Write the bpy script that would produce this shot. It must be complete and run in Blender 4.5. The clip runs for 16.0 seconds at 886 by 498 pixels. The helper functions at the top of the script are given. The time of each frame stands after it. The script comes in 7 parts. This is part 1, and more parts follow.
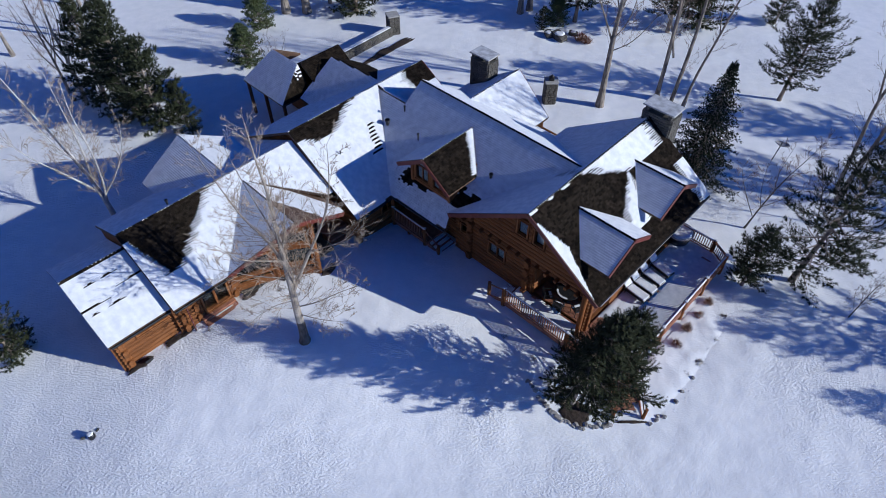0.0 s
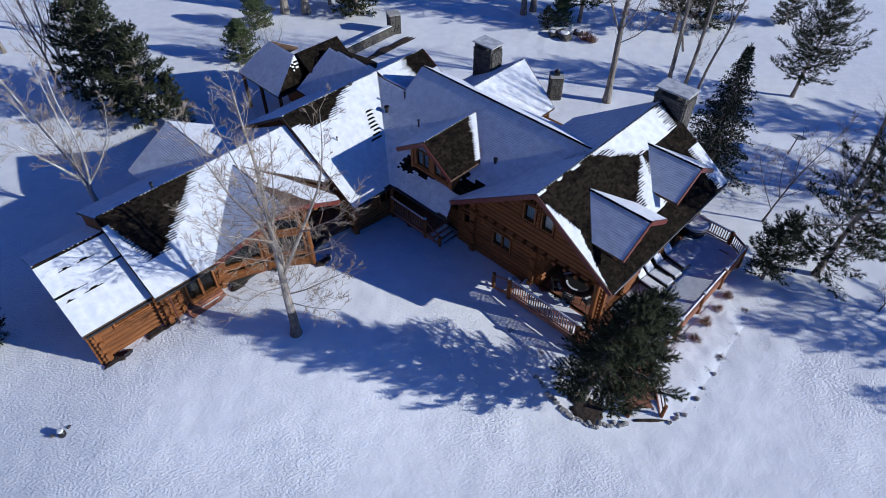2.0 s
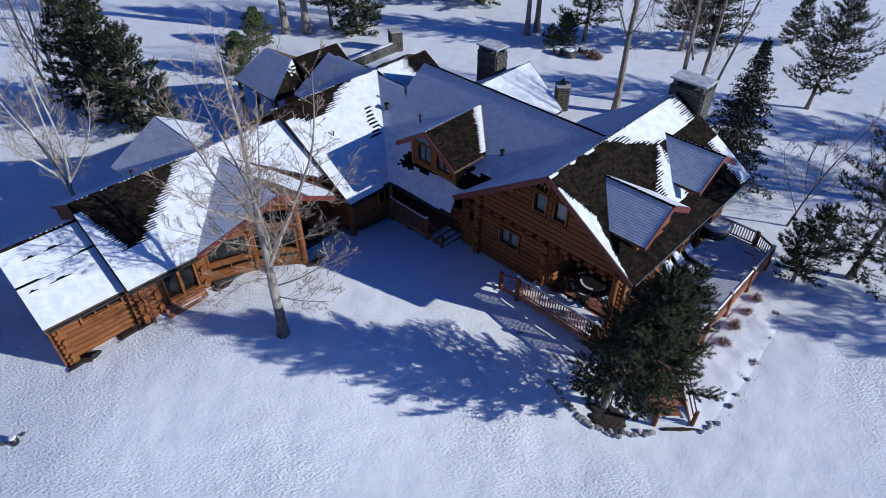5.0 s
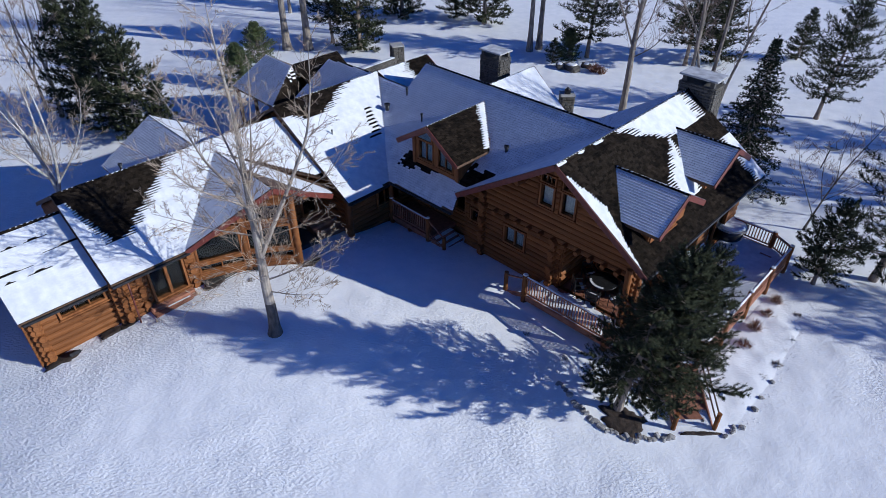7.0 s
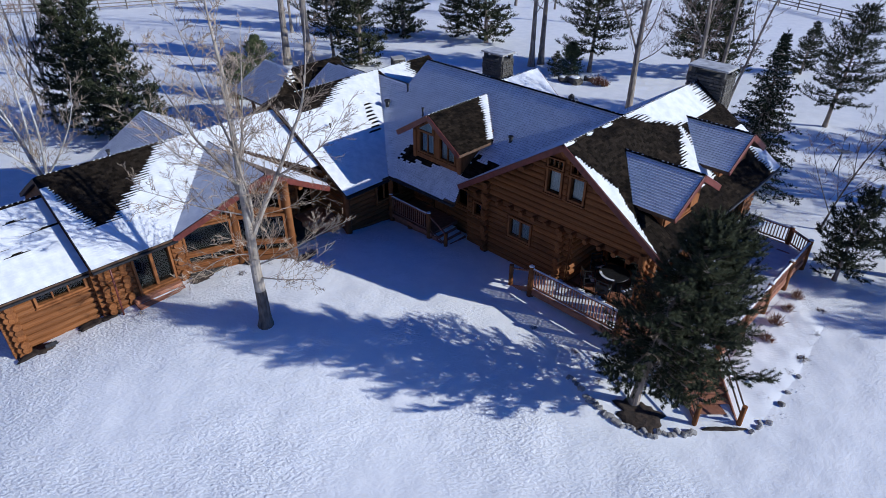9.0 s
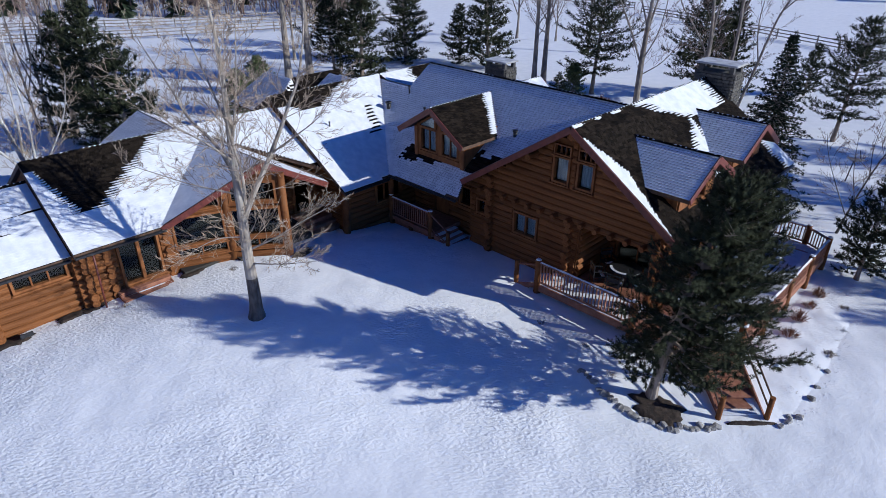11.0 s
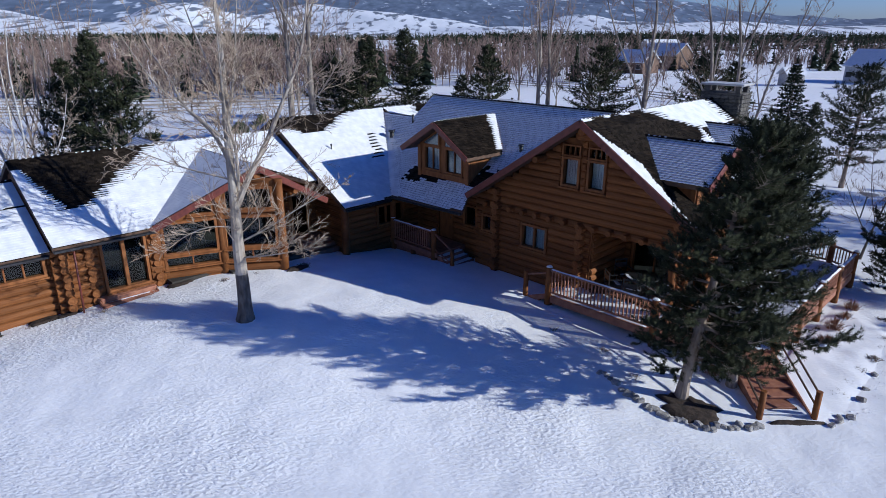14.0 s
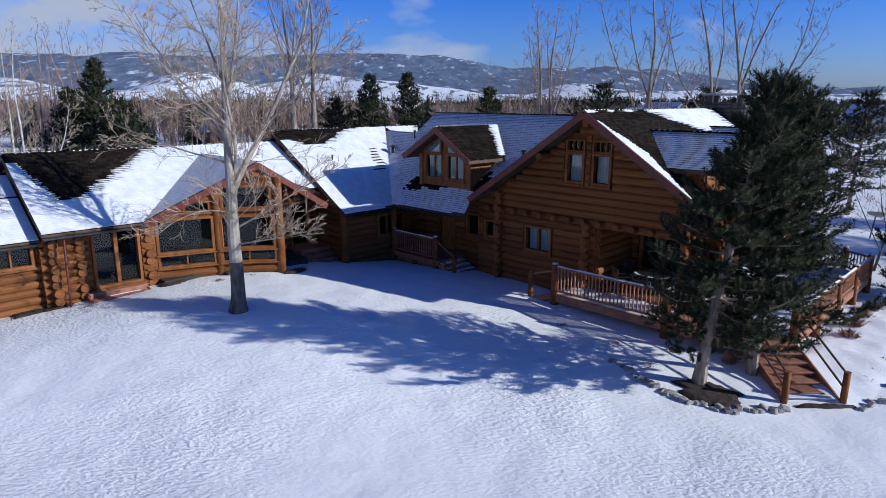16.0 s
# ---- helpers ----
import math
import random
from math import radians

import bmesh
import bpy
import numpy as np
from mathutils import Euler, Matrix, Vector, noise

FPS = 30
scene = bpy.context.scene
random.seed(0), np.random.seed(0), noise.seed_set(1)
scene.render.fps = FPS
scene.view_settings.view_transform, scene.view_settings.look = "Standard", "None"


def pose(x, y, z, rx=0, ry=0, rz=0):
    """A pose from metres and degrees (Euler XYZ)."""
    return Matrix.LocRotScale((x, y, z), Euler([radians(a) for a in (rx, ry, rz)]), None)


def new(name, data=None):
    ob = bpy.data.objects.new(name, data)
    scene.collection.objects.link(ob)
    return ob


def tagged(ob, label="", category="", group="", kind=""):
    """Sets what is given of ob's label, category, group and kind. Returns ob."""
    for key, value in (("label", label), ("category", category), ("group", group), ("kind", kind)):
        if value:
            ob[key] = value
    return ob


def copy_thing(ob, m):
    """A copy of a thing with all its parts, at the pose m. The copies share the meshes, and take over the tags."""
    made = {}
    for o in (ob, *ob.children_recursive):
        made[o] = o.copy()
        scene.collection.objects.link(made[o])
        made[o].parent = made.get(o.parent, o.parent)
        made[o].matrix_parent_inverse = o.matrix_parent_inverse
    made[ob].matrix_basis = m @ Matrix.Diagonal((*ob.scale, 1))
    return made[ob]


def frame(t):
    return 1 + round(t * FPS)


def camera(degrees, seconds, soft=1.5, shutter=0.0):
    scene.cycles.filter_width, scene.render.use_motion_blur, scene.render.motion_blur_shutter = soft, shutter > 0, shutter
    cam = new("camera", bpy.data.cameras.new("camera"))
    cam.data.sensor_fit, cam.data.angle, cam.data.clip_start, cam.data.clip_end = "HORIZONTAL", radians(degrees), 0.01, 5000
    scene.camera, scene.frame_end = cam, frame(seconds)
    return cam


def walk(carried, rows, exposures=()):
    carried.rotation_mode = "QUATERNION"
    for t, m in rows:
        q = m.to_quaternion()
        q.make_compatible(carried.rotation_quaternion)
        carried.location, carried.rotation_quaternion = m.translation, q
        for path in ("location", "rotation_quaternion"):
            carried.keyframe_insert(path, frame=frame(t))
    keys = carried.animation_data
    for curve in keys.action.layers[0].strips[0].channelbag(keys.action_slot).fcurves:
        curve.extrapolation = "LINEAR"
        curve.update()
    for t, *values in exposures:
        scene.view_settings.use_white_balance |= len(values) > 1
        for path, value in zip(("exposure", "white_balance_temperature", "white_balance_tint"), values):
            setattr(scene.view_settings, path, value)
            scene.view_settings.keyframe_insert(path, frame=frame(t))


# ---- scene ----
cam = camera(71.2, 16.0, soft=0.5)
METRES, EYE, TILT, LEAN, TURN = 20.0, 27.2, -47.4, 0.0, 0.0
ROWS = [
    (0.0, 0.0, 0.0, 0.0, 0.0, 0.0, -0.0),
    (0.5, -0.0004, 0.024, -0.0233, 0.02, 0.61, -0.04),
    (1.0, -0.001, 0.0503, -0.0483, 0.04, 1.22, -0.08),
    (1.5, -0.002, 0.0769, -0.073, 0.04, 1.86, -0.11),
    (2.0, -0.0017, 0.1026, -0.098, 0.08, 2.52, -0.14),
    (2.5, -0.0027, 0.1282, -0.1211, 0.07, 3.14, -0.17),
    (3.0, -0.0036, 0.1521, -0.1438, 0.08, 4.04, -0.21),
    (3.5, -0.0043, 0.1747, -0.1651, 0.1, 4.9, -0.24),
    (4.0, -0.005, 0.1961, -0.1861, 0.1, 5.78, -0.26),
    (6.5, -0.0068, 0.2996, -0.285, 0.24, 10.16, -0.38),
    (7.0, -0.0073, 0.3204, -0.3045, 0.25, 11.04, -0.4),
    (7.5, -0.008, 0.3409, -0.324, 0.25, 11.95, -0.43),
    (8.0, -0.0089, 0.3632, -0.3452, 0.25, 12.85, -0.45),
    (8.5, -0.0091, 0.3864, -0.367, 0.28, 13.76, -0.48),
    (9.0, -0.0094, 0.4091, -0.3889, 0.28, 14.65, -0.5),
    (11.5, -0.0115, 0.5211, -0.4984, 0.36, 20.47, -0.68),
    (12.0, -0.0117, 0.5437, -0.5212, 0.39, 22.05, -0.69),
    (12.5, -0.0126, 0.5661, -0.5436, 0.4, 23.62, -0.72),
    (13.0, -0.0135, 0.5875, -0.5647, 0.44, 25.14, -0.73),
    (13.5, -0.0142, 0.6093, -0.5858, 0.46, 26.64, -0.74),
    (14.0, -0.015, 0.6316, -0.6071, 0.48, 28.15, -0.75),
    (14.5, -0.0155, 0.6545, -0.6282, 0.51, 29.65, -0.79),
    (15.0, -0.0156, 0.6772, -0.6492, 0.56, 31.09, -0.81),
    (15.5, -0.0155, 0.7002, -0.6709, 0.58, 32.55, -0.85),
    (16.0, -0.0147, 0.7222, -0.6913, 0.61, 33.98, -0.87),
]
walk(cam, [(t, pose(0, 0, EYE, TILT, LEAN, TURN) @ pose(METRES * x, METRES * y, METRES * z, 90 + pitch, roll, yaw)) for t, x, y, z, yaw, pitch, roll in ROWS],
     exposures=[(0.0, 0.0, 5680, 12), (8.0, 0.05, 5680, 12), (16.0, 0.10, 5750, 12)])

# ---- world and sun ----
SUN_AZ, SUN_EL = -14.4, 20.9          # degrees, from +x anticlockwise, and above the horizon
world = bpy.data.worlds.new("sky")
scene.world = world
world.use_nodes = True
wt = world.node_tree
wt.nodes.clear()
sky = wt.nodes.new("ShaderNodeTexSky")
sky.sky_type = "NISHITA"
sky.sun_disc = False
sky.sun_elevation = radians(SUN_EL)
sky.sun_rotation = radians(90 - SUN_AZ)
sky.air_density, sky.dust_density, sky.ozone_density = 1.0, 1.0, 3.0
wb = wt.nodes.new("ShaderNodeBackground")
wb.inputs["Strength"].default_value = 0.033
wo = wt.nodes.new("ShaderNodeOutputWorld")
wc = wt.nodes.new("ShaderNodeTexCoord")
wm = wt.nodes.new("ShaderNodeMapping")
wm.inputs["Scale"].default_value = (3.2, 3.2, 7.5)
wn = wt.nodes.new("ShaderNodeTexNoise")
wn.inputs["Scale"].default_value = 2.0
wn.inputs["Detail"].default_value = 7
wr = wt.nodes.new("ShaderNodeValToRGB")
wr.color_ramp.elements[0].position, wr.color_ramp.elements[1].position = 0.50, 0.74
wx = wt.nodes.new("ShaderNodeMix")
wx.data_type = "RGBA"
wx.inputs["B"].default_value = (12.0, 13.2, 15.6, 1)
wt.links.new(wc.outputs["Generated"], wm.inputs["Vector"])
wt.links.new(wm.outputs["Vector"], wn.inputs["Vector"])
wsep = wt.nodes.new("ShaderNodeSeparateXYZ")
wt.links.new(wc.outputs["Generated"], wsep.inputs["Vector"])
wlow = wt.nodes.new("ShaderNodeMath")          # thins the cloud out towards the zenith
wlow.operation = "MULTIPLY_ADD"
wlow.inputs[1].default_value = -0.55
wt.links.new(wsep.outputs["Z"], wlow.inputs[0])
wt.links.new(wn.outputs["Fac"], wlow.inputs[2])
wbank = wt.nodes.new("ShaderNodeMapRange")     # a bank of cloud over the western hills
wbank.interpolation_type = "SMOOTHSTEP"
wbank.inputs["From Min"].default_value, wbank.inputs["From Max"].default_value = -0.16, -0.42
wbank.inputs["To Min"].default_value, wbank.inputs["To Max"].default_value = -0.06, 0.30
wt.links.new(wsep.outputs["X"], wbank.inputs["Value"])
wnorth = wt.nodes.new("ShaderNodeMapRange")    # heaped cloud just west of north
wnorth.interpolation_type = "SMOOTHSTEP"
wnorth.inputs["From Min"].default_value, wnorth.inputs["From Max"].default_value = 0.13, 0.0
wnorth.inputs["To Min"].default_value, wnorth.inputs["To Max"].default_value = 0.0, 0.20
wside = wt.nodes.new("ShaderNodeMath")
wside.operation = "ADD"
wside.inputs[1].default_value = 0.055
wt.links.new(wsep.outputs["X"], wside.inputs[0])
wabs = wt.nodes.new("ShaderNodeMath")
wabs.operation = "ABSOLUTE"
wt.links.new(wside.outputs["Value"], wabs.inputs[0])
wt.links.new(wabs.outputs["Value"], wnorth.inputs["Value"])
wmore = wt.nodes.new("ShaderNodeMath")
wmore.operation = "ADD"
wt.links.new(wbank.outputs["Result"], wmore.inputs[0])
wt.links.new(wnorth.outputs["Result"], wmore.inputs[1])
wwest = wt.nodes.new("ShaderNodeMath")
wwest.operation = "ADD"
wt.links.new(wmore.outputs["Value"], wwest.inputs[0])
wt.links.new(wlow.outputs["Value"], wwest.inputs[1])
wt.links.new(wwest.outputs["Value"], wr.inputs["Fac"])
wt.links.new(wr.outputs["Color"], wx.inputs["Factor"])
wtint = wt.nodes.new("ShaderNodeMix")
wtint.data_type, wtint.blend_type = "RGBA", "MULTIPLY"
wtint.inputs["Factor"].default_value = 1.0
wtint.inputs["B"].default_value = (0.06, 0.76, 2.35, 1)
wpale = wt.nodes.new("ShaderNodeMix")
wpale.data_type = "RGBA"
wpale.inputs["A"].default_value, wpale.inputs["B"].default_value = (0.92, 1.07, 1.65, 1), (0.06, 0.76, 2.35, 1)
wt.links.new(sky.outputs["Color"], wtint.inputs["A"])
whaze = wt.nodes.new("ShaderNodeMapRange")     # paler and brighter towards the horizon
whaze.inputs["From Min"].default_value, whaze.inputs["From Max"].default_value = 0.0, 0.42
whaze.inputs["To Min"].default_value, whaze.inputs["To Max"].default_value = 2.55, 1.0
wt.links.new(wsep.outputs["Z"], whaze.inputs["Value"])
wband = wt.nodes.new("ShaderNodeMapRange")
wband.inputs["From Max"].default_value = 0.26
wt.links.new(wsep.outputs["Z"], wband.inputs["Value"])
wt.links.new(wband.outputs["Result"], wpale.inputs["Factor"])
wt.links.new(wpale.outputs["Result"], wtint.inputs["B"])
wscale = wt.nodes.new("ShaderNodeVectorMath")
wscale.operation = "SCALE"
wt.links.new(wtint.outputs["Result"], wscale.inputs[0])
wt.links.new(whaze.outputs["Result"], wscale.inputs["Scale"])
wt.links.new(wscale.outputs["Vector"], wx.inputs["A"])
wt.links.new(wx.outputs["Result"], wb.inputs["Color"])
wt.links.new(wb.outputs["Background"], wo.inputs["Surface"])
sun = bpy.data.lights.new("sun", "SUN")
sun.energy, sun.angle, sun.color = 4.9, radians(0.53), (1.0, 0.96, 0.82)
so = new("sun", sun)
sdir = Vector((math.cos(radians(SUN_EL)) * math.cos(radians(SUN_AZ)), math.cos(radians(SUN_EL)) * math.sin(radians(SUN_AZ)), math.sin(radians(SUN_EL))))
so.rotation_euler = sdir.to_track_quat("Z", "Y").to_euler()
so.location = (30, -8, 40)

# ---- materials ----


def material(name, c1, c2, rough=0.7, scale=4.0, stretch=(1, 1, 1), bump=0.3, fine=40.0, c3=None, c3_at=0.6, island=0.0, metal=0.0, spec=0.5, c3_scale=1.0, obj_random=0.0, dist=0.02, drawn=False):
    m = bpy.data.materials.new(name)
    m.use_nodes = True
    nt = m.node_tree
    b = nt.nodes["Principled BSDF"]
    b.inputs["Roughness"].default_value = rough
    b.inputs["Metallic"].default_value = metal
    b.inputs["Specular IOR Level"].default_value = spec
    tc = nt.nodes.new("ShaderNodeTexCoord")
    mp = nt.nodes.new("ShaderNodeMapping")
    mp.inputs["Scale"].default_value = stretch
    nt.links.new(tc.outputs["Object"], mp.inputs["Vector"])
    n1 = nt.nodes.new("ShaderNodeTexNoise")
    n1.inputs["Scale"].default_value, n1.inputs["Detail"].default_value = scale, 5
    nt.links.new(mp.outputs["Vector"], n1.inputs["Vector"])
    n2 = nt.nodes.new("ShaderNodeTexNoise")
    n2.inputs["Scale"].default_value, n2.inputs["Detail"].default_value = fine, 4
    nt.links.new(mp.outputs["Vector"], n2.inputs["Vector"])
    ramp = nt.nodes.new("ShaderNodeValToRGB")
    ramp.color_ramp.elements[0].position, ramp.color_ramp.elements[0].color = 0.32, (*c1, 1)
    ramp.color_ramp.elements[1].position, ramp.color_ramp.elements[1].color = 0.68, (*c2, 1)
    nt.links.new(n1.outputs["Fac"], ramp.inputs["Fac"])
    col = ramp.outputs["Color"]
    if c3:
        n3 = nt.nodes.new("ShaderNodeTexNoise")
        n3.inputs["Scale"].default_value, n3.inputs["Detail"].default_value = c3_scale, 6
        nt.links.new((mp if drawn else tc).outputs["Vector" if drawn else "Object"], n3.inputs["Vector"])
        r3 = nt.nodes.new("ShaderNodeValToRGB")
        r3.color_ramp.elements[0].position, r3.color_ramp.elements[1].position = c3_at, c3_at + 0.08
        nt.links.new(n3.outputs["Fac"], r3.inputs["Fac"])
        mx = nt.nodes.new("ShaderNodeMix")
        mx.data_type = "RGBA"
        mx.inputs["B"].default_value = (*c3, 1)
        nt.links.new(r3.outputs["Color"], mx.inputs["Factor"])
        nt.links.new(col, mx.inputs["A"])
        col = mx.outputs["Result"]
    if island or obj_random:
        if obj_random:
            gi, out = nt.nodes.new("ShaderNodeObjectInfo"), "Random"
        else:
            gi, out = nt.nodes.new("ShaderNodeNewGeometry"), "Random Per Island"
        amount = obj_random or island
        mr = nt.nodes.new("ShaderNodeMapRange")
        mr.inputs["To Min"].default_value, mr.inputs["To Max"].default_value = 1 - amount, 1 + amount
        nt.links.new(gi.outputs[out], mr.inputs["Value"])
        hs = nt.nodes.new("ShaderNodeHueSaturation")
        nt.links.new(mr.outputs["Result"], hs.inputs["Value"])
        nt.links.new(col, hs.inputs["Color"])
        col = hs.outputs["Color"]
    nt.links.new(col, b.inputs["Base Color"])
    if bump:
        add = nt.nodes.new("ShaderNodeMath")
        add.operation = "MULTIPLY_ADD"
        add.inputs[1].default_value = 0.4
        nt.links.new(n2.outputs["Fac"], add.inputs[0])
        nt.links.new(n1.outputs["Fac"], add.inputs[2])
        bp = nt.nodes.new("ShaderNodeBump")
        bp.inputs["Strength"].default_value, bp.inputs["Distance"].default_value = bump, dist
        nt.links.new(add.outputs["Value"], bp.inputs["Height"])
        nt.links.new(bp.outputs["Normal"], b.inputs["Normal"])
    return m


M_SNOW = material("snow", (0.80, 0.81, 0.83), (0.88, 0.88, 0.89), 0.75, 1.3, (1, 1, 1), 0.0, 9, spec=0.25)


def crust(m):
    """Wind ripples in some areas, a fine grain all over."""
    nt = m.node_tree
    b = nt.nodes["Principled BSDF"]
    tc = nt.nodes.new("ShaderNodeTexCoord")

    def tex(scale, stretch, detail, rot=0.0):
        mp = nt.nodes.new("ShaderNodeMapping")
        mp.inputs["Scale"].default_value = stretch
        mp.inputs["Rotation"].default_value = (0, 0, rot)
        nz = nt.nodes.new("ShaderNodeTexNoise")
        nz.inputs["Scale"].default_value, nz.inputs["Detail"].default_value = scale, detail
        nt.links.new(tc.outputs["Object"], mp.inputs["Vector"])
        nt.links.new(mp.outputs["Vector"], nz.inputs["Vector"])
        return nz.outputs["Fac"]

    def math_node(op, x, y, z=None):
        q = nt.nodes.new("ShaderNodeMath")
        q.operation = op
        for i, val in enumerate((x, y, z)):
            if val is None:
                continue
            if isinstance(val, float):
                q.inputs[i].default_value = val
            else:
                nt.links.new(val, q.inputs[i])
        return q.outputs["Value"]

    ripple, area = tex(10.0, (0.75, 1.5, 1), 6, 0.5), tex(0.10, (1, 1, 1), 2)
    sep = nt.nodes.new("ShaderNodeSeparateXYZ")
    nt.links.new(tc.outputs["Object"], sep.inputs["Vector"])
    west = nt.nodes.new("ShaderNodeMapRange")      # the open west lawn is more wind-worn
    west.inputs["From Min"].default_value, west.inputs["From Max"].default_value = -2.0, -16.0
    west.inputs["To Min"].default_value, west.inputs["To Max"].default_value = -0.03, 0.20
    nt.links.new(sep.outputs["X"], west.inputs["Value"])
    area = math_node("ADD", area, west.outputs["Result"])
    mask = nt.nodes.new("ShaderNodeMapRange")
    mask.inputs["From Min"].default_value, mask.inputs["From Max"].default_value = 0.42, 0.62
    mask.inputs["To Min"].default_value, mask.inputs["To Max"].default_value = 0.22, 1.5
    nt.links.new(area, mask.inputs["Value"])
    height = math_node("MULTIPLY", ripple, mask.outputs["Result"])
    height = math_node("MULTIPLY_ADD", tex(0.8, (1, 1, 1), 4), 1.2, height)
    height = math_node("MULTIPLY_ADD", tex(26.0, (1, 1, 1), 3), 0.06, height)
    bp = nt.nodes.new("ShaderNodeBump")
    bp.inputs["Strength"].default_value, bp.inputs["Distance"].default_value = 0.8, 0.06
    nt.links.new(height, bp.inputs["Height"])
    nt.links.new(bp.outputs["Normal"], b.inputs["Normal"])


crust(M_SNOW)
M_SNOWROOF = material("roof_snow", (0.64, 0.66, 0.70), (0.80, 0.81, 0.83), 0.75, 3, (1, 1, 1), 0.4, 22, dist=0.03, spec=0.25)
M_DUST = material("frosted_shingle", (0.68, 0.69, 0.72), (0.88, 0.89, 0.91), 0.8, 3, (1, 1, 1), 0.5, 30, island=0.03, dist=0.02)
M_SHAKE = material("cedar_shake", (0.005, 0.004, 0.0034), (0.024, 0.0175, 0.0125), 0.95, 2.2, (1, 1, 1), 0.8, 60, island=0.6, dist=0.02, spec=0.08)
M_LOG = material("log", (0.124, 0.043, 0.0125), (0.23, 0.089, 0.028), 0.7, 3, (1, 1, 1), 0.4, 30, spec=0.2, c3=(0.185, 0.078, 0.029), c3_at=0.6, c3_scale=3, obj_random=0.22)
M_TRIM = material("stained_timber", (0.155, 0.056, 0.017), (0.26, 0.102, 0.033), 0.65, 6, (1, 1, 0.3), 0.3, 40, spec=0.25)
M_FASCIA = material("red_stained_board", (0.095, 0.020, 0.014), (0.16, 0.036, 0.025), 0.5, 6, (1, 1, 1), 0.2, 40)
M_SOFFIT = material("dark_soffit_board", (0.055, 0.03, 0.02), (0.11, 0.06, 0.035), 0.8, 5, (1, 1, 1), 0.3, 40)
M_DECKWOOD = material("redwood_board", (0.22, 0.085, 0.05), (0.34, 0.15, 0.085), 0.6, 5, (1, 1, 1), 0.3, 40, obj_random=0.2)
M_STONE = material("field_stone", (0.05, 0.045, 0.04), (0.12, 0.11, 0.095), 0.85, 2.5, (1, 1, 1), 0.8, 18, obj_random=0.25)
M_MORTAR = material("mortar", (0.05, 0.046, 0.042), (0.085, 0.08, 0.074), 0.9, 8)
M_BARK = material("grey_bark", (0.10, 0.082, 0.068), (0.34, 0.295, 0.25), 0.85, 6, (1, 1, 0.3), 1.0, 30, dist=0.04)
M_BIRCH = material("pale_bark", (0.19, 0.14, 0.10), (0.42, 0.335, 0.255), 0.8, 4, (1, 1, 0.6), 0.6, 26, c3=(0.10, 0.085, 0.07), c3_at=0.62, c3_scale=5)
M_PALEBARK = material("cream_bark", (0.20, 0.17, 0.14), (0.43, 0.38, 0.325), 0.8, 4, (1, 1, 0.5), 0.6, 26, c3=(0.14, 0.115, 0.095), c3_at=0.62, c3_scale=5)
M_DARKBARK = material("dark_rough_bark", (0.045, 0.038, 0.033), (0.15, 0.13, 0.115), 0.9, 8, (1, 1, 0.3), 1.0, 30, dist=0.05)
M_WHITEBARK = material("white_bark", (0.30, 0.28, 0.26), (0.60, 0.58, 0.55), 0.8, 4, (1, 1, 0.6), 0.5, 26, c3=(0.10, 0.085, 0.07), c3_at=0.64, c3_scale=5)
M_PINEBARK = material("pine_bark", (0.14, 0.105, 0.08), (0.34, 0.28, 0.23), 0.9, 7, (1, 1, 0.3), 0.9, 30)
M_NEEDLE = material("pine_needles", (0.017, 0.022, 0.011), (0.046, 0.052, 0.026), 0.8, 3, bump=0, island=0.45, spec=0.15)
M_SPRUCE = material("spruce_needles", (0.014, 0.023, 0.013), (0.036, 0.048, 0.026), 0.8, 3, bump=0, island=0.4, spec=0.15)
M_SHRUB = material("juniper_leaf", (0.05, 0.075, 0.025), (0.12, 0.14, 0.05), 0.6, 3, bump=0, island=0.45)
M_TWIG = material("brush_twig", (0.16, 0.105, 0.082), (0.30, 0.215, 0.175), 0.85, 3, bump=0, island=0.3)
M_TUFT = material("dry_grass_tuft", (0.15, 0.12, 0.10), (0.30, 0.25, 0.21), 0.9, 3, bump=0, island=0.3)
M_FARTREE = material("far_bare_wood", (0.13, 0.085, 0.068), (0.27, 0.19, 0.155), 0.9, 0.3, bump=0, island=0.3)
# Near-black base colour that paints in the darkness of unlit rooms.
M_DARK = material("painted_room_dark", (0.02, 0.018, 0.016), (0.04, 0.035, 0.03), 0.9, 2, bump=0)
M_SOIL = material("bare_soil", (0.016, 0.011, 0.008), (0.05, 0.032, 0.023), 0.95, 6, bump=0.8, dist=0.05)
M_METAL = material("dark_metal", (0.03, 0.03, 0.032), (0.06, 0.06, 0.065), 0.4, 8, bump=0.1, metal=0.7)
M_CLOTH = material("pale_curtain", (0.46, 0.50, 0.50), (0.64, 0.67, 0.66), 0.9, 5, (6, 6, 0.3), 0.3)
M_CONC = material("concrete", (0.30, 0.29, 0.28), (0.42, 0.41, 0.39), 0.9, 4)
M_SLAB = material("frosted_slab", (0.34, 0.34, 0.35), (0.62, 0.63, 0.65), 0.85, 3, (1, 1, 1), 0.5, 20)
M_PAINT = material("pale_siding", (0.40, 0.40, 0.40), (0.50, 0.50, 0.49), 0.7, 2)
M_BROWNSIDE = material("brown_siding", (0.10, 0.055, 0.034), (0.155, 0.09, 0.056), 0.8, 2)
M_RUST = material("dry_leaves", (0.14, 0.06, 0.035), (0.26, 0.11, 0.06), 0.9, 3, bump=0, island=0.4)
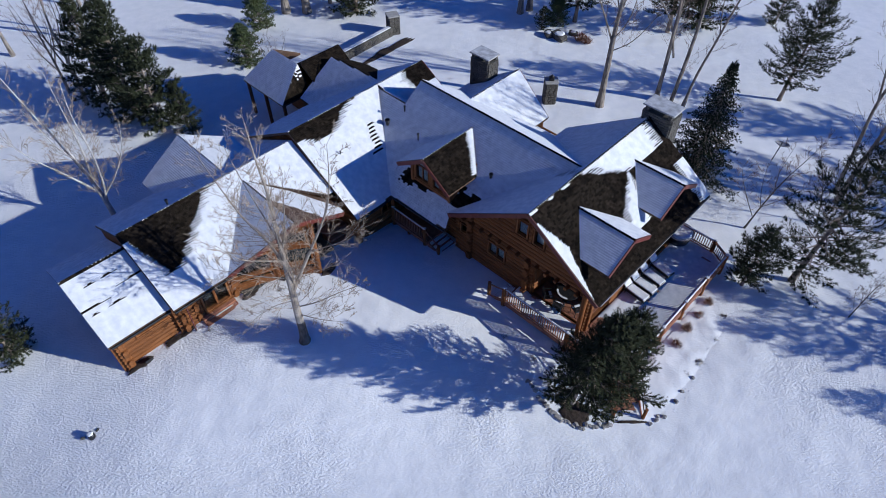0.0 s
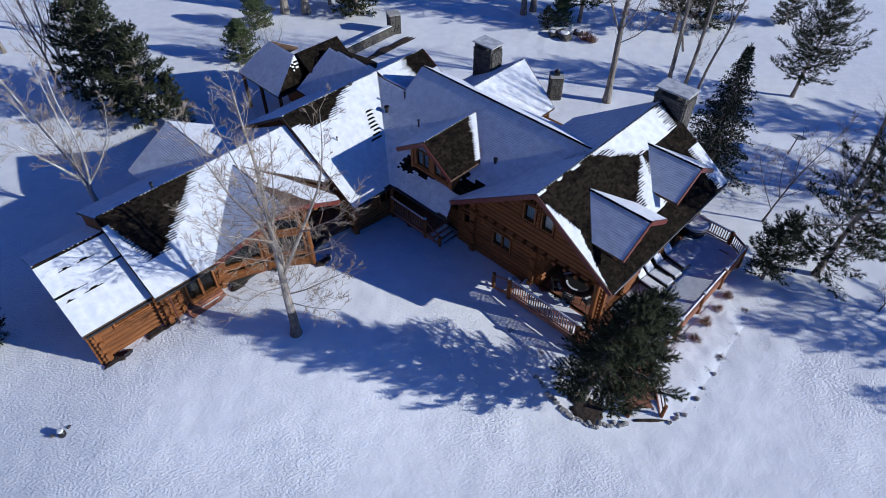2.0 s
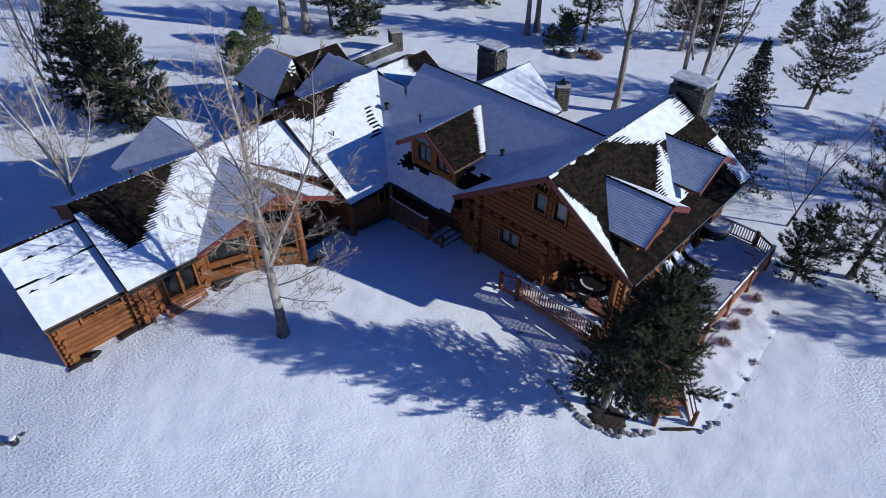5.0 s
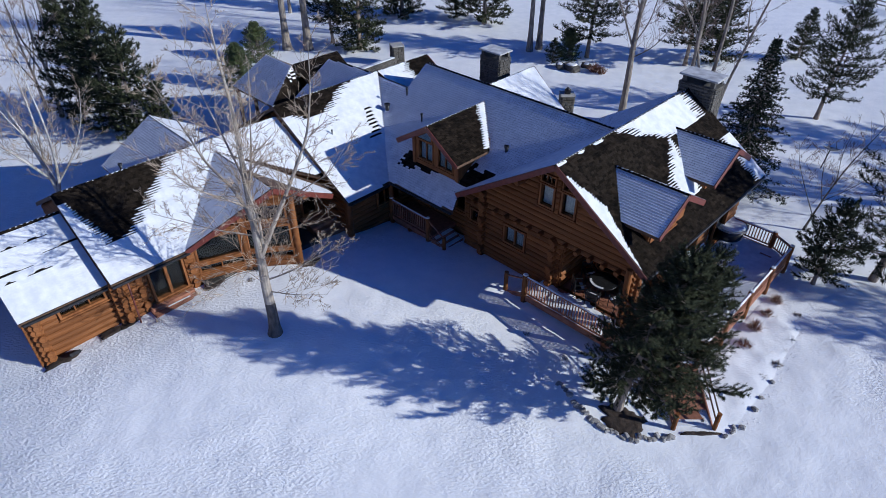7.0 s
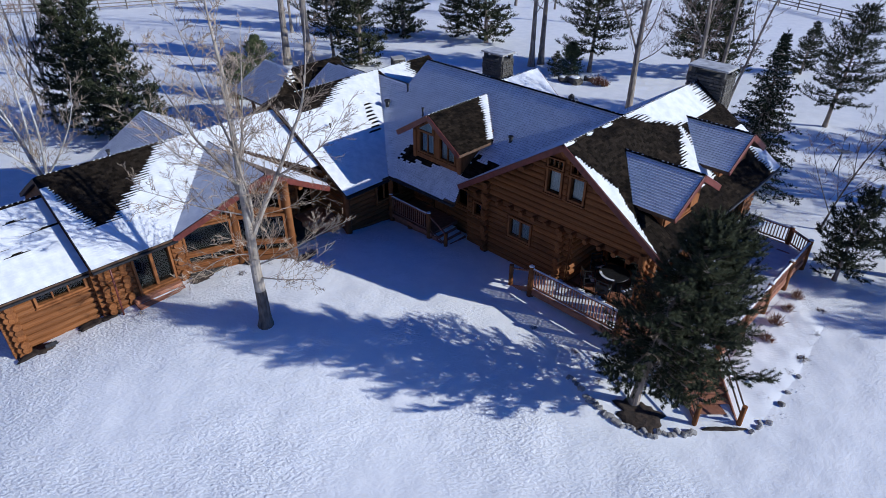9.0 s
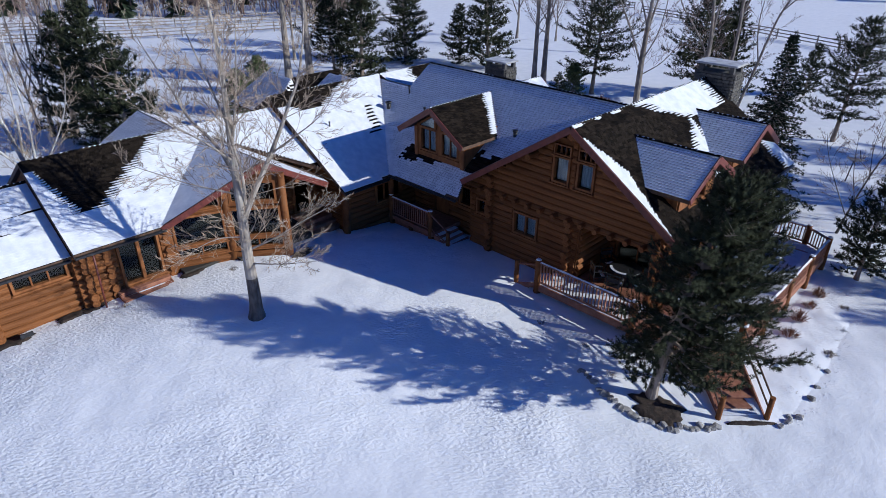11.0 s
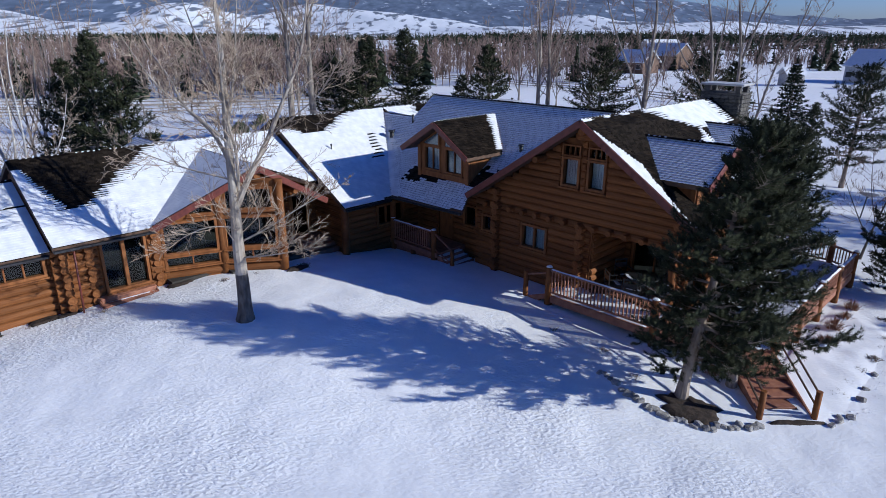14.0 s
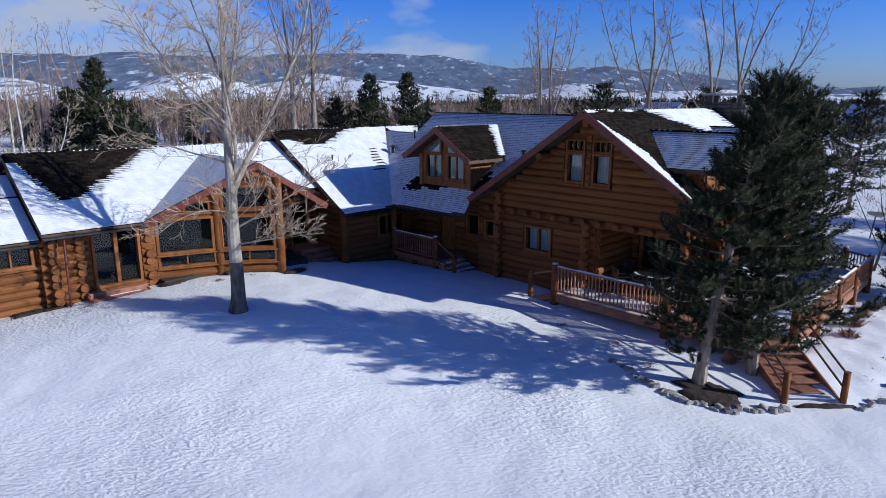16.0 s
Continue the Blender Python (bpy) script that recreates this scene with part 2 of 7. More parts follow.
# Blue-grey cast painted into the hill colours stands in for distance haze.
M_HILL = material("hazed_forest_hill", (0.055, 0.085, 0.14), (0.13, 0.175, 0.26), 0.95, 0.03, (1, 0.16, 2.0), bump=0, c3=(0.52, 0.58, 0.68), c3_at=0.60, c3_scale=0.026, drawn=True)
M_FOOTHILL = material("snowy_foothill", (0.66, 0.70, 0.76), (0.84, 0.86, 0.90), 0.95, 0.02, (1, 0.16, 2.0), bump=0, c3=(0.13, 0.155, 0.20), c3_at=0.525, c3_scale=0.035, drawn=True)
M_GLASS = bpy.data.materials.new("window_glass")
M_GLASS.use_nodes = True
_g = M_GLASS.node_tree.nodes["Principled BSDF"]
_g.inputs["Base Color"].default_value = (0.30, 0.37, 0.40, 1)
_g.inputs["Transmission Weight"].default_value = 1.0
_g.inputs["Roughness"].default_value = 0.02
_g.inputs["IOR"].default_value = 1.45
M_CLEAR = M_GLASS.copy()
M_CLEAR.name = "clear_window_glass"
M_CLEAR.node_tree.nodes["Principled BSDF"].inputs["Base Color"].default_value = (0.60, 0.69, 0.74, 1)

# ---- mesh helpers ----


def part(name, bm, mat, parent=None, label="", kind=""):
    """Links a bmesh, or a (verts, faces) pair, as one mesh object under a thing or part."""
    me = bpy.data.meshes.new(name)
    if isinstance(bm, tuple):
        me.from_pydata([tuple(p) for p in bm[0]], [], [tuple(f) for f in bm[1]])
        if len(bm) > 2:
            me.polygons.foreach_set("material_index", bm[2])
    else:
        bm.to_mesh(me)
        bm.free()
    for m in (mat if isinstance(mat, (list, tuple)) else (mat,)):
        me.materials.append(m)
    ob = new(name, me)
    if parent:
        ob.parent = parent
    if label:
        ob["label"] = label
    if kind:
        ob["kind"] = kind
    return ob


def thing(name, m, label, category, group="", kind=""):
    ob = new(name)
    ob.empty_display_size = 0.2
    ob.matrix_basis = m
    return tagged(ob, label, category, group, kind)


def add_box(bm, x0, y0, z0, x1, y1, z1, m=None):
    r = bmesh.ops.create_cube(bm, size=1.0, matrix=Matrix.LocRotScale(((x0 + x1) / 2, (y0 + y1) / 2, (z0 + z1) / 2), None, (abs(x1 - x0), abs(y1 - y0), abs(z1 - z0))))
    if m:
        bmesh.ops.transform(bm, matrix=m, verts=r["verts"])
        if m.determinant() < 0:
            bmesh.ops.reverse_faces(bm, faces=list({f for v in r["verts"] for f in v.link_faces}))
    return r["verts"]


def box(x0, y0, z0, x1, y1, z1, bevel=0.0, m=None):
    bm = bmesh.new()
    add_box(bm, x0, y0, z0, x1, y1, z1, m)
    if bevel:
        bmesh.ops.bevel(bm, geom=bm.edges[:], offset=bevel, segments=1, affect="EDGES")
    return bm


def beam(a, b, w, h, bevel=0.0):
    """A squared timber from a to b, w wide and h high."""
    a, b = Vector(a), Vector(b)
    d = b - a
    q = d.to_track_quat("Y", "Z").to_matrix().to_4x4()
    return box(-w / 2, 0, -h / 2, w / 2, d.length, h / 2, bevel, Matrix.Translation(a) @ q)


def rod(a, b, r0, r1=None, n=10, caps=True):
    a, b = Vector(a), Vector(b)
    d = b - a
    bm = bmesh.new()
    bmesh.ops.create_cone(bm, cap_ends=caps, segments=n, radius1=r0, radius2=r0 if r1 is None else r1, depth=d.length,
                          matrix=Matrix.Translation((a + b) / 2) @ d.to_track_quat("Z", "Y").to_matrix().to_4x4())
    for f in bm.faces:
        f.smooth = len(f.verts) == 4
    return bm


def fuse(*bms):
    out = bmesh.new()
    for b in bms:
        me = bpy.data.meshes.new("tmp")
        b.to_mesh(me)
        b.free()
        out.from_mesh(me)
        bpy.data.meshes.remove(me)
    return out


class Soup:
    """Gathers vertices and faces for one joined mesh."""

    def __init__(self):
        self.v, self.f, self.mi = [], [], []

    def add(self, vs, fs, mi=0):
        k = len(self.v)
        self.v.extend(vs)
        self.f.extend([tuple(i + k for i in f) for f in fs])
        self.mi.extend([mi] * len(fs))

    def tube(self, pts, rads, n=5, mi=0):
        k = len(self.v)
        for i, p in enumerate(pts):
            d = (pts[min(i + 1, len(pts) - 1)] - pts[max(i - 1, 0)]).normalized()
            s = d.cross(Vector((0.31, 0.87, 0.38))).normalized()
            t = d.cross(s)
            for j in range(n):
                a = 2 * math.pi * j / n
                self.v.append(p + (s * math.cos(a) + t * math.sin(a)) * rads[i])
        for i in range(len(pts) - 1):
            for j in range(n):
                j2 = (j + 1) % n
                self.f.append((k + i * n + j, k + i * n + j2, k + (i + 1) * n + j2, k + (i + 1) * n + j))
                self.mi.append(mi)
        self.f.append(tuple(k + (len(pts) - 1) * n + j for j in range(n)))
        self.mi.append(mi)

    def out(self):
        return (self.v, self.f, self.mi)


def smooth(x, a, b):
    t = min(1.0, max(0.0, (x - a) / (b - a)))
    return t * t * (3 - 2 * t)


def shade_smooth(ob):
    ob.data.polygons.foreach_set("use_smooth", [True] * len(ob.data.polygons))
    return ob


# ---- ground ----


def ground_z(x, y):
    s = smooth(y, 10, 18) * (1 - smooth(y, 22, 32))
    left = smooth(-x, -6, 8)
    hump = math.exp(-((x + 8.0) / 10) ** 2)
    near = math.exp(-((x / 60) ** 2 + ((y - 20) / 60) ** 2))
    return near * (-0.454 + 0.101 * left + 0.38 * smooth(y, 27, 36) + s * (0.409 + 0.767 * hump) - 0.85 * smooth(-x, 13, 25) * (1 - smooth(y, 12, 19))) + 0.03 * noise.noise(Vector((x * 0.35, y * 0.35, 0)))


def spaced(lo, hi, step, far):
    out, p, st = [], lo, step
    while p < hi:
        out.append(p)
        p += step
    right, st = [hi], step
    while right[-1] < far:
        st *= 1.22
        right.append(right[-1] + st)
    left, st = [lo], step
    while left[-1] > -far:
        st *= 1.22
        left.append(left[-1] - st)
    return sorted(set(left[1:] + out + right))


xs, ys = spaced(-24, 30, 0.3, 4600), spaced(4, 50, 0.3, 4600)
gv, gf = [], []
for y in ys:
    for x in xs:
        z = ground_z(x, y)
        if -24 <= x <= 30 and 4 <= y <= 50:
            z += 0.03 * noise.noise(Vector((x * 0.9, y * 1.5, 3))) + 0.018 * noise.noise(Vector((x * 2.6, y * 2.6, 8)))
        gv.append((x, y, z))
nx = len(xs)
for j in range(len(ys) - 1):
    for i in range(nx - 1):
        gf.append((j * nx + i, j * nx + i + 1, (j + 1) * nx + i + 1, (j + 1) * nx + i))
ground = shade_smooth(part("ground", (gv, gf), M_SNOW))
tagged(ground, "snow-covered lawn and open fields, wind-crusted", "ground", kind="structure")

# ---- log house ----
H = pose(4.04, 20.88, 0, 0, 0, -44)     # local x runs along the front gable, y back along its ridge
house = thing("log_house", H, "sprawling honey-coloured log house under snowy cedar-shake roofs", "house")


def W(v, u, z=0.0):
    return H @ Vector((v, u, z))


def inside(poly, s, d):
    hit, n = False, len(poly)
    for i in range(n):
        (x0, y0), (x1, y1) = poly[i], poly[(i + 1) % n]
        if (y0 > d) != (y1 > d) and s < (x1 - x0) * (d - y0) / (y1 - y0) + x0:
            hit = not hit
    return hit


def spans(poly, d):
    cuts = []
    for i in range(len(poly)):
        (x0, y0), (x1, y1) = poly[i], poly[(i + 1) % len(poly)]
        if (y0 > d) != (y1 > d):
            cuts.append((x1 - x0) * (d - y0) / (y1 - y0) + x0)
    cuts.sort()
    return list(zip(cuts[::2], cuts[1::2]))


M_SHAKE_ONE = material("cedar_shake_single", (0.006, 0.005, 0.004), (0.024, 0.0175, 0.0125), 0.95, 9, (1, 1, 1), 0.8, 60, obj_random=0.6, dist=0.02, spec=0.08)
EXPO = 0.118
SHAKE = bpy.data.meshes.new("shingle")
_sb = box(-0.5, -0.5, -0.3, 0.5, 0.5, 0.7)
_sb.to_mesh(SHAKE)
_sb.free()
SHAKE.materials.append(M_SHAKE_ONE)


def roof(points, cover, label="", thick=0.16, seed=1, singles=None):
    """One roof slope from its corner points in the house's frame. cover(v, u, jitter): 0 bare shakes, 1 frosted, 1.6 snow over frost, 2 snow, 3 snow with sharp ends."""
    rnd = random.Random(seed)
    P = [Vector(p) for p in points]
    n = Vector((0, 0, 0))
    for i in range(len(P)):
        n += (P[i] - P[0]).cross(P[(i + 1) % len(P)] - P[0])
    n.normalize()
    if n.z < 0:
        n = -n
    along = n.cross(Vector((0, 0, 1))).normalized()
    down = n.cross(along).normalized()
    if down.z > 0:
        along, down = -along, -down
    o = max(P, key=lambda p: p.z)
    poly = [((p - o).dot(along), (p - o).dot(down)) for p in P]
    bm = bmesh.new()
    top = [bm.verts.new(p) for p in P]
    low = [bm.verts.new(p - Vector((0, 0, thick))) for p in P]
    bm.faces.new(top)
    bm.faces.new(low[::-1])
    for i in range(len(P)):
        j = (i + 1) % len(P)
        bm.faces.new((top[i], low[i], low[j], top[j]))
    bmesh.ops.recalc_face_normals(bm, faces=bm.faces[:])
    slab = part("roof", bm, M_SOFFIT, house, label)
    so_, sn = Soup(), Soup()
    dmin, dmax = min(q[1] for q in poly), max(q[1] for q in poly)
    rows = int(math.ceil((dmax - dmin) / EXPO))
    runs = []
    made = 0
    cw = 0.07
    for r in range(rows):
        d0 = dmin + r * EXPO
        d1 = min(d0 + EXPO * 1.12, dmax + 0.03)
        mid = min(d0 + EXPO * 0.55, dmax - 0.01)
        wob = rnd.uniform(-0.06, 0.06) + 0.16 * noise.noise(Vector((r * 0.37, seed * 3.1, 0)))
        for a, b in spans(poly, mid):
            s = a - rnd.uniform(0, 0.1)
            while s < b:
                w = rnd.uniform(0.10, 0.24)
                s0, s1 = max(s, a), min(s + w, b)
                s += w
                if s1 - s0 < 0.02:
                    continue
                c = o + along * (s0 + s1) / 2 + down * mid
                k = cover(c.x, c.y, wob + rnd.uniform(-0.03, 0.03))
                s1 -= 0.006 if k < 1 else 0.0
                lift = 0.030 + rnd.uniform(0, 0.010) if k < 1 else 0.020 + rnd.uniform(0, 0.003)
                dd = d1 + (rnd.uniform(-0.012, 0.012) if k < 1 else rnd.uniform(-0.003, 0.003))
                q = [o + along * s0 + down * d0 + n * 0.006, o + along * s1 + down * d0 + n * 0.006,
                     o + along * s1 + down * dd + n * lift, o + along * s0 + down * dd + n * lift,
                     o + along * s0 + down * dd, o + along * s1 + down * dd]
                if k == 0 and singles and made < 290 and singles(c.x, c.y):
                    made += 1
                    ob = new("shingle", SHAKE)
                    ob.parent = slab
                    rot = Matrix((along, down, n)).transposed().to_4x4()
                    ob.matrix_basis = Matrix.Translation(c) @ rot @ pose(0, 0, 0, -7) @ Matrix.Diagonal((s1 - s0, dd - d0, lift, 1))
                    continue
                if 1 <= k < 1.9:
                    m0, m1 = (e - n * 0.0085 for e in (q[0].lerp(q[3], 0.55), q[1].lerp(q[2], 0.55)))
                    so_.add([q[0], m0, m1, q[1]], [(0, 1, 2, 3)], 1)
                    so_.add([m0, q[3], q[2], m1], [(0, 1, 2, 3)], 1)
                else:
                    so_.add(q, [(0, 3, 2, 1)], 0)
                so_.add(q, [(3, 4, 5, 2), (0, 4, 3), (1, 2, 5)], 0)
            m = max(2, int(math.ceil((b - a) / cw)))
            run = []
            for i in range(m):
                s0, s1 = a + (b - a) * i / m, a + (b - a) * (i + 1) / m
                c = o + along * (s0 + s1) / 2 + down * mid
                k = cover(c.x, c.y, wob)
                if k >= 1.5:
                    sharp = k > 2.5
                    run.append((s0, s1))
                elif run:
                    runs.append((r, d0, run, a, b, sharp))
                    run = []
            if run:
                runs.append((r, d0, run, a, b, sharp))
    for r, d0, run, a, b, sharp in runs:
        lo, hi = run[0][0], run[-1][1]
        if hi - lo < (0.04 if sharp else 0.3):
            continue
        t0, t1 = (min(rnd.uniform(0.04, 0.12) if sharp else rnd.uniform(0.15, 0.95), 0.35 * (hi - lo)) for _k in (0, 1))
        half = rnd.uniform(0.38, 0.62)
        d1 = min(d0 + EXPO, dmax + 0.02)
        for s0, s1 in run:
            q = []
            for ss in (s0, s1):
                f = min(1.0 if lo < a + 0.02 else (ss - lo) / t0, 1.0 if hi > b - 0.02 else (hi - ss) / t1, 1.0)
                f = max(0.0, f)
                f = f / 0.2 * half if f < 0.2 else (half if f < 0.85 else half + (1 - half) * (f - 0.85) / 0.15)
                z = 0.040 + 0.012 * f + 0.006 * noise.noise((o + along * ss + down * d0) * 1.7)
                q.append((o + along * ss + down * (d0 + 0.02 * (1 - f)) + n * (z - 0.005), o + along * ss + down * (d0 + (d1 - d0) * (0.12 + 0.88 * f)) + n * z))
            (u0, w0), (u1, w1) = q
            sn.add([u0, w0, w1, u1], [(0, 1, 2, 3)])
            sn.add([w0, w0 - n * 0.028, w1 - n * 0.028, w1], [(0, 1, 2, 3)])
    if so_.v:
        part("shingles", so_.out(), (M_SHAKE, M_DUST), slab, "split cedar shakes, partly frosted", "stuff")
    if sn.v:
        part("roof_snow", sn.out(), M_SNOWROOF, slab, "thin melting snow cover", "stuff")
    return slab


def frost(v, u, j):
    return 1


def white(v, u, j):
    return 2


def bare(v, u, j):
    return 0


def cover_a(v, u, j):
    # melted triangle under the ridge of the long wing
    t = (v + 14.4) / 2.6
    if -0.3 <= t <= 1 and -13.75 + t * 0.9 + j * 0.6 < u < -9.1 - t * 3.4 + j * 1.8:
        return 0
    return 2


def cover_b(v, u, j):
    t = v + 14.5
    if t < 0.55 + 0.5 * smooth(u, -3.3, -1.9) - 1.15 * smooth(u, -1.6, 1.2) + j * 0.8 and u > -3.15:
        return 0
    tt = (t - 1.4) / 1.75
    if 0 < tt < 1 and abs(u - 1.4 + 0.95 * tt + j) < 0.05 + 0.36 * tt + 1.2 * j and int(t / 0.102) % 2:
        return 0
    return 3 if 0 < tt < 1 else 2


def cover_c(v, u, j):
    # smooth snow in the valley, bare shakes round the foot of the dormer, frost elsewhere
    if v + 14.6 - (3.45 - u) * 1.32 < 0.62 + 0.3 * noise.noise(Vector((u * 0.8, 2, 0))):
        return 1.6
    rag = 1.6 * j + 0.35 * noise.noise(Vector((v * 0.9, int(u / 0.098) * 3.7, 8)))
    if 0.16 + 0.3 * rag < u < 1.75 and -9.45 + 0.52 * (u - 0.1) + rag < v < -8.3:
        return 0
    if -8.4 < v < -5.6 and 0.30 + 0.30 * smooth(v, -8.2, -6.2) + 0.5 * rag < u < 0.8:
        return 0
    return 0 if v > -5.62 + 0.5 * rag and u < 1.3 + rag and u > 0.6 + 0.6 * rag else 1


def cover_d(v, u, j):
    row = int((v + 14.2) / 0.104)
    if row < 1:
        return 0 if noise.noise(Vector((u * 3.1, row * 5.3, 1))) > -0.1 else 2
    return 0 if row % 3 == 0 and v < -12.2 and noise.noise(Vector((u * 2.4, row * 5.3, 1))) > 0.40 else 2


def cover_er(v, u, j):
    # snow left along the ridge, in the drift behind the dormers and in a wedge down the front edge; the rest has melted
    wedge = (0.12 + 0.42 * (v - 0.5)) if v < 2.0 else 0.75 - 0.32 * (v - 2.0)
    if v > 0.45 and u < wedge + j * 0.2:
        return 3
    top = 0.0 if u < 4.0 else (0.0 + (u - 4.0) * 0.42 if u < 6.9 else 1.2)
    if v < top + (0.07 + 0.13 * noise.noise(Vector((u * 1.4, 3, 0))) + j * 0.3 if u < 4.0 else 0.12 + j * 0.8) and u < 10.4:
        return 2
    if 1.0 < v < 3.4 and 6.9 - 1.55 * (v - 1.15) + j < u < 6.9:
        return 2
    if u > 9.9 + j and v > 2.4:
        return 2
    return 0


def cover_dormer_r(v, u, j):
    return 2 if u > 2.35 + (v + 7.1) * -0.25 + j * 0.8 + (-5.2 - v) * 0.5 else 0


def cover_sr(v, u, j):
    return 2


EZ, EP = 6.9, 0.667        # ridge height and pitch of the gabled block
CZ, CP, CU = 6.62, 0.69, 4.88
BZ, BP, BV = 5.85, 0.583, -14.6
AZ, AP = 5.35, 0.52


def ez(v):
    return EZ - EP * abs(v)


def cz(u):
    return CZ - CP * abs(u - CU)


def bz(v):
    return BZ - BP * abs(v - BV)


# gabled block: right slope, left slope with the valley to the centre block
roof([(0, -0.02, EZ), (0, 10.9, EZ), (4.5, 10.9, ez(4.5)), (4.5, 0.02, ez(4.5))], cover_er, "melted shake slope with snow along the edges", seed=2, singles=lambda v, u: 0.9 < u < 5.0 and 0.5 < v < 2.6)
roof([(0, 0, EZ), (0, 10.9, EZ), (-5.2, 10.9, ez(5.2)), (-5.2, 0, ez(5.2))], lambda v, u, j: 2 if u < 4.4 + v * -0.2 + j else 1, seed=3)
# centre block: front slope, back slope
roof([(-0.42, CU, CZ), (-12.1, CU, CZ), (-12.1, 3.45, cz(3.45)), (-14.6, 3.45, cz(3.45)), (-9.15, -0.68, cz(-0.68)), (-4.87, -0.6, cz(-0.6)), (-5.2, 0.15, cz(0.15))],
     cover_c, "frosted shake slope over the porch", seed=4)
roof([(-12.1, CU, CZ), (-0.42, CU, CZ), (-5.2, 10.9, cz(10.9)), (-12.1, 10.9, cz(10.9))], white, seed=5)
roof([(-14.6, 3.45, cz(3.45)), (-12.1, 3.45, cz(3.45)), (-12.1, 6.4, cz(3.45) - 2.1), (-14.6, 6.4, cz(3.45) - 2.1)], white, seed=6)
# middle wing
roof([(BV, -3.35, BZ), (BV, 3.45, BZ), (-9.15, -0.68, bz(-9.15)), (-9.1, -3.35, bz(-9.1))], cover_b, "sunlit slope with patchy snow", seed=7)
roof([(BV, 3.45, BZ), (BV, 7.3, BZ), (-12.0, 7.3, bz(-12.0)), (-12.0, 4.2, bz(-12.0))], lambda v, u, j: 0 if u > 5.6 + j and v < -13.4 else 2, seed=8)
roof([(BV, -3.35, BZ), (BV, 7.3, BZ), (-20.0, 7.3, bz(-20.0)), (-20.0, -3.35, bz(-20.0))], frost, seed=9)
# long wing and its end bay
roof([(-14.5, -13.9, AZ), (-14.5, -3.35, AZ), (-10.75, -3.36, AZ - AP * 3.75), (-13.88, -7.1, AZ - AP * 0.62), (-10.3, -10.85, AZ - AP * 4.2), (-10.3, -13.9, AZ - AP * 4.2)], cover_a, "snowy slope with a bare dark triangle", seed=10, singles=lambda v, u: True)
roof([(-14.5, -13.9, AZ), (-14.5, -3.35, AZ), (-18.7, -3.35, 3.16), (-18.7, -13.9, 3.16)], frost, seed=11)
roof([(-14.2, -17.1, 4.72), (-14.2, -13.9, 4.72), (-10.75, -13.9, 2.92), (-10.75, -17.1, 2.92)], cover_d, "snow-covered end-bay slope", seed=12)
roof([(-14.2, -17.1, 4.72), (-14.2, -13.9, 4.72), (-17.6, -13.9, 2.92), (-17.6, -17.1, 2.92)], frost, seed=13)
# window gable on the long wing, ridge out to a prow
GA = 5.02
roof([(-14.1, -7.1, GA), (-9.15, -7.1, GA), (-10.3, -10.85, 3.16), (-10.75, -10.85, 3.16)], white, "snowy slope of the window gable", seed=14)
roof([(-14.1, -7.1, GA), (-9.15, -7.1, GA), (-9.75, -3.75, 3.06), (-10.75, -3.36, 3.0)], white, seed=15)
# gable at the back of the long wing
roof([(-14.3, -7.35, 4.85), (-20.3, -7.35, 4.85), (-20.0, -10.35, 3.25), (-18.0, -10.35, 3.25)], frost, seed=16)
roof([(-14.3, -7.35, 4.85), (-20.3, -7.35, 4.85), (-20.0, -4.4, 3.25), (-18.0, -4.4, 3.25)], white, seed=17)
# dormer over the porch
DZ, DV = 6.15, -7.1
roof([(DV, 0.0, DZ), (DV, 3.9, DZ), (-9.06, 2.1, 4.93), (-9.06, -0.1, 4.93)], white, "snow-covered dormer slope", seed=18)
roof([(DV, 0.0, DZ), (DV, 3.9, DZ), (-5.1, 2.1, 4.93), (-5.1, -0.1, 4.93)], cover_dormer_r, "bare dormer slope, snow along the valley", seed=19)
# two dormers toward the deck
for du, vf, nm in ((2.7, 4.25, 20), (7.75, 4.0, 22)):
    vb = (EZ - 6.21) / EP - 0.1
    ve = (EZ - 5.16) / EP - 0.15
    roof([(vb, du, 6.21), (vf, du, 6.21), (vf, du - 1.82, 5.16), (ve, du - 1.82, 5.16)], frost, "frosted dormer slope with red fascia", seed=nm)
    roof([(vb, du, 6.21), (vf, du, 6.21), (vf, du + 1.82, 5.16), (ve, du + 1.82, 5.16)], cover_sr, "snowy dormer slope", seed=nm + 1)
# gable behind the centre block
roof([(-10.1, 6.9, 5.1), (-10.1, 11.9, 5.1), (-6.9, 11.2, 3.25), (-6.9, 8.6, 3.25)], white, "sunlit snowy rear slope", seed=24)
roof([(-10.1, 6.9, 5.1), (-10.1, 11.9, 5.1), (-13.3, 11.2, 3.25), (-13.3, 8.6, 3.25)], frost, seed=25)
# rear cross gables and the garden-side porch
roof([(-14.6, 4.7, 5.0), (-20.8, 4.7, 4.6), (-20.8, 1.6, 2.9), (-14.8, 1.6, 2.9)], frost, seed=26)
roof([(-14.6, 4.7, 5.0), (-20.8, 4.7, 4.6), (-20.8, 7.6, 2.9), (-14.8, 7.6, 2.9)], bare, seed=27)
roof([(-22.0, 2.8, 4.6), (-22.0, 6.2, 4.6), (-19.6, 6.2, 3.0), (-19.6, 2.8, 3.0)], bare, "dark bare rear slope", seed=28)
roof([(-22.0, 2.8, 4.6), (-22.0, 6.2, 4.6), (-24.4, 6.2, 3.0), (-24.4, 2.8, 3.0)], frost, seed=29)
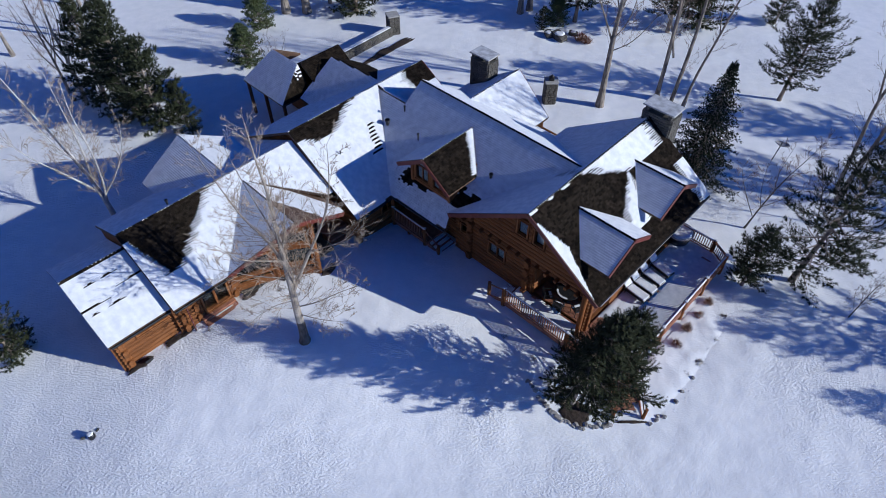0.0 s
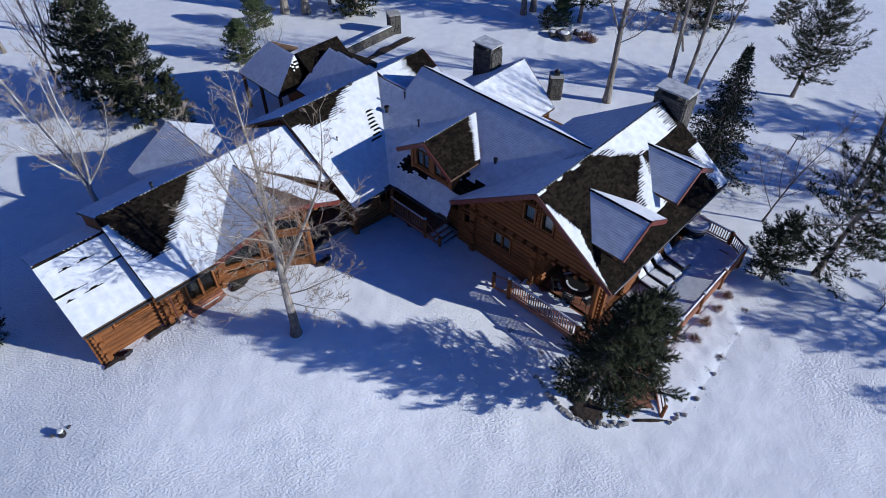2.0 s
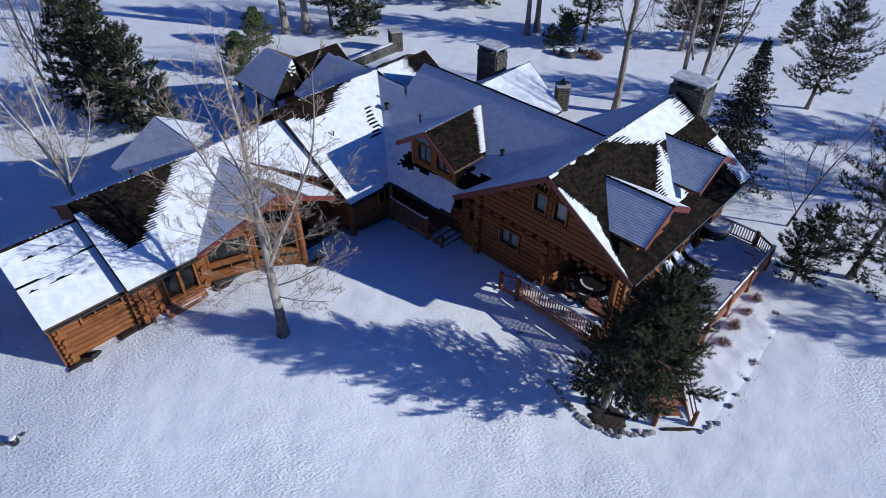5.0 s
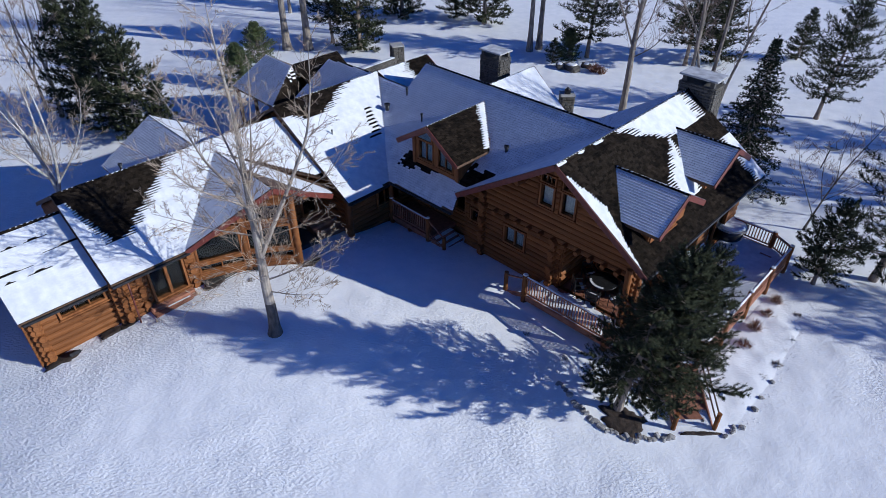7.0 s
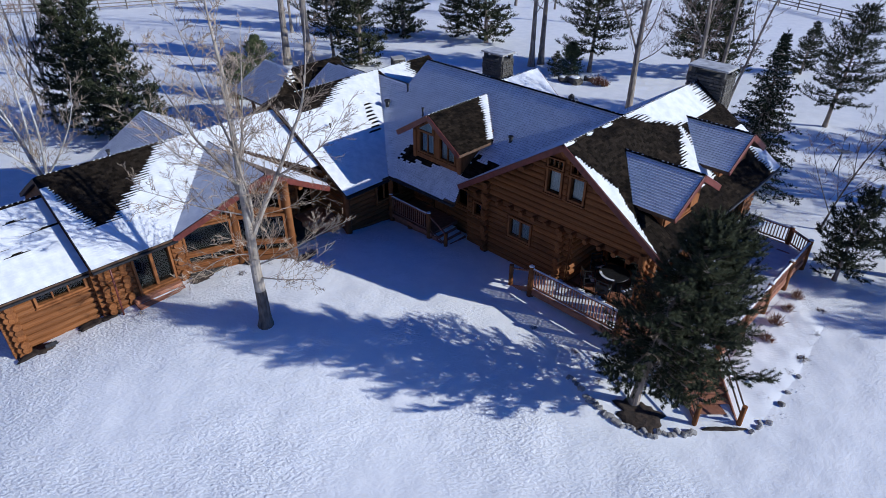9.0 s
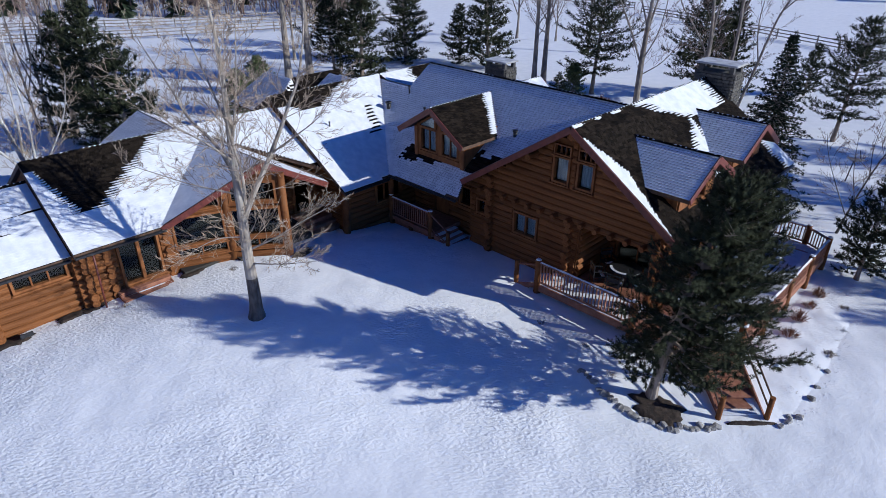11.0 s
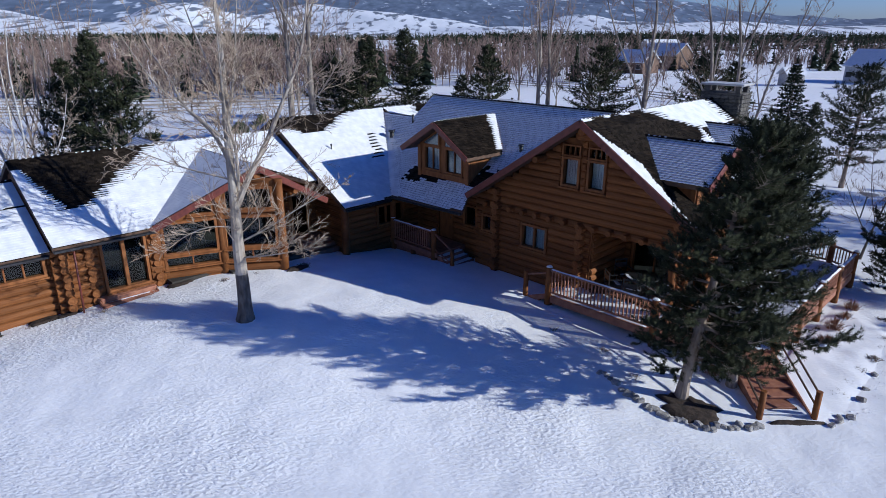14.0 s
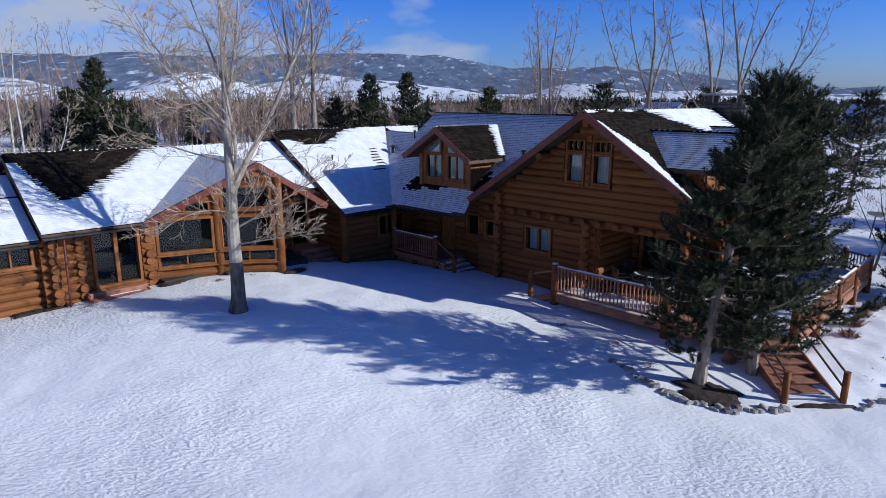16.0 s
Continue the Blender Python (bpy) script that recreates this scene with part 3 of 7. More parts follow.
roof([(-25.0, 2.65, 4.5), (-22.1, 2.65, 4.5), (-20.9, 0.2, 2.9), (-25.6, 0.2, 2.9)], frost, seed=30)
roof([(-22.1, 2.65, 4.5), (-20.9, 0.2, 2.9), (-20.9, 2.65, 2.9)], lambda v, u, j: 0 if v > -21.75 + 2 * j else 1, seed=31)
roof([(-25.0, 2.65, 4.5), (-25.6, 0.2, 2.9), (-25.6, 5.2, 2.9)], frost, seed=32)


# ---- logs, walls, openings ----


def log_mesh(seed):
    rnd = random.Random(seed)
    so_ = Soup()
    pts = [Vector((x, 0, 0)) for x in (-0.5, -0.48, -0.16, 0.17, 0.48, 0.5)]
    so_.tube(pts, [0.93, 1.0, 1.0 + rnd.uniform(-0.05, 0.05), 1.0 + rnd.uniform(-0.05, 0.05), 1.0, 0.93], 10)
    so_.add([Vector((-0.5, 0.93 * math.cos(a), 0.93 * math.sin(a))) for a in [2 * math.pi * k / 10 for k in range(10)]], [tuple(range(10))])
    me = bpy.data.meshes.new("log")
    me.from_pydata([tuple(p) for p in so_.v], [], so_.f)
    me.materials.append(M_LOG)
    bm = bmesh.new()
    bm.from_mesh(me)
    bmesh.ops.recalc_face_normals(bm, faces=bm.faces[:])
    for f in bm.faces:
        f.smooth = len(f.verts) == 4
    bm.to_mesh(me)
    bm.free()
    return me


LOGS = [log_mesh(s) for s in range(4)]


def log(a, b, r, parent, name="log", k=0):
    a, b = Vector(a), Vector(b)
    ob = new(name, LOGS[k % 4])
    ob.parent = parent
    q = (b - a).to_track_quat("X", "Z")
    ob.matrix_basis = Matrix.LocRotScale((a + b) / 2, q, ((b - a).length, r, r))
    return ob


def cut(s0, s1, gaps):
    """The stretches of s0..s1 that the gaps leave."""
    out = [(s0, s1)]
    for g0, g1 in gaps:
        nxt = []
        for a, b in out:
            if g1 <= a or g0 >= b:
                nxt.append((a, b))
            else:
                if g0 - a > 0.05:
                    nxt.append((a, g0))
                if b - g1 > 0.05:
                    nxt.append((g1, b))
        out = nxt
    return out


LOG_R, LOG_H = 0.155, 0.27


def wall(p0, p1, z0, top, openings=(), ext=0.28, shift=0.0, label="", logs=True):
    """A log wall from p0 to p1 (v, u) in the house's frame. top: height, or height by the distance along. openings: s0, s1, z0, z1."""
    a, b = Vector((*p0, 0)), Vector((*p1, 0))
    L = (b - a).length
    d = (b - a) / L
    n = Vector((d.y, -d.x, 0))
    f = top if callable(top) else (lambda s: top)
    cuts = sorted({0.0, L, *[x for o in openings for x in o[:2]], *[L * i / max(1, int(L / 0.3)) for i in range(int(L / 0.3))]})
    bm = bmesh.new()
    rot = Matrix.Translation(a) @ Matrix(((d.x, n.x, 0, 0), (d.y, n.y, 0, 0), (0, 0, 1, 0), (0, 0, 0, 1)))
    for s0, s1 in zip(cuts[:-1], cuts[1:]):
        if s1 - s0 < 0.003:
            continue
        m = (s0 + s1) / 2
        zt = min(f(s0 + 0.001), f(s1 - 0.001), f(m))
        for q0, q1 in cut(z0, zt, [(o[2], o[3]) for o in openings if o[0] - 1e-6 <= m <= o[1] + 1e-6]):
            add_box(bm, s0, -0.10, q0, s1, 0.06, q1, rot)
    bmesh.ops.remove_doubles(bm, verts=bm.verts[:], dist=0.001)
    w = part("wall", bm, M_LOG if logs else M_TRIM, house, label or "round-log wall")
    if logs:
        z, k = z0 + LOG_R * 0.8 + shift, 0
        zmax = max(f(L * i / 40) for i in range(41))
        while z < zmax - 0.1:
            s = [L * i / 80 for i in range(81) if f(L * i / 80) > z + 0.12]
            if not s:
                break
            lo, hi = s[0], s[-1]
            lo, hi = (lo - ext if lo < 0.01 else lo), (hi + ext if hi > L - 0.01 else hi)
            if hi - lo > 0.3:
                for s0, s1 in cut(lo, hi, [(o[0] - 0.06, o[1] + 0.06) for o in openings if o[2] - 0.06 < z < o[3] + 0.06]):
                    if s1 - s0 > 0.12:
                        log(a + d * s0 + Vector((0, 0, z)), a + d * s1 + Vector((0, 0, z)), LOG_R * (0.97 + 0.06 * ((k * 7) % 5) / 5), w, k=k)
                        k += 1
            z += LOG_H
    return w


def log_column(v, u, nv, nu, z0, z1, out=0.32):
    """The stacked ends of a crossing wall, sticking out of the face."""
    w = part("log_end_stack", box(v - 0.08, u - 0.08, z0, v + 0.08, u + 0.08, z1), M_LOG, house, "stacked cut log ends")
    z, k = z0 + 0.2, 0
    while z < z1 - 0.1:
        log((v - nv * 0.2, u - nu * 0.2, z), (v + nv * (out + 0.06 * (k % 3)), u + nu * (out + 0.06 * (k % 3)), z), LOG_R, w, "log_end", k)
        z, k = z + LOG_H, k + 1
    return w


def window(p0, p1, z0, z1, cols=1, rows=1, deep=0.16, curtain=False, frame_w=0.09, name="window", label="", mull=0.05):
    """A framed window between p0 and p1 (v, u), its glass set back, with a dark room behind."""
    a, b = Vector((*p0, 0)), Vector((*p1, 0))
    L = (b - a).length
    d = (b - a) / L
    n = Vector((d.y, -d.x, 0))
    rot = Matrix.Translation(a) @ Matrix(((d.x, n.x, 0, 0), (d.y, n.y, 0, 0), (0, 0, 1, 0), (0, 0, 0, 1)))
    bm = bmesh.new()
    y0, y1 = -0.08, deep
    for q in ((0, z0, frame_w, z1), (L - frame_w, z0, L, z1), (frame_w, z0, L - frame_w, z0 + frame_w), (frame_w, z1 - frame_w, L - frame_w, z1)):
        add_box(bm, q[0], y0, q[1], q[2], y1, q[3], rot)
    bars = []
    for c in range(1, cols):
        x = frame_w + (L - 2 * frame_w) * c / cols
        bars.append(bmesh.new())
        add_box(bars[-1], x - mull / 2, y0 + 0.03, z0 + frame_w, x + mull / 2, y1 - 0.06, z1 - frame_w, rot)
    for r in range(1, rows):
        z = z0 + frame_w + (z1 - z0 - 2 * frame_w) * r / rows
        bars.append(bmesh.new())
        add_box(bars[-1], frame_w, y0 + 0.034, z - mull / 2, L - frame_w, y1 - 0.064, z + mull / 2, rot)
    w = part(name, bm, M_TRIM, house, label or "timber-framed window with dark glass")
    for bar in bars:
        part("glazing_bar", bar, M_TRIM, w)
    part("pane", box(frame_w, -0.012, z0 + frame_w, L - frame_w, 0.004, z1 - frame_w, 0, rot), M_CLEAR if curtain else M_GLASS, w, "reflecting glass").visible_shadow = False
    part("sill", box(-0.05, 0.02, z0 - 0.06, L + 0.05, deep + 0.06, z0 - 0.004, 0.01, rot), M_TRIM, w)
    if curtain:
        bm = bmesh.new()
        for q in range(int((L - 0.2) / 0.06)):
            x = 0.1 + q * 0.06
            add_box(bm, x, -0.12 + 0.02 * (q % 2), z0 + 0.05, x + 0.06, -0.10 + 0.02 * (q % 2), z1 - 0.05, rot)
        part("curtain", bm, M_CLOTH, w, "pale drawn curtain")
    return w


FZ = 0.58       # floor of the decks
EW = 0.85       # front wall of the gabled block


def gable_top(s):
    return ez(-5.0 + s) - 0.12


wall((-5.0, EW), (3.7, EW), -0.1, gable_top, [(0.05, 0.65, 1.75, 2.5), (2.13, 3.41, 1.52, 2.55), (3.88, 4.67, 4.34, 5.91), (4.97, 5.74, 4.34, 5.91), (5.35, 8.62, FZ, 2.85)], label="two-storey log gable wall in shade")
window((-4.95, EW), (-4.35, EW), 1.75, 2.5, 1, 1)
window((-2.87, EW), (-1.59, EW), 1.52, 2.55, 2, 1, curtain=True, mull=0.07)
window((-1.12, EW), (-0.33, EW), 4.34, 5.46, 1, 1, curtain=True, label="tall gable window with drawn curtain")
window((-1.12, EW), (-0.33, EW), 5.47, 5.91, 3, 1, name="transom_window", label="small-paned light over the gable window", frame_w=0.06, mull=0.03)
window((-0.03, EW), (0.74, EW), 4.34, 5.46, 1, 1, curtain=True, label="tall gable window with drawn curtain")
window((-0.03, EW), (0.74, EW), 5.47, 5.91, 3, 1, name="transom_window", label="small-paned light over the gable window", frame_w=0.06, mull=0.03)
log_column(-4.1, EW, 0, -1, -0.1, 3.9)
log_column(-0.05, EW, 0, -1, 0.0, 3.25)
log_column(3.62, EW, 0, -1, 2.5, 4.1)
wall((3.7, EW), (3.7, 10.6), 0.1, 4.2, [(0.0, 2.2, FZ, 2.85), (3.6, 5.6, FZ, 2.65), (6.6, 8.8, FZ, 2.65)], shift=LOG_H / 2)
window((3.7, 4.45), (3.7, 6.45), FZ, 2.65, 2, 1, name="patio_door", label="glazed timber patio door")
window((3.7, 7.45), (3.7, 9.65), FZ, 2.65, 2, 1, name="patio_door", label="glazed timber patio door")
wall((-4.95, 10.6), (-4.95, EW), 0.1, 3.4, logs=False)
wall((3.7, 10.6), (-5.0, 10.6), 0.1, lambda s: ez(3.7 - s) - 0.15, logs=False)
# recessed porch behind the front gable
wall((0.35, 3.3), (3.7, 3.3), 0.3, 2.95, [(0.4, 2.3, FZ, 2.6)], ext=0)
window((0.75, 3.3), (2.65, 3.3), FZ, 2.6, 2, 1, name="patio_door", label="glazed timber patio door")
wall((0.3, EW), (0.3, 3.3), 0.3, 2.95, ext=0)
part("porch_ceiling", box(0.2, EW + 0.1, 2.95, 3.75, 3.4, 3.05), M_TRIM, house)
# joist ends along the gable wall
for i in range(13):
    v = -4.6 + i * 0.64
    log((v, EW - 0.42, 3.02), (v, EW, 3.02), 0.11, house, "joist_end", i)
for v0 in (-1.9, 1.5):
    log((v0, EW - 0.75, ez(v0) - 0.35), (v0, EW, ez(v0) - 0.35), 0.13, house, "purlin", 1)
log((0, EW - 0.75, EZ - 0.4), (0, EW, EZ - 0.4), 0.14, house, "purlin", 2)

# barge boards and gutters
for pa, pb in (((0, -0.03, EZ - 0.10), (-5.2, -0.03, ez(5.2) - 0.10)), ((0, -0.03, EZ - 0.10), (4.5, -0.03, ez(4.5) - 0.10)),
               ((DV, -0.06, DZ - 0.10), (-9.06, -0.14, 4.83)), ((DV, -0.06, DZ - 0.10), (-5.1, -0.14, 4.83)),
               ((-9.12, -7.1, GA - 0.10), (-10.28, -10.85, 3.06)), ((-9.12, -7.1, GA - 0.10), (-9.72, -3.75, 2.96)),
               ((4.28, 2.7, 6.11), (4.28, 0.88, 5.06)), ((4.28, 2.7, 6.11), (4.28, 4.52, 5.06)),
               ((4.03, 7.75, 6.11), (4.03, 5.93, 5.06)), ((4.03, 7.75, 6.11), (4.03, 9.57, 5.06)),
               ((-10.08, 11.93, 5.0), (-6.9, 11.23, 3.15)), ((BV, 7.33, BZ - 0.1), (-12, 7.33, bz(-12) - 0.1))):
    part("barge_board", beam(pa, pb, 0.05, 0.24, 0.01), M_FASCIA, house, "red-stained barge board")
for pa, pb in (((-10.24, -13.9, 3.02), (-10.24, -10.7, 3.02)), ((-9.03, -3.3, 2.55), (-9.08, -0.75, 2.56)), ((-9.1, -0.74, 2.68), (-4.9, -0.66, 2.72)), ((4.56, 0.1, 3.82), (4.56, 10.8, 3.82)), ((-10.68, -17.0, 2.8), (-10.68, -13.95, 2.8))):
    part("gutter", beam(pa, pb, 0.12, 0.10, 0.02), M_METAL, house, "dark metal gutter")


def ridge_caps(a, b):
    a, b = Vector(a), Vector(b)
    n = int((b - a).length / 0.2)
    so_ = Soup()
    d = (b - a) / n
    s = d.cross(Vector((0, 0, 1))).normalized() * 0.085
    for i in range(n):
        p, q, h = a + d * i, a + d * (i + 1.1), Vector((0, 0, 0.042 + 0.006 * (i % 2)))
        so_.add([p + h, q + h + Vector((0, 0, 0.02)), q + s, p + s, q - s, p - s], [(0, 1, 2, 3), (1, 0, 5, 4)], 0)
        if noise.noise(p * 1.3) > -0.2:
            k, up = 0.3 + 0.5 * abs(noise.noise(p * 5)), Vector((0, 0, 0.014))
            e = p.lerp(q, k)
            so_.add([p + h + up, e + h + up, e + s * 0.55 + up * 0.6, p + s * 0.55 + up * 0.6, e - s * 0.55 + up * 0.6, p - s * 0.55 + up * 0.6], [(0, 1, 2, 3), (1, 0, 5, 4)], 1)
    part("ridge_cap", so_.out(), (M_SHAKE, M_SNOWROOF), house, "shake ridge caps dotted with snow", "stuff")


for a, b in (((0, 0, EZ), (0, 10.9, EZ)), ((-12.1, CU, CZ), (-0.42, CU, CZ)), ((BV, -3.35, BZ), (BV, 7.3, BZ)), ((-14.5, -13.9, AZ), (-14.5, -3.35, AZ)), ((-14.2, -17.1, 4.72), (-14.2, -13.9, 4.72)),
             ((DV, 0, DZ), (DV, 3.9, DZ)), ((0.9, 2.7, 6.21), (4.25, 2.7, 6.21)), ((0.9, 7.75, 6.21), (4.0, 7.75, 6.21)), ((-10.1, 7.2, 5.1), (-10.1, 11.9, 5.1)), ((-14.1, -7.1, GA), (-9.15, -7.1, GA))):
    ridge_caps(a, b)

# dormer over the porch: front wall with a pair of tall windows
def dormer_top(s):
    return DZ - 0.62 * abs(-8.55 + s - DV) - 0.12


def slanted_light(v0, v1, z0):
    """A light whose top follows the gable, over a dormer window, with a pale curtain behind the glass."""
    za, zb = (dormer_top(v + 8.55) - 0.17 for v in (v0, v1))

    def prism(y0, y1, inset):
        bm = bmesh.new()
        q = [(v0 + inset, z0 + inset), (v1 - inset, z0 + inset), (v1 - inset, zb - inset), (v0 + inset, za - inset)]
        f, b = [bm.verts.new((x, y0, z)) for x, z in q], [bm.verts.new((x, y1, z)) for x, z in q]
        bm.faces.new(f)
        bm.faces.new(b[::-1])
        for k in range(4):
            bm.faces.new((f[k], b[k], b[(k + 1) % 4], f[(k + 1) % 4]))
        bmesh.ops.recalc_face_normals(bm, faces=bm.faces[:])
        return bm

    w = part("gable_light", fuse(*(beam((a[0], 0.46, a[1]), (b[0], 0.46, b[1]), 0.10, 0.07) for a, b in (((v0, z0), (v1, z0)), ((v1, z0), (v1, zb)), ((v1, zb), (v0, za)), ((v0, za), (v0, z0))))), M_TRIM, house, "slant-topped timber window light")
    part("pane", prism(0.455, 0.462, 0.03), M_CLEAR, w, "reflecting glass").visible_shadow = False
    part("curtain", prism(0.475, 0.485, 0.02), M_CLOTH, w, "pale drawn curtain")


wall((-8.55, 0.6), (-5.65, 0.6), 3.4, dormer_top, [(0.27, 1.33, 3.93, 5.02), (1.57, 2.63, 3.93, 5.02)], ext=0, logs=False, label="timber dormer front")
window((-8.28, 0.6), (-7.22, 0.6), 3.93, 5.02, 2, 1, curtain=True, deep=0.1, mull=0.05, frame_w=0.07)
window((-6.98, 0.6), (-5.92, 0.6), 3.93, 5.02, 2, 1, curtain=True, deep=0.1, mull=0.05, frame_w=0.07)
slanted_light(-8.24, -7.26, 5.07)
slanted_light(-6.94, -5.96, 5.07)
for v in (-8.55, -5.65):
    wall((v, 3.0), (v, 0.6), 3.4, 5.13, ext=0, logs=False)
    part("corner_post", box(v - 0.1, 0.47, 3.6, v + 0.1, 0.67, 5.0, 0.02), M_TRIM, house)
# dormer fronts toward the deck
for du, vf in ((2.7, 4.25), (7.75, 4.0)):
    wall((vf - 0.55, du - 1.35), (vf - 0.55, du + 1.35), 3.9, lambda s: 6.21 - 0.577 * abs(s - 1.35) - 0.15, [(0.7, 2.0, 4.4, 5.3)], ext=0, logs=False, label="shingled dormer front")
    window((vf - 0.55, du - 0.65), (vf - 0.55, du + 0.65), 4.4, 5.3, 2, 1, deep=0.1)
    for uu in (du - 1.35, du + 1.35):
        wall((1.6, uu), (vf - 0.55, uu), 3.8, 5.24, ext=0, logs=False)
# centre block under the porch roof
wall((-9.6, 1.4), (-4.95, 1.4), -0.1, 3.5, [(1.45, 2.4, 0.62, 2.65), (3.1, 3.9, 1.5, 2.5)], ext=0)
fd = part("front_door", box(-8.1, 1.36, 0.64, -7.25, 1.44, 2.62, 0.01), M_TRIM, house, "dark panelled timber front door")
part("door_handle", rod((-7.36, 1.32, 1.6), (-7.36, 1.32, 1.72), 0.02), M_METAL, fd)
window((-6.5, 1.4), (-5.7, 1.4), 1.5, 2.5, 1, 1)
wall((-9.65, -2.85), (-9.65, 1.5), -0.1, lambda s: 2.75, [(1.6, 3.2, 1.3, 2.3)], label="shaded log wall")
window((-9.65, -1.25), (-9.65, 0.35), 1.3, 2.3, 3, 1)
wall((-14.5, -2.85), (-9.65, -2.85), -0.1, lambda s: bz(-14.5 + s) - 0.14, ext=0.1, shift=LOG_H / 2)
wall((-19.4, -2.85), (-14.5, -2.85), 0.3, lambda s: bz(-19.4 + s) - 0.14, ext=0.1)
wall((-12.0, 10.6), (-12.0, CU), 0.1, 3.0, logs=False)
wall((-12.05, CU + 1.2), (-12.05, 3.2), 3.4, lambda s: cz(CU + 1.2 - s) - 0.1, ext=0, logs=False)
wall((-5.0, 10.5), (-12.0, 10.5), 0.1, 2.9, logs=False)
wall((-19.6, 7.0), (-19.6, -2.85), 0.1, 2.9, logs=False)
wall((-12.2, 7.0), (-19.6, 7.0), 0.1, lambda s: bz(-12.2 - s) - 0.15, logs=False)
wall((-7.1, 11.0), (-12.9, 11.0), 0.1, lambda s: 5.1 - 0.58 * abs(-7.1 - s + 10.1) - 0.15, logs=False)
wall((-7.2, 8.5), (-7.2, 11.0), 0.1, 3.2, logs=False)
wall((-12.9, 11.0), (-12.9, 8.5), 0.1, 3.2, logs=False)
# long wing: glazed doors, angled window bay, end bay
wall((-11.1, -13.6), (-11.1, -10.45), 0.2, 3.1, [(1.2, 2.75, 0.95, 3.0)])
window((-11.1, -12.4), (-11.1, -10.85), 0.95, 3.0, 2, 1, name="patio_door", label="pair of glazed timber doors", mull=0.12, deep=0.2)
log_column(-11.1, -13.55, 1, 0, 0.35, 3.1, 0.3)
log_column(-11.1, -12.75, 1, 0, 0.35, 3.0, 0.16)
log_column(-11.1, -10.55, 1, 0, 0.35, 3.0, 0.14)
BAY = [(-11.12, -10.35), (-10.40, -8.25), (-9.12, -6.4), (-11.6, -5.3)]


def rake(v, u):
    return GA - (0.5 if u < -7.1 else 0.58) * abs(u + 7.1) - 0.22


for i in range(3):
    (va, ua), (vb, ub) = BAY[i], BAY[i + 1]
    L = math.hypot(vb - va, ub - ua)

    def bay_top(s, ua=ua, ub=ub, L=L):
        return rake(0, ua + (ub - ua) * s / L)

    up = min(bay_top(0.16), bay_top(L - 0.16))
    wall((va, ua), (vb, ub), 0.3, bay_top, [(0.12, L - 0.12, 1.26, 3.08)] + ([(0.2, L - 0.2, 3.26, up - 0.12)] if up > 3.6 else ([(L * 0.5, L - 0.2, 3.22, 3.62)] if i == 0 else [])), ext=0, label="log wall of the window bay")

    def at(s, va=va, ua=ua, vb=vb, ub=ub, L=L):
        return (va + (vb - va) * s / L, ua + (ub - ua) * s / L)

    window(at(0.12), at(L - 0.12), 1.76, 3.08, 1, 1, name="picture_window", label="large fixed picture window", deep=0.18)
    window(at(0.12), at(L - 0.12), 1.26, 1.74, 2, 1, name="awning_window", label="low awning window pair", deep=0.16, frame_w=0.06)
    if up > 3.6:
        window(at(0.2), at(L - 0.2), 3.26, up - 0.12, 1, 1, name="transom_window", label="transom glass under the gable", deep=0.12)
    elif i == 0:
        window(at(L * 0.5), at(L - 0.2), 3.22, 3.62, 1, 1, name="transom_window", label="transom glass under the gable", deep=0.12, frame_w=0.06)
for (v, u), r in zip(BAY, (0.13, 0.17, 0.17, 0.15)):
    post = part("corner_post", rod((v + 0.05, u, 0.3), (v + 0.05, u, rake(v, u) + 0.05), r, r * 0.95, 12), M_LOG, house, "upright log post")
log((-9.3, -7.1, GA - 0.38), (-12.0, -7.1, GA - 0.38), 0.15, house, "purlin", 0)
log((-9.6, -8.6, GA - 1.1), (-12.0, -8.6, GA - 1.1), 0.12, house, "purlin", 1)
log((-9.45, -5.4, GA - 1.3), (-12.0, -5.4, GA - 1.3), 0.12, house, "purlin", 3)
wall((-12.0, -5.4), (-12.0, -2.9), 0.2, 3.6, [(1.15, 2.1, 0.95, 2.9)], ext=0)
window((-12.0, -4.25), (-12.0, -3.3), 0.95, 2.9, 1, 1, name="entry_door", label="dark timber entry door")
wall((-11.35, -16.75), (-11.35, -13.65), 0.15, 2.95, [(0.95, 2.75, 1.98, 2.72)], shift=0.05)
window((-11.35, -15.8), (-11.35, -14.0), 1.98, 2.72, 3, 1, label="three-light timber window")
wall((-17.2, -16.75), (-11.35, -16.75), 0.15, lambda s: 4.72 - 0.52 * abs(-17.2 + s + 14.2) - 0.14, shift=LOG_H / 2)
log_column(-11.35, -16.6, 1, 0, 0.15, 2.85, 0.3)
wall((-17.2, -13.7), (-17.2, -16.75), 0.1, 2.9, logs=False)
wall((-18.2, -3.0), (-18.2, -13.6), 0.1, 3.1, logs=False)
wall((-18.2, -13.65), (-11.1, -13.65), 2.4, lambda s: AZ - AP * abs(-18.2 + s + 14.5) - 0.14, ext=0.15)
wall((-19.8, -10.0), (-19.8, -4.8), 0.1, lambda s: 4.85 - 0.53 * abs(s - 2.65) - 0.14, logs=False)
wall((-20.8, 1.9), (-14.8, 1.9), 0.1, 2.9, logs=False)
wall((-24.2, 2.9), (-19.8, 2.9), 0.1, 3.0, logs=False)
wall((-24.2, 6.0), (-24.2, 2.9), 0.1, 3.0, logs=False)
wall((-19.8, 6.1), (-24.2, 6.1), 0.1, lambda s: 4.6 - 0.66 * abs(s - 2.2) - 0.15, logs=False)
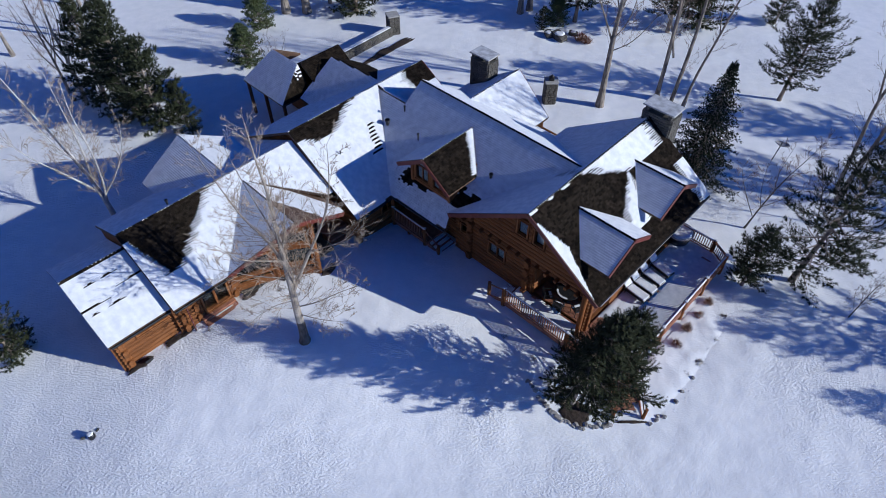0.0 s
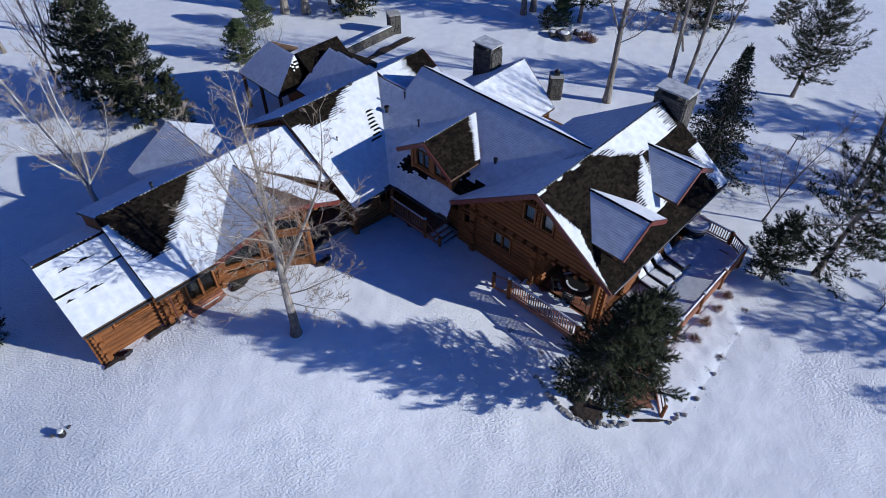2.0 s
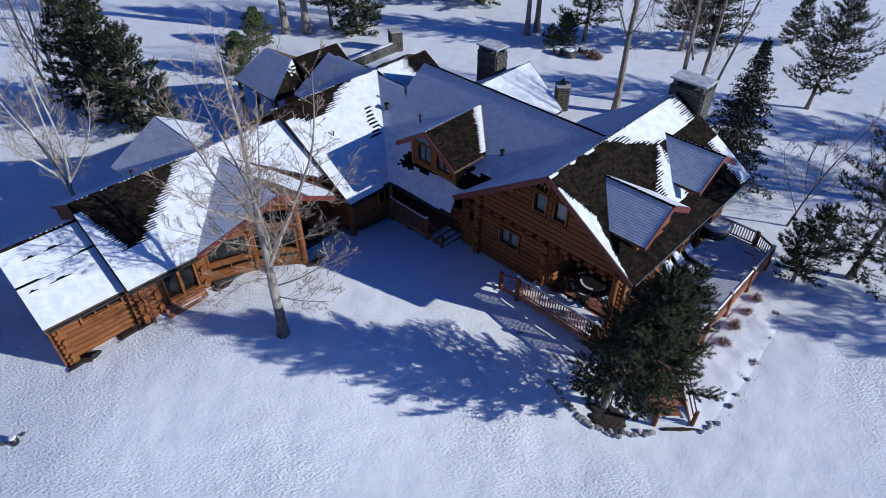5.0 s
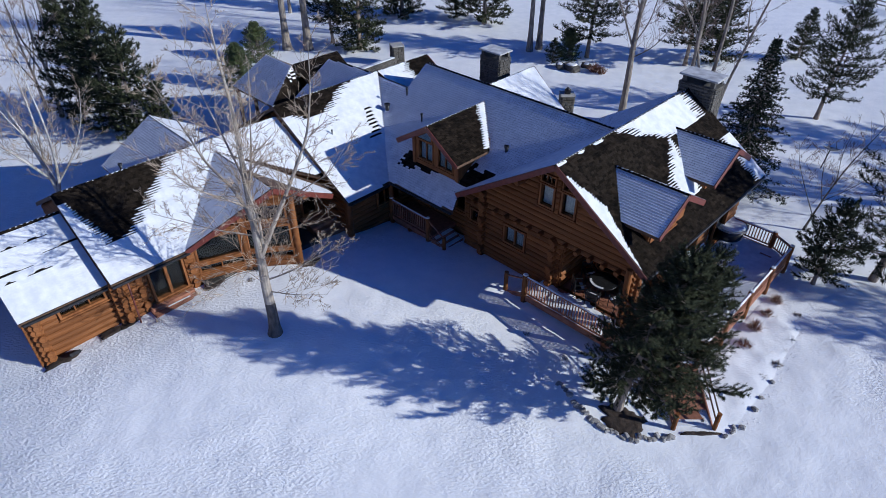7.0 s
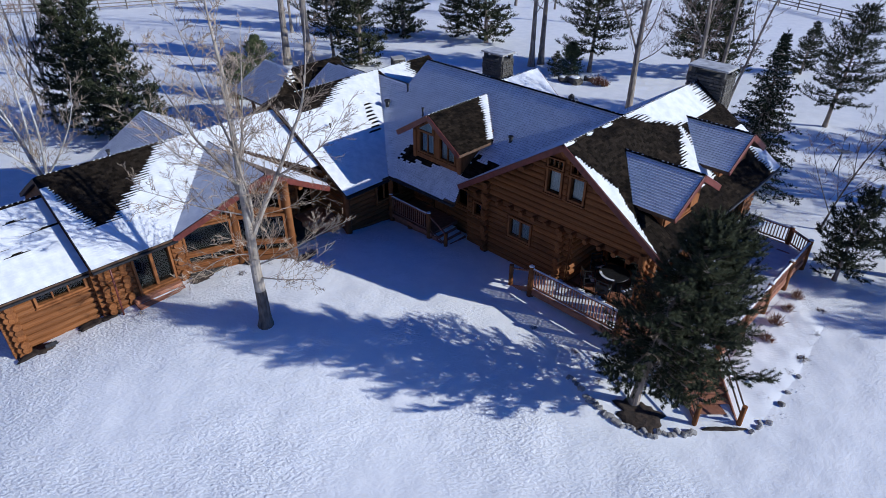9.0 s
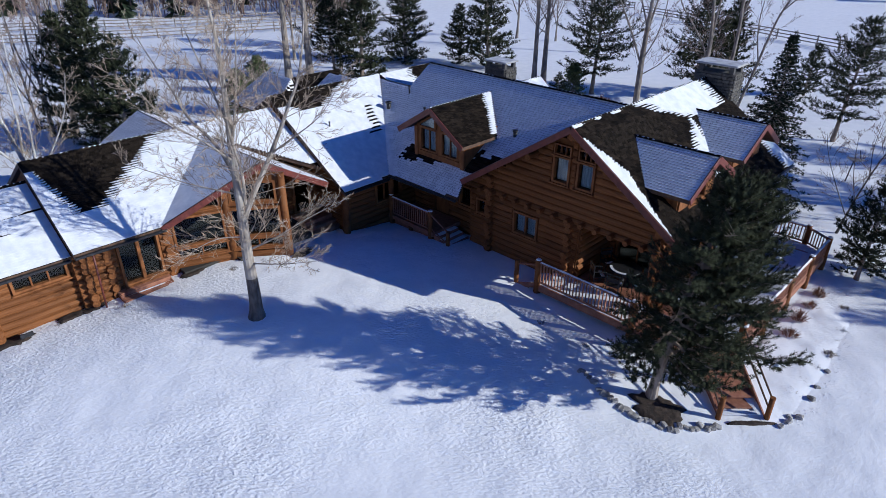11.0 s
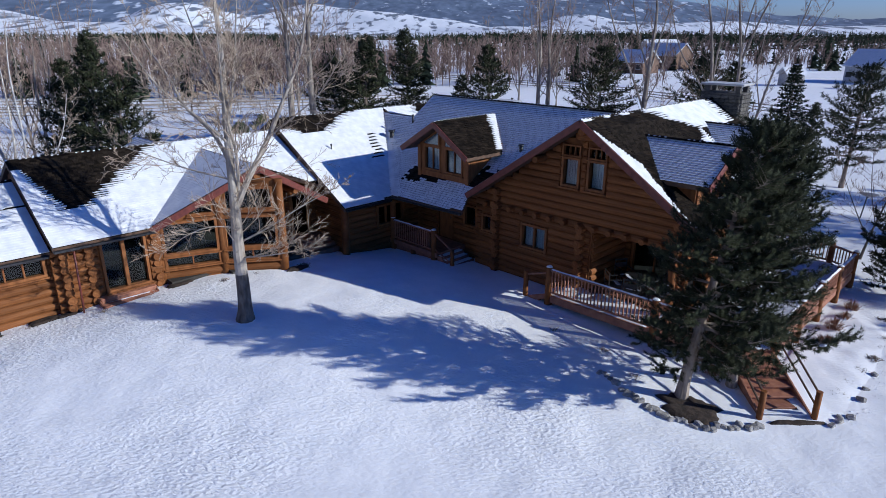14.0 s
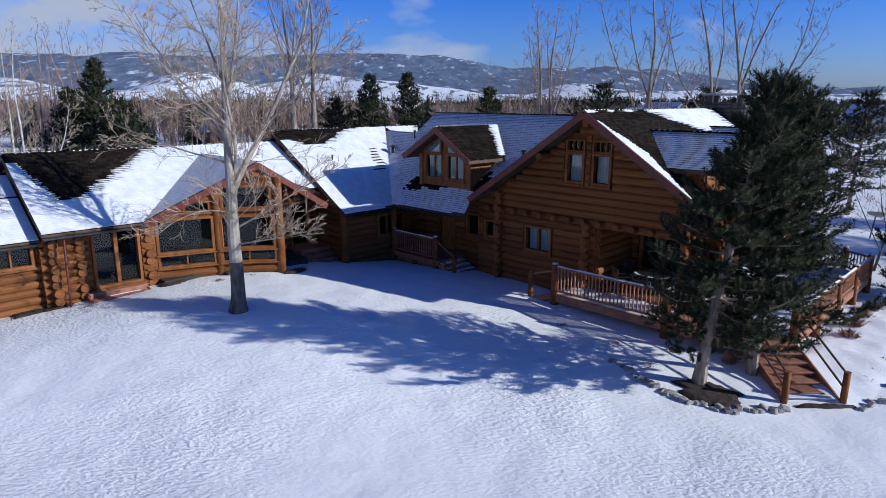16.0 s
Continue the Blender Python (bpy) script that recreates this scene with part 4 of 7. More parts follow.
for v, u in ((-23.3, 0.4), (-21.1, 0.4), (-25.4, 0.4)):
    part("porch_post", rod((v, u, -0.1), (v, u, 2.7), 0.12), M_LOG, house)
for v, u, z in ((-10.62, -15.9, 0.62), (-9.62, -6.75, 0.55)):
    part("vent_grille", box(v - 0.02, u - 0.2, z, v + 0.03, u + 0.2, z + 0.16, 0.01), M_METAL, house)
# boarded steps of the glazed doors, alcove steps
for i in range(3):
    v0, z0 = -10.98 + 0.34 * i, 0.90 - 0.17 * i
    for k in range(3):
        part("step_board", box(v0 + 0.115 * k, -12.72, z0 - 0.04, v0 + 0.115 * k + 0.108, -10.80, z0, 0.006), M_DECKWOOD, house)
    part("step_riser", box(v0 + 0.30, -12.68, z0 - 0.17, v0 + 0.325, -10.84, z0 - 0.042), M_DECKWOOD, house)
    if i:
        part("step_snow", box(v0 + 0.02, -12.4 + 0.3 * i, z0 + 0.003, v0 + 0.09, -11.0 - 0.1 * i, z0 + 0.022, 0.008), M_SNOWROOF, house, "strip of snow on the step")
for u in (-12.72, -10.82):
    part("step_stringer", beam((-10.95, u, 0.80), (-9.95, u, 0.36), 0.05, 0.24, 0.005), M_DECKWOOD, house)
for i in range(3):
    part("step", box(-11.9, -4.5, 0.45, -10.7 + 0.3 * i, -3.0, 1.0 - 0.17 * i, 0.01), M_DECKWOOD, house)
part("downspout", rod((-10.62, -13.3, 0.5), (-10.35, -13.3, 3.0), 0.035), M_FASCIA, house, "brown metal downspout")
# porch post at the corner of the middle wing
part("porch_post", rod((-9.45, -3.1, 0.0), (-9.45, -3.1, 2.7), 0.17, 0.16, 12), M_LOG, house, "upright log post")
part("porch_post", rod((-9.35, -0.45, -0.2), (-9.35, -0.45, 2.75), 0.13, 0.13, 12), M_LOG, house, "upright log post")
# vents and pipes on the roofs
for v, u, z, r, h in ((-12.3, 2.1, bz(-12.3), 0.11, 0.55), (-9.8, 2.24, cz(2.24), 0.045, 0.45), (-11.8, 3.1, cz(3.1), 0.045, 0.4), (-12.3, -1.6, bz(-12.3), 0.03, 0.3), (-4.4, 2.5, 4.9, 0.08, 0.35), (-14.9, -10.9, 5.1, 0.06, 0.4)):
    part("vent_pipe", fuse(rod((v, u, z - 0.1), (v, u, z + h), r), rod((v, u, z + h - 0.08), (v, u, z + h), r * 1.5)), M_METAL, house, "dark roof vent pipe")


def chimney(v0, u0, v1, u1, z0, z1, seed, cap=True, parent=None, size=0.20):
    """A stone chimney of single stones set in mortar, with a snow-covered slab."""
    rnd = random.Random(seed)
    c = part("chimney", box(v0 + 0.03, u0 + 0.03, z0, v1 - 0.03, u1 - 0.03, z1), M_MORTAR, parent or house, "rough field-stone chimney with a snowy cap slab")
    faces = [((v0, u0), (v1, u0), (0, -1)), ((v1, u0), (v1, u1), (1, 0)), ((v1, u1), (v0, u1), (0, 1)), ((v0, u1), (v0, u0), (-1, 0))]
    for (a, b, n) in faces:
        L = math.hypot(b[0] - a[0], b[1] - a[1])
        z = z0
        while z < z1 - 0.05:
            hgt = min(rnd.uniform(size * 0.55, size), z1 - z)
            s = 0.0
            while s < L - 0.02:
                w = min(rnd.uniform(size * 0.8, size * 1.9), L - s)
                t = (s + w / 2) / L
                x, y = a[0] + (b[0] - a[0]) * t, a[1] + (b[1] - a[1]) * t
                ob = new("stone", STONES[rnd.randrange(4)])
                ob.parent = c
                ob.matrix_basis = Matrix.LocRotScale((x - n[0] * 0.02, y - n[1] * 0.02, z + hgt / 2), Euler((0, 0, math.atan2(b[1] - a[1], b[0] - a[0]))), (w / 2 - 0.008, 0.09, hgt / 2 - 0.008))
                s += w
            z += hgt
    if cap:
        for dv in (0.1, 0.9):
            for du in (0.1, 0.9):
                x, y = v0 + (v1 - v0) * dv, u0 + (u1 - u0) * du
                part("cap_leg", box(x - 0.1, y - 0.1, z1, x + 0.1, y + 0.1, z1 + 0.30), M_MORTAR, c)
        part("cap_slab", box(v0 - 0.1, u0 - 0.1, z1 + 0.30, v1 + 0.1, u1 + 0.1, z1 + 0.37, 0.02), M_CONC, c)
        part("cap_snow", box(v0 - 0.08, u0 - 0.08, z1 + 0.374, v1 + 0.08, u1 + 0.08, z1 + 0.39, 0.006), M_SLAB, c, "thin frost")
    return c


def stone_mesh(seed, mat):
    rnd = random.Random(seed)
    bm = bmesh.new()
    bmesh.ops.create_cube(bm, size=2.0)
    bmesh.ops.bevel(bm, geom=bm.edges[:], offset=0.32, segments=1, affect="EDGES")
    for v in bm.verts:
        v.co *= 1 + rnd.uniform(-0.1, 0.08)
    me = bpy.data.meshes.new("stone")
    bm.to_mesh(me)
    bm.free()
    me.materials.append(mat)
    return me


STONES = [stone_mesh(s, M_STONE) for s in range(4)]
M_COBBLE = material("pale_cobble", (0.16, 0.15, 0.14), (0.40, 0.38, 0.36), 0.85, 3, (1, 1, 1), 0.6, 18, obj_random=0.3)
COBBLES = [stone_mesh(s + 20, M_COBBLE) for s in range(4)]
chimney(-0.5, 10.75, 1.25, 11.8, 0.0, 7.2, 5)
chimney(-12.95, 10.3, -11.45, 11.3, 0.0, 5.55, 6)

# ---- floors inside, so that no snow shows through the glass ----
# Added floors and partitions; room shade is painted into their near-black colour.
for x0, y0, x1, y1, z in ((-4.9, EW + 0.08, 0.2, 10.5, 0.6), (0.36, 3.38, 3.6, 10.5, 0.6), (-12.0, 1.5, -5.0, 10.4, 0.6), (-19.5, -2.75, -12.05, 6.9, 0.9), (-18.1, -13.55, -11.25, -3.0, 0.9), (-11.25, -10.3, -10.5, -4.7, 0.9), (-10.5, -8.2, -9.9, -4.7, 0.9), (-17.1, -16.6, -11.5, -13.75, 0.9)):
    part("inner_floor", box(x0, y0, 0.05, x1, y1, z), M_DARK, house, "added inner floor, painted near-black for unlit-room shade")
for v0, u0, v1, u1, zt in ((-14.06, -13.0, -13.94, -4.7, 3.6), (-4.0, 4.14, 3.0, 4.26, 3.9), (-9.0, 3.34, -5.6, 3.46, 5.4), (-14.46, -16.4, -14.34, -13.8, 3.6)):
    part("partition", box(v0, u0, 0.9, v1, u1, zt, 0.01), M_DARK, house, "added inner partition, painted near-black for unlit-room shade")

# ---- decks, rails, stairs ----
BALUSTER = box(-0.02, -0.02, -0.5, 0.02, 0.02, 0.5)
_me = bpy.data.meshes.new("baluster")
BALUSTER.to_mesh(_me)
BALUSTER.free()
_me.materials.append(M_DECKWOOD)


def railing(parent, a, b, z, posts=2, high=0.92, r=0.10, snow=True, first=True, gap=0.135, last=True, rise=0.0):
    """Posts, two rails and single balusters between a and b (v, u); z: the floor. rise: how much the far end is higher."""
    a, b = Vector((*a, z)), Vector((*b, z + rise))
    d = b - a
    n = max(1, posts - 1)
    for i in range(posts):
        if (i == 0 and not first) or (i == posts - 1 and not last):
            continue
        p = a + d * i / n
        post = part("post", rod(p - Vector((0, 0, 0.45)), p + Vector((0, 0, high + 0.1)), r, r * 0.95, 10), M_LOG, parent, "round log post")
        if snow:
            part("post_snow", rod(p + Vector((0, 0, high + 0.104)), p + Vector((0, 0, high + 0.15)), r * 0.95, r * 0.6, 10), M_SNOWROOF, post, "snow cap")
    up = Vector((0, 0, 1))
    part("top_rail", beam(a + up * high, b + up * high, 0.14, 0.05, 0.01), M_DECKWOOD, parent)
    part("bottom_rail", beam(a + up * 0.12, b + up * 0.12, 0.06, 0.07, 0.01), M_DECKWOOD, parent)
    if snow:
        so_ = Soup()
        k = int(d.length / 0.12)
        side = d.cross(up).normalized()
        pts = []
        for i in range(k + 1):
            p = a + d * i / k
            w = 0.055 + 0.018 * noise.noise(p * 3)
            h = 0.035 + 0.02 * noise.noise(p * 2 + Vector((5, 0, 0)))
            pts.append((p + up * (high + 0.026) - side * w, p + up * (high + 0.026 + h), p + up * (high + 0.026) + side * w))
        for q0, q1 in zip(pts[:-1], pts[1:]):
            so_.add([*q0, *q1], [(0, 1, 4, 3), (1, 2, 5, 4)])
        part("rail_snow", so_.out(), M_SNOWROOF, parent, "thin line of snow on the rail", "stuff")
    k = int(d.length / gap)
    for i in range(1, k):
        p = a + d * i / k
        ob = new("baluster", _me)
        ob.parent = parent
        ob.matrix_basis = Matrix.LocRotScale(p + up * (0.12 + high) / 2, None, (1, 1, high - 0.14))


deck = thing("deck", H, "raised redwood deck with log railings, dusted with snow", "deck")
DECK = [(3.85, 0.72), (3.85, 10.55), (5.95, 10.55), (6.98, 9.95), (6.98, 0.8), (5.25, -0.7), (-0.45, -0.7), (-0.45, 0.72)]


def sheet(poly, z0, z1):
    bm = bmesh.new()
    t = [bm.verts.new((*p, z1)) for p in poly]
    l = [bm.verts.new((*p, z0)) for p in poly]
    bm.faces.new(t)
    bm.faces.new(l[::-1])
    for i in range(len(poly)):
        j = (i + 1) % len(poly)
        bm.faces.new((t[i], l[i], l[j], t[j]))
    bmesh.ops.recalc_face_normals(bm, faces=bm.faces[:])
    return bm


part("deck_frame", sheet(DECK, FZ - 0.28, FZ - 0.035), M_DECKWOOD, deck, "rim joists and frame")
v = 3.9
while v < 6.95:
    lo = 0.74 if v < 3.85 else (-0.68 if v < 5.2 else -0.68 + (v - 5.2) * 0.86)
    hi = 10.53 if v < 5.9 else 10.53 - (v - 5.9) * 0.58
    part("board", box(v, lo, FZ - 0.03, min(v + 0.138, 6.97), hi, FZ, 0.004), M_DECKWOOD, deck)
    v += 0.145
u = -0.68
while u < 3.2:
    hi = 3.86 if u < 0.8 else 3.6
    part("board", box(-0.44 if u < 0.7 else 0.45, u, FZ - 0.03, hi, u + 0.138, FZ, 0.004), M_DECKWOOD, deck)
    u += 0.145


def drift(parent, inside_f, x0, x1, y0, y1, z, h=0.05, step=0.11, seed=0, name="deck_snow"):
    so_ = Soup()
    cells = {}
    for i in range(int((x1 - x0) / step)):
        for j in range(int((y1 - y0) / step)):
            x, y = x0 + (i + 0.5) * step, y0 + (j + 0.5) * step
            if inside_f(x, y):
                cells[(i, j)] = 1
    for (i, j) in cells:
        q = []
        for di, dj in ((0, 0), (1, 0), (1, 1), (0, 1)):
            full = all((i + di - a, j + dj - b) in cells for a in (0, 1) for b in (0, 1))
            x, y = x0 + (i + di) * step, y0 + (j + dj) * step
            q.append(Vector((x, y, z + (h * (1 + 0.35 * noise.noise(Vector((x * 1.5, y * 1.5, seed)))) if full else 0.002))))
        so_.add(q, [(0, 1, 2, 3)])
    ob = shade_smooth(part(name, so_.out(), M_SNOWROOF, parent, "thin uneven snow", "stuff"))
    bm = bmesh.new()
    bm.from_mesh(ob.data)
    bmesh.ops.remove_doubles(bm, verts=bm.verts[:], dist=0.003)
    bm.to_mesh(ob.data)
    bm.free()
    return ob


drift(deck, lambda x, y: inside(DECK, x, y) and x > 3.9 and (y > 2.0 + 0.6 * noise.noise(Vector((x, y, 4))) or x > 5.2) and noise.noise(Vector((x * 0.9, y * 2.0, 2))) > -0.62, 3.9, 6.95, 0.2, 10.5, FZ, 0.045)
drift(deck, lambda x, y: (x < 3.6 + 0.4 * noise.noise(Vector((x, y * 2, 1)))) and y < 0.75 + 0.5 * noise.noise(Vector((x * 1.5, y, 5))), -0.4, 3.85, -0.64, 2.6, FZ, 0.05, seed=3)
railing(deck, (-0.42, -0.66), (3.72, -0.66), FZ, 2, high=0.98, r=0.13)
railing(deck, (3.72, -0.66), (5.15, -0.62), FZ, 2, high=0.98, r=0.13, first=False, last=False)
railing(deck, (6.93, 0.85), (6.93, 9.93), FZ, 5, high=0.78, r=0.12)
railing(deck, (5.95, 10.5), (4.0, 10.5), FZ, 2, high=0.82, r=0.11, last=False)
railing(deck, (6.93, 9.93), (5.95, 10.5), FZ, 2, high=0.78, r=0.11, first=False, last=False, snow=False)
for v, u in ((5.1, -0.6), (6.93, 3.1), (6.93, 5.4), (6.93, 7.7), (6.93, 9.9), (6.9, 0.9), (3.7, -0.6), (-0.4, -0.6), (5.9, 10.45)):
    g = W(v, u)
    part("footing_post", rod((v, u, ground_z(g.x, g.y) - 0.25), (v, u, FZ - 0.03), 0.14), M_LOG, deck, "log footing post")
log((3.75, 0.25, FZ), (3.62, 0.45, 3.55), 0.13, deck, "porch_post", 2)
# three short steps at the far end of the front rail
steps = thing("porch_steps", H @ pose(-0.5, -0.2, 0), "short timber steps with a log handrail, dusted with snow", "steps")
for i in range(3):
    part("tread", box(-0.32 * (i + 1), -0.45, FZ - 0.15 * (i + 1) - 0.12, -0.32 * i, 0.75, FZ - 0.15 * (i + 1), 0.01), M_DECKWOOD, steps)
    part("tread_snow", box(-0.32 * (i + 1) + 0.02, -0.4, FZ - 0.15 * (i + 1) + 0.004, -0.32 * i - 0.03, 0.7, FZ - 0.15 * (i + 1) + 0.03, 0.01), M_SNOWROOF, steps)
part("post", rod((-0.95, -0.46, -0.3), (-0.95, -0.46, 1.25), 0.10), M_LOG, steps)
part("handrail", beam((-0.95, -0.46, 1.1), (0.05, -0.46, 1.42), 0.07, 0.06, 0.01), M_DECKWOOD, steps)
part("stringer", beam((-0.95, -0.46, 0.12), (0.05, -0.46, 0.5), 0.06, 0.2, 0.01), M_DECKWOOD, steps)

# long flight from the deck's corner to the lawn, down toward -y
stair = thing("garden_stair", pose(8.86, 16.75, 0), "redwood garden stair with log newels and thin handrails", "stair")
NS, ZB, RUN = 7, -0.28, 2.55
for i in range(NS):
    z = FZ - (FZ - ZB) * (i + 1) / (NS + 0.4)
    y = -RUN * (i + 1) / NS
    part("tread", box(-0.68, y - 0.03, z - 0.05, 0.68, y + RUN / NS, z, 0.008), M_DECKWOOD, stair)
    part("riser", box(-0.64, y + 0.01, z - 0.2, 0.64, y + 0.04, z - 0.052), M_DECKWOOD, stair)
part("tread_snow", box(-0.6, -RUN + 0.02, ZB + 0.145, 0.5, -RUN + 0.2, ZB + 0.175, 0.01), M_SNOWROOF, stair, "strip of snow on the lowest tread")
for x in (-0.70, 0.70):
    part("stringer", beam((x, -RUN, ZB), (x, 0.1, FZ - 0.12), 0.06, 0.26, 0.01), M_DECKWOOD, stair)
    part("newel", rod((x * 1.06, -RUN - 0.05, ZB - 0.2), (x * 1.06, -RUN - 0.05, ZB + 0.92), 0.085), M_LOG, stair, "log newel post")
    part("newel", rod((x * 1.06, 0.0, -0.3), (x * 1.06, 0.0, FZ + 1.0), 0.10), M_LOG, stair, "log newel post")
    for h in (0.45, 0.85):
        part("handrail", beam((x * 1.06, -RUN - 0.05, ZB + h), (x * 1.06, 0, FZ + h), 0.05, 0.05, 0.01), M_SOFFIT, stair, "thin dark timber handrail")

# courtyard porch with its own rail and steps
porch = thing("front_porch", H, "shaded timber porch with a log railing", "porch")
part("porch_floor", box(-9.5, -0.55, 0.42, -6.4, 1.3, 0.62), M_DECKWOOD, porch)
for v in (-9.3, -8.0, -6.6):
    part("footing_post", rod((v, -0.45, -0.3), (v, -0.45, 0.42), 0.12), M_LOG, porch)
part("skirt_board", box(-9.5, -0.42, 0.0, -6.45, -0.38, 0.41), M_DECKWOOD, porch)
railing(porch, (-9.3, -0.5), (-6.62, -0.5), 0.62, 2, r=0.12)
for i in range(3):
    part("tread", box(-6.4 + 0.3 * i, -0.5, -0.1, -6.1 + 0.3 * i, 0.9, 0.5 - 0.12 * i, 0.01), M_DECKWOOD, porch)
    part("tread_snow", box(-6.38 + 0.3 * i, -0.45, 0.504 - 0.12 * i, -6.14 + 0.3 * i, 0.85, 0.53 - 0.12 * i, 0.01), M_SNOWROOF, porch)
part("post", rod((-5.5, -0.5, 0.0), (-5.5, -0.5, 1.0), 0.09), M_LOG, porch)
part("handrail", beam((-6.6, -0.5, 1.5), (-5.5, -0.5, 0.95), 0.07, 0.06, 0.01), M_DECKWOOD, porch)
part("handrail", beam((-6.6, -0.5, 0.8), (-5.5, -0.5, 0.35), 0.05, 0.05, 0.01), M_DECKWOOD, porch)

# ---- deck furniture ----


def lounger(m):
    t = thing("sun_lounger", m, "reclined sun lounger with snow lying on its cushions", "lounger", "loungers on the deck")
    part("frame", fuse(beam((-0.28, 0, 0.28), (-0.28, 1.25, 0.28), 0.05, 0.06), beam((0.28, 0, 0.28), (0.28, 1.25, 0.28), 0.05, 0.06), beam((-0.28, 0.02, 0.28), (0.28, 0.02, 0.28), 0.05, 0.05)), M_METAL, t)
    part("seat_cushion", box(-0.29, 0.0, 0.30, 0.29, 1.22, 0.38, 0.02), M_METAL, t)
    part("backrest", box(-0.29, 0, 0, 0.29, 0.72, 0.07, 0.02, Matrix.Translation((0, 1.24, 0.33)) @ pose(0, 0, 0, 42)), M_METAL, t)
    part("seat_snow", box(-0.27, 0.03, 0.384, 0.27, 1.18, 0.45, 0.03), M_SNOWROOF, t, "pad of snow")
    part("back_snow", box(-0.27, 0.05, 0.074, 0.27, 0.68, 0.13, 0.03, Matrix.Translation((0, 1.24, 0.33)) @ pose(0, 0, 0, 42)), M_SNOWROOF, t, "pad of snow")
    for x in (-0.27, 0.27):
        for y in (0.1, 1.2):
            part("leg", box(x - 0.025, y - 0.025, 0.0, x + 0.025, y + 0.025, 0.28), M_METAL, t)
    return t


first = lounger(H @ pose(5.25, 4.5, FZ, 0, 0, 84))
for u, r in ((5.25, 86), (6.05, 83), (6.95, 80)):
    copy_thing(first, H @ pose(5.3, u, FZ, 0, 0, r))
tub = thing("round_table", H @ pose(4.05, 10.0, FZ), "round covered patio table holding a cap of snow", "table")
part("skirt", rod((0, 0, 0), (0, 0, 0.62), 0.62, 0.74, 24), M_METAL, tub, "dark cover")
part("rim", rod((0, 0, 0.62), (0, 0, 0.70), 0.78, 0.80, 24), M_CONC, tub)
part("snow_cap", rod((0, 0, 0.704), (0, 0, 0.80), 0.72, 0.55, 24), M_SNOWROOF, tub, "snow cap")
table = thing("patio_table", H @ pose(2.0, 1.75, FZ), "dark metal patio table with snow on top", "table")
part("tabletop", rod((0, 0, 0.70), (0, 0, 0.74), 0.62, 0.62, 24), M_METAL, table)
bm = bmesh.new()
for i in range(10):
    add_box(bm, 0.50, -0.05, 0.742, 0.60, 0.05, 0.764, pose(0, 0, 0, 0, 0, 215 + 9 * i))
part("table_snow", bm, M_SNOWROOF, table, "crescent of snow along the rim")
part("pedestal", rod((0, 0, 0), (0, 0, 0.70), 0.22, 0.06, 12), M_METAL, table)


def patio_chair(m):
    t = thing("patio_chair", m, "dark metal patio chair with snow on its seat", "chair", "chairs round the patio table")
    part("seat", box(-0.26, -0.25, 0.40, 0.26, 0.25, 0.45, 0.02), M_METAL, t)
    part("seat_snow", box(-0.22, -0.22, 0.452, 0.22, -0.08, 0.475, 0.01), M_SNOWROOF, t, "pad of snow")
    bm = bmesh.new()
    add_box(bm, -0.26, 0.22, 0.45, -0.22, 0.26, 0.95)
    add_box(bm, 0.22, 0.22, 0.45, 0.26, 0.26, 0.95)
    add_box(bm, -0.22, 0.22, 0.90, 0.22, 0.26, 0.95)
    add_box(bm, -0.22, 0.225, 0.62, 0.22, 0.255, 0.80)
    part("backrest", bm, M_METAL, t)
    for x in (-0.24, 0.24):
        part("armrest", beam((x, -0.22, 0.66), (x, 0.22, 0.68), 0.05, 0.03), M_METAL, t)
        for y in (-0.22, 0.22):
            part("leg", rod((x, y, 0), (x, y, 0.66 if y < 0 else 0.42), 0.018, 0.018, 6), M_METAL, t)
    return t


pc = patio_chair(H @ pose(1.25, 1.0, FZ, 0, 0, 140))
for v, u, r in ((2.1, 0.82, 190), (2.95, 1.35, 245), (1.0, 2.2, 60)):
    copy_thing(pc, H @ pose(v, u, FZ, 0, 0, r))
grill = thing("grill", H @ pose(3.0, 2.5, FZ), "covered dark barbecue grill", "grill")
part("cart", box(-0.45, -0.28, 0.05, 0.45, 0.28, 0.78, 0.03), M_METAL, grill)
part("lid", box(-0.4, -0.26, 0.785, 0.4, 0.26, 1.1, 0.1), M_METAL, grill)

# ---- trees ----


def tuft(sp, p, d, size, rnd, blades, width):
    a0 = d.cross(Vector((0.3, 0.5, 0.81))).normalized()
    b0 = d.cross(a0)
    for k in range(blades):
        an = rnd.uniform(0, 2 * math.pi)
        rad = a0 * math.cos(an) + b0 * math.sin(an)
        q = (d * rnd.uniform(0.25, 1.0) + rad * rnd.uniform(0.35, 0.9)).normalized()
        w = q.cross(d + rad * 0.3).normalized() * width
        o = p + d * rnd.uniform(-0.3, 0.25) * size
        sp.add([o - w, o + w, o + q * size * rnd.uniform(0.75, 1.15)], [(0, 1, 2)])


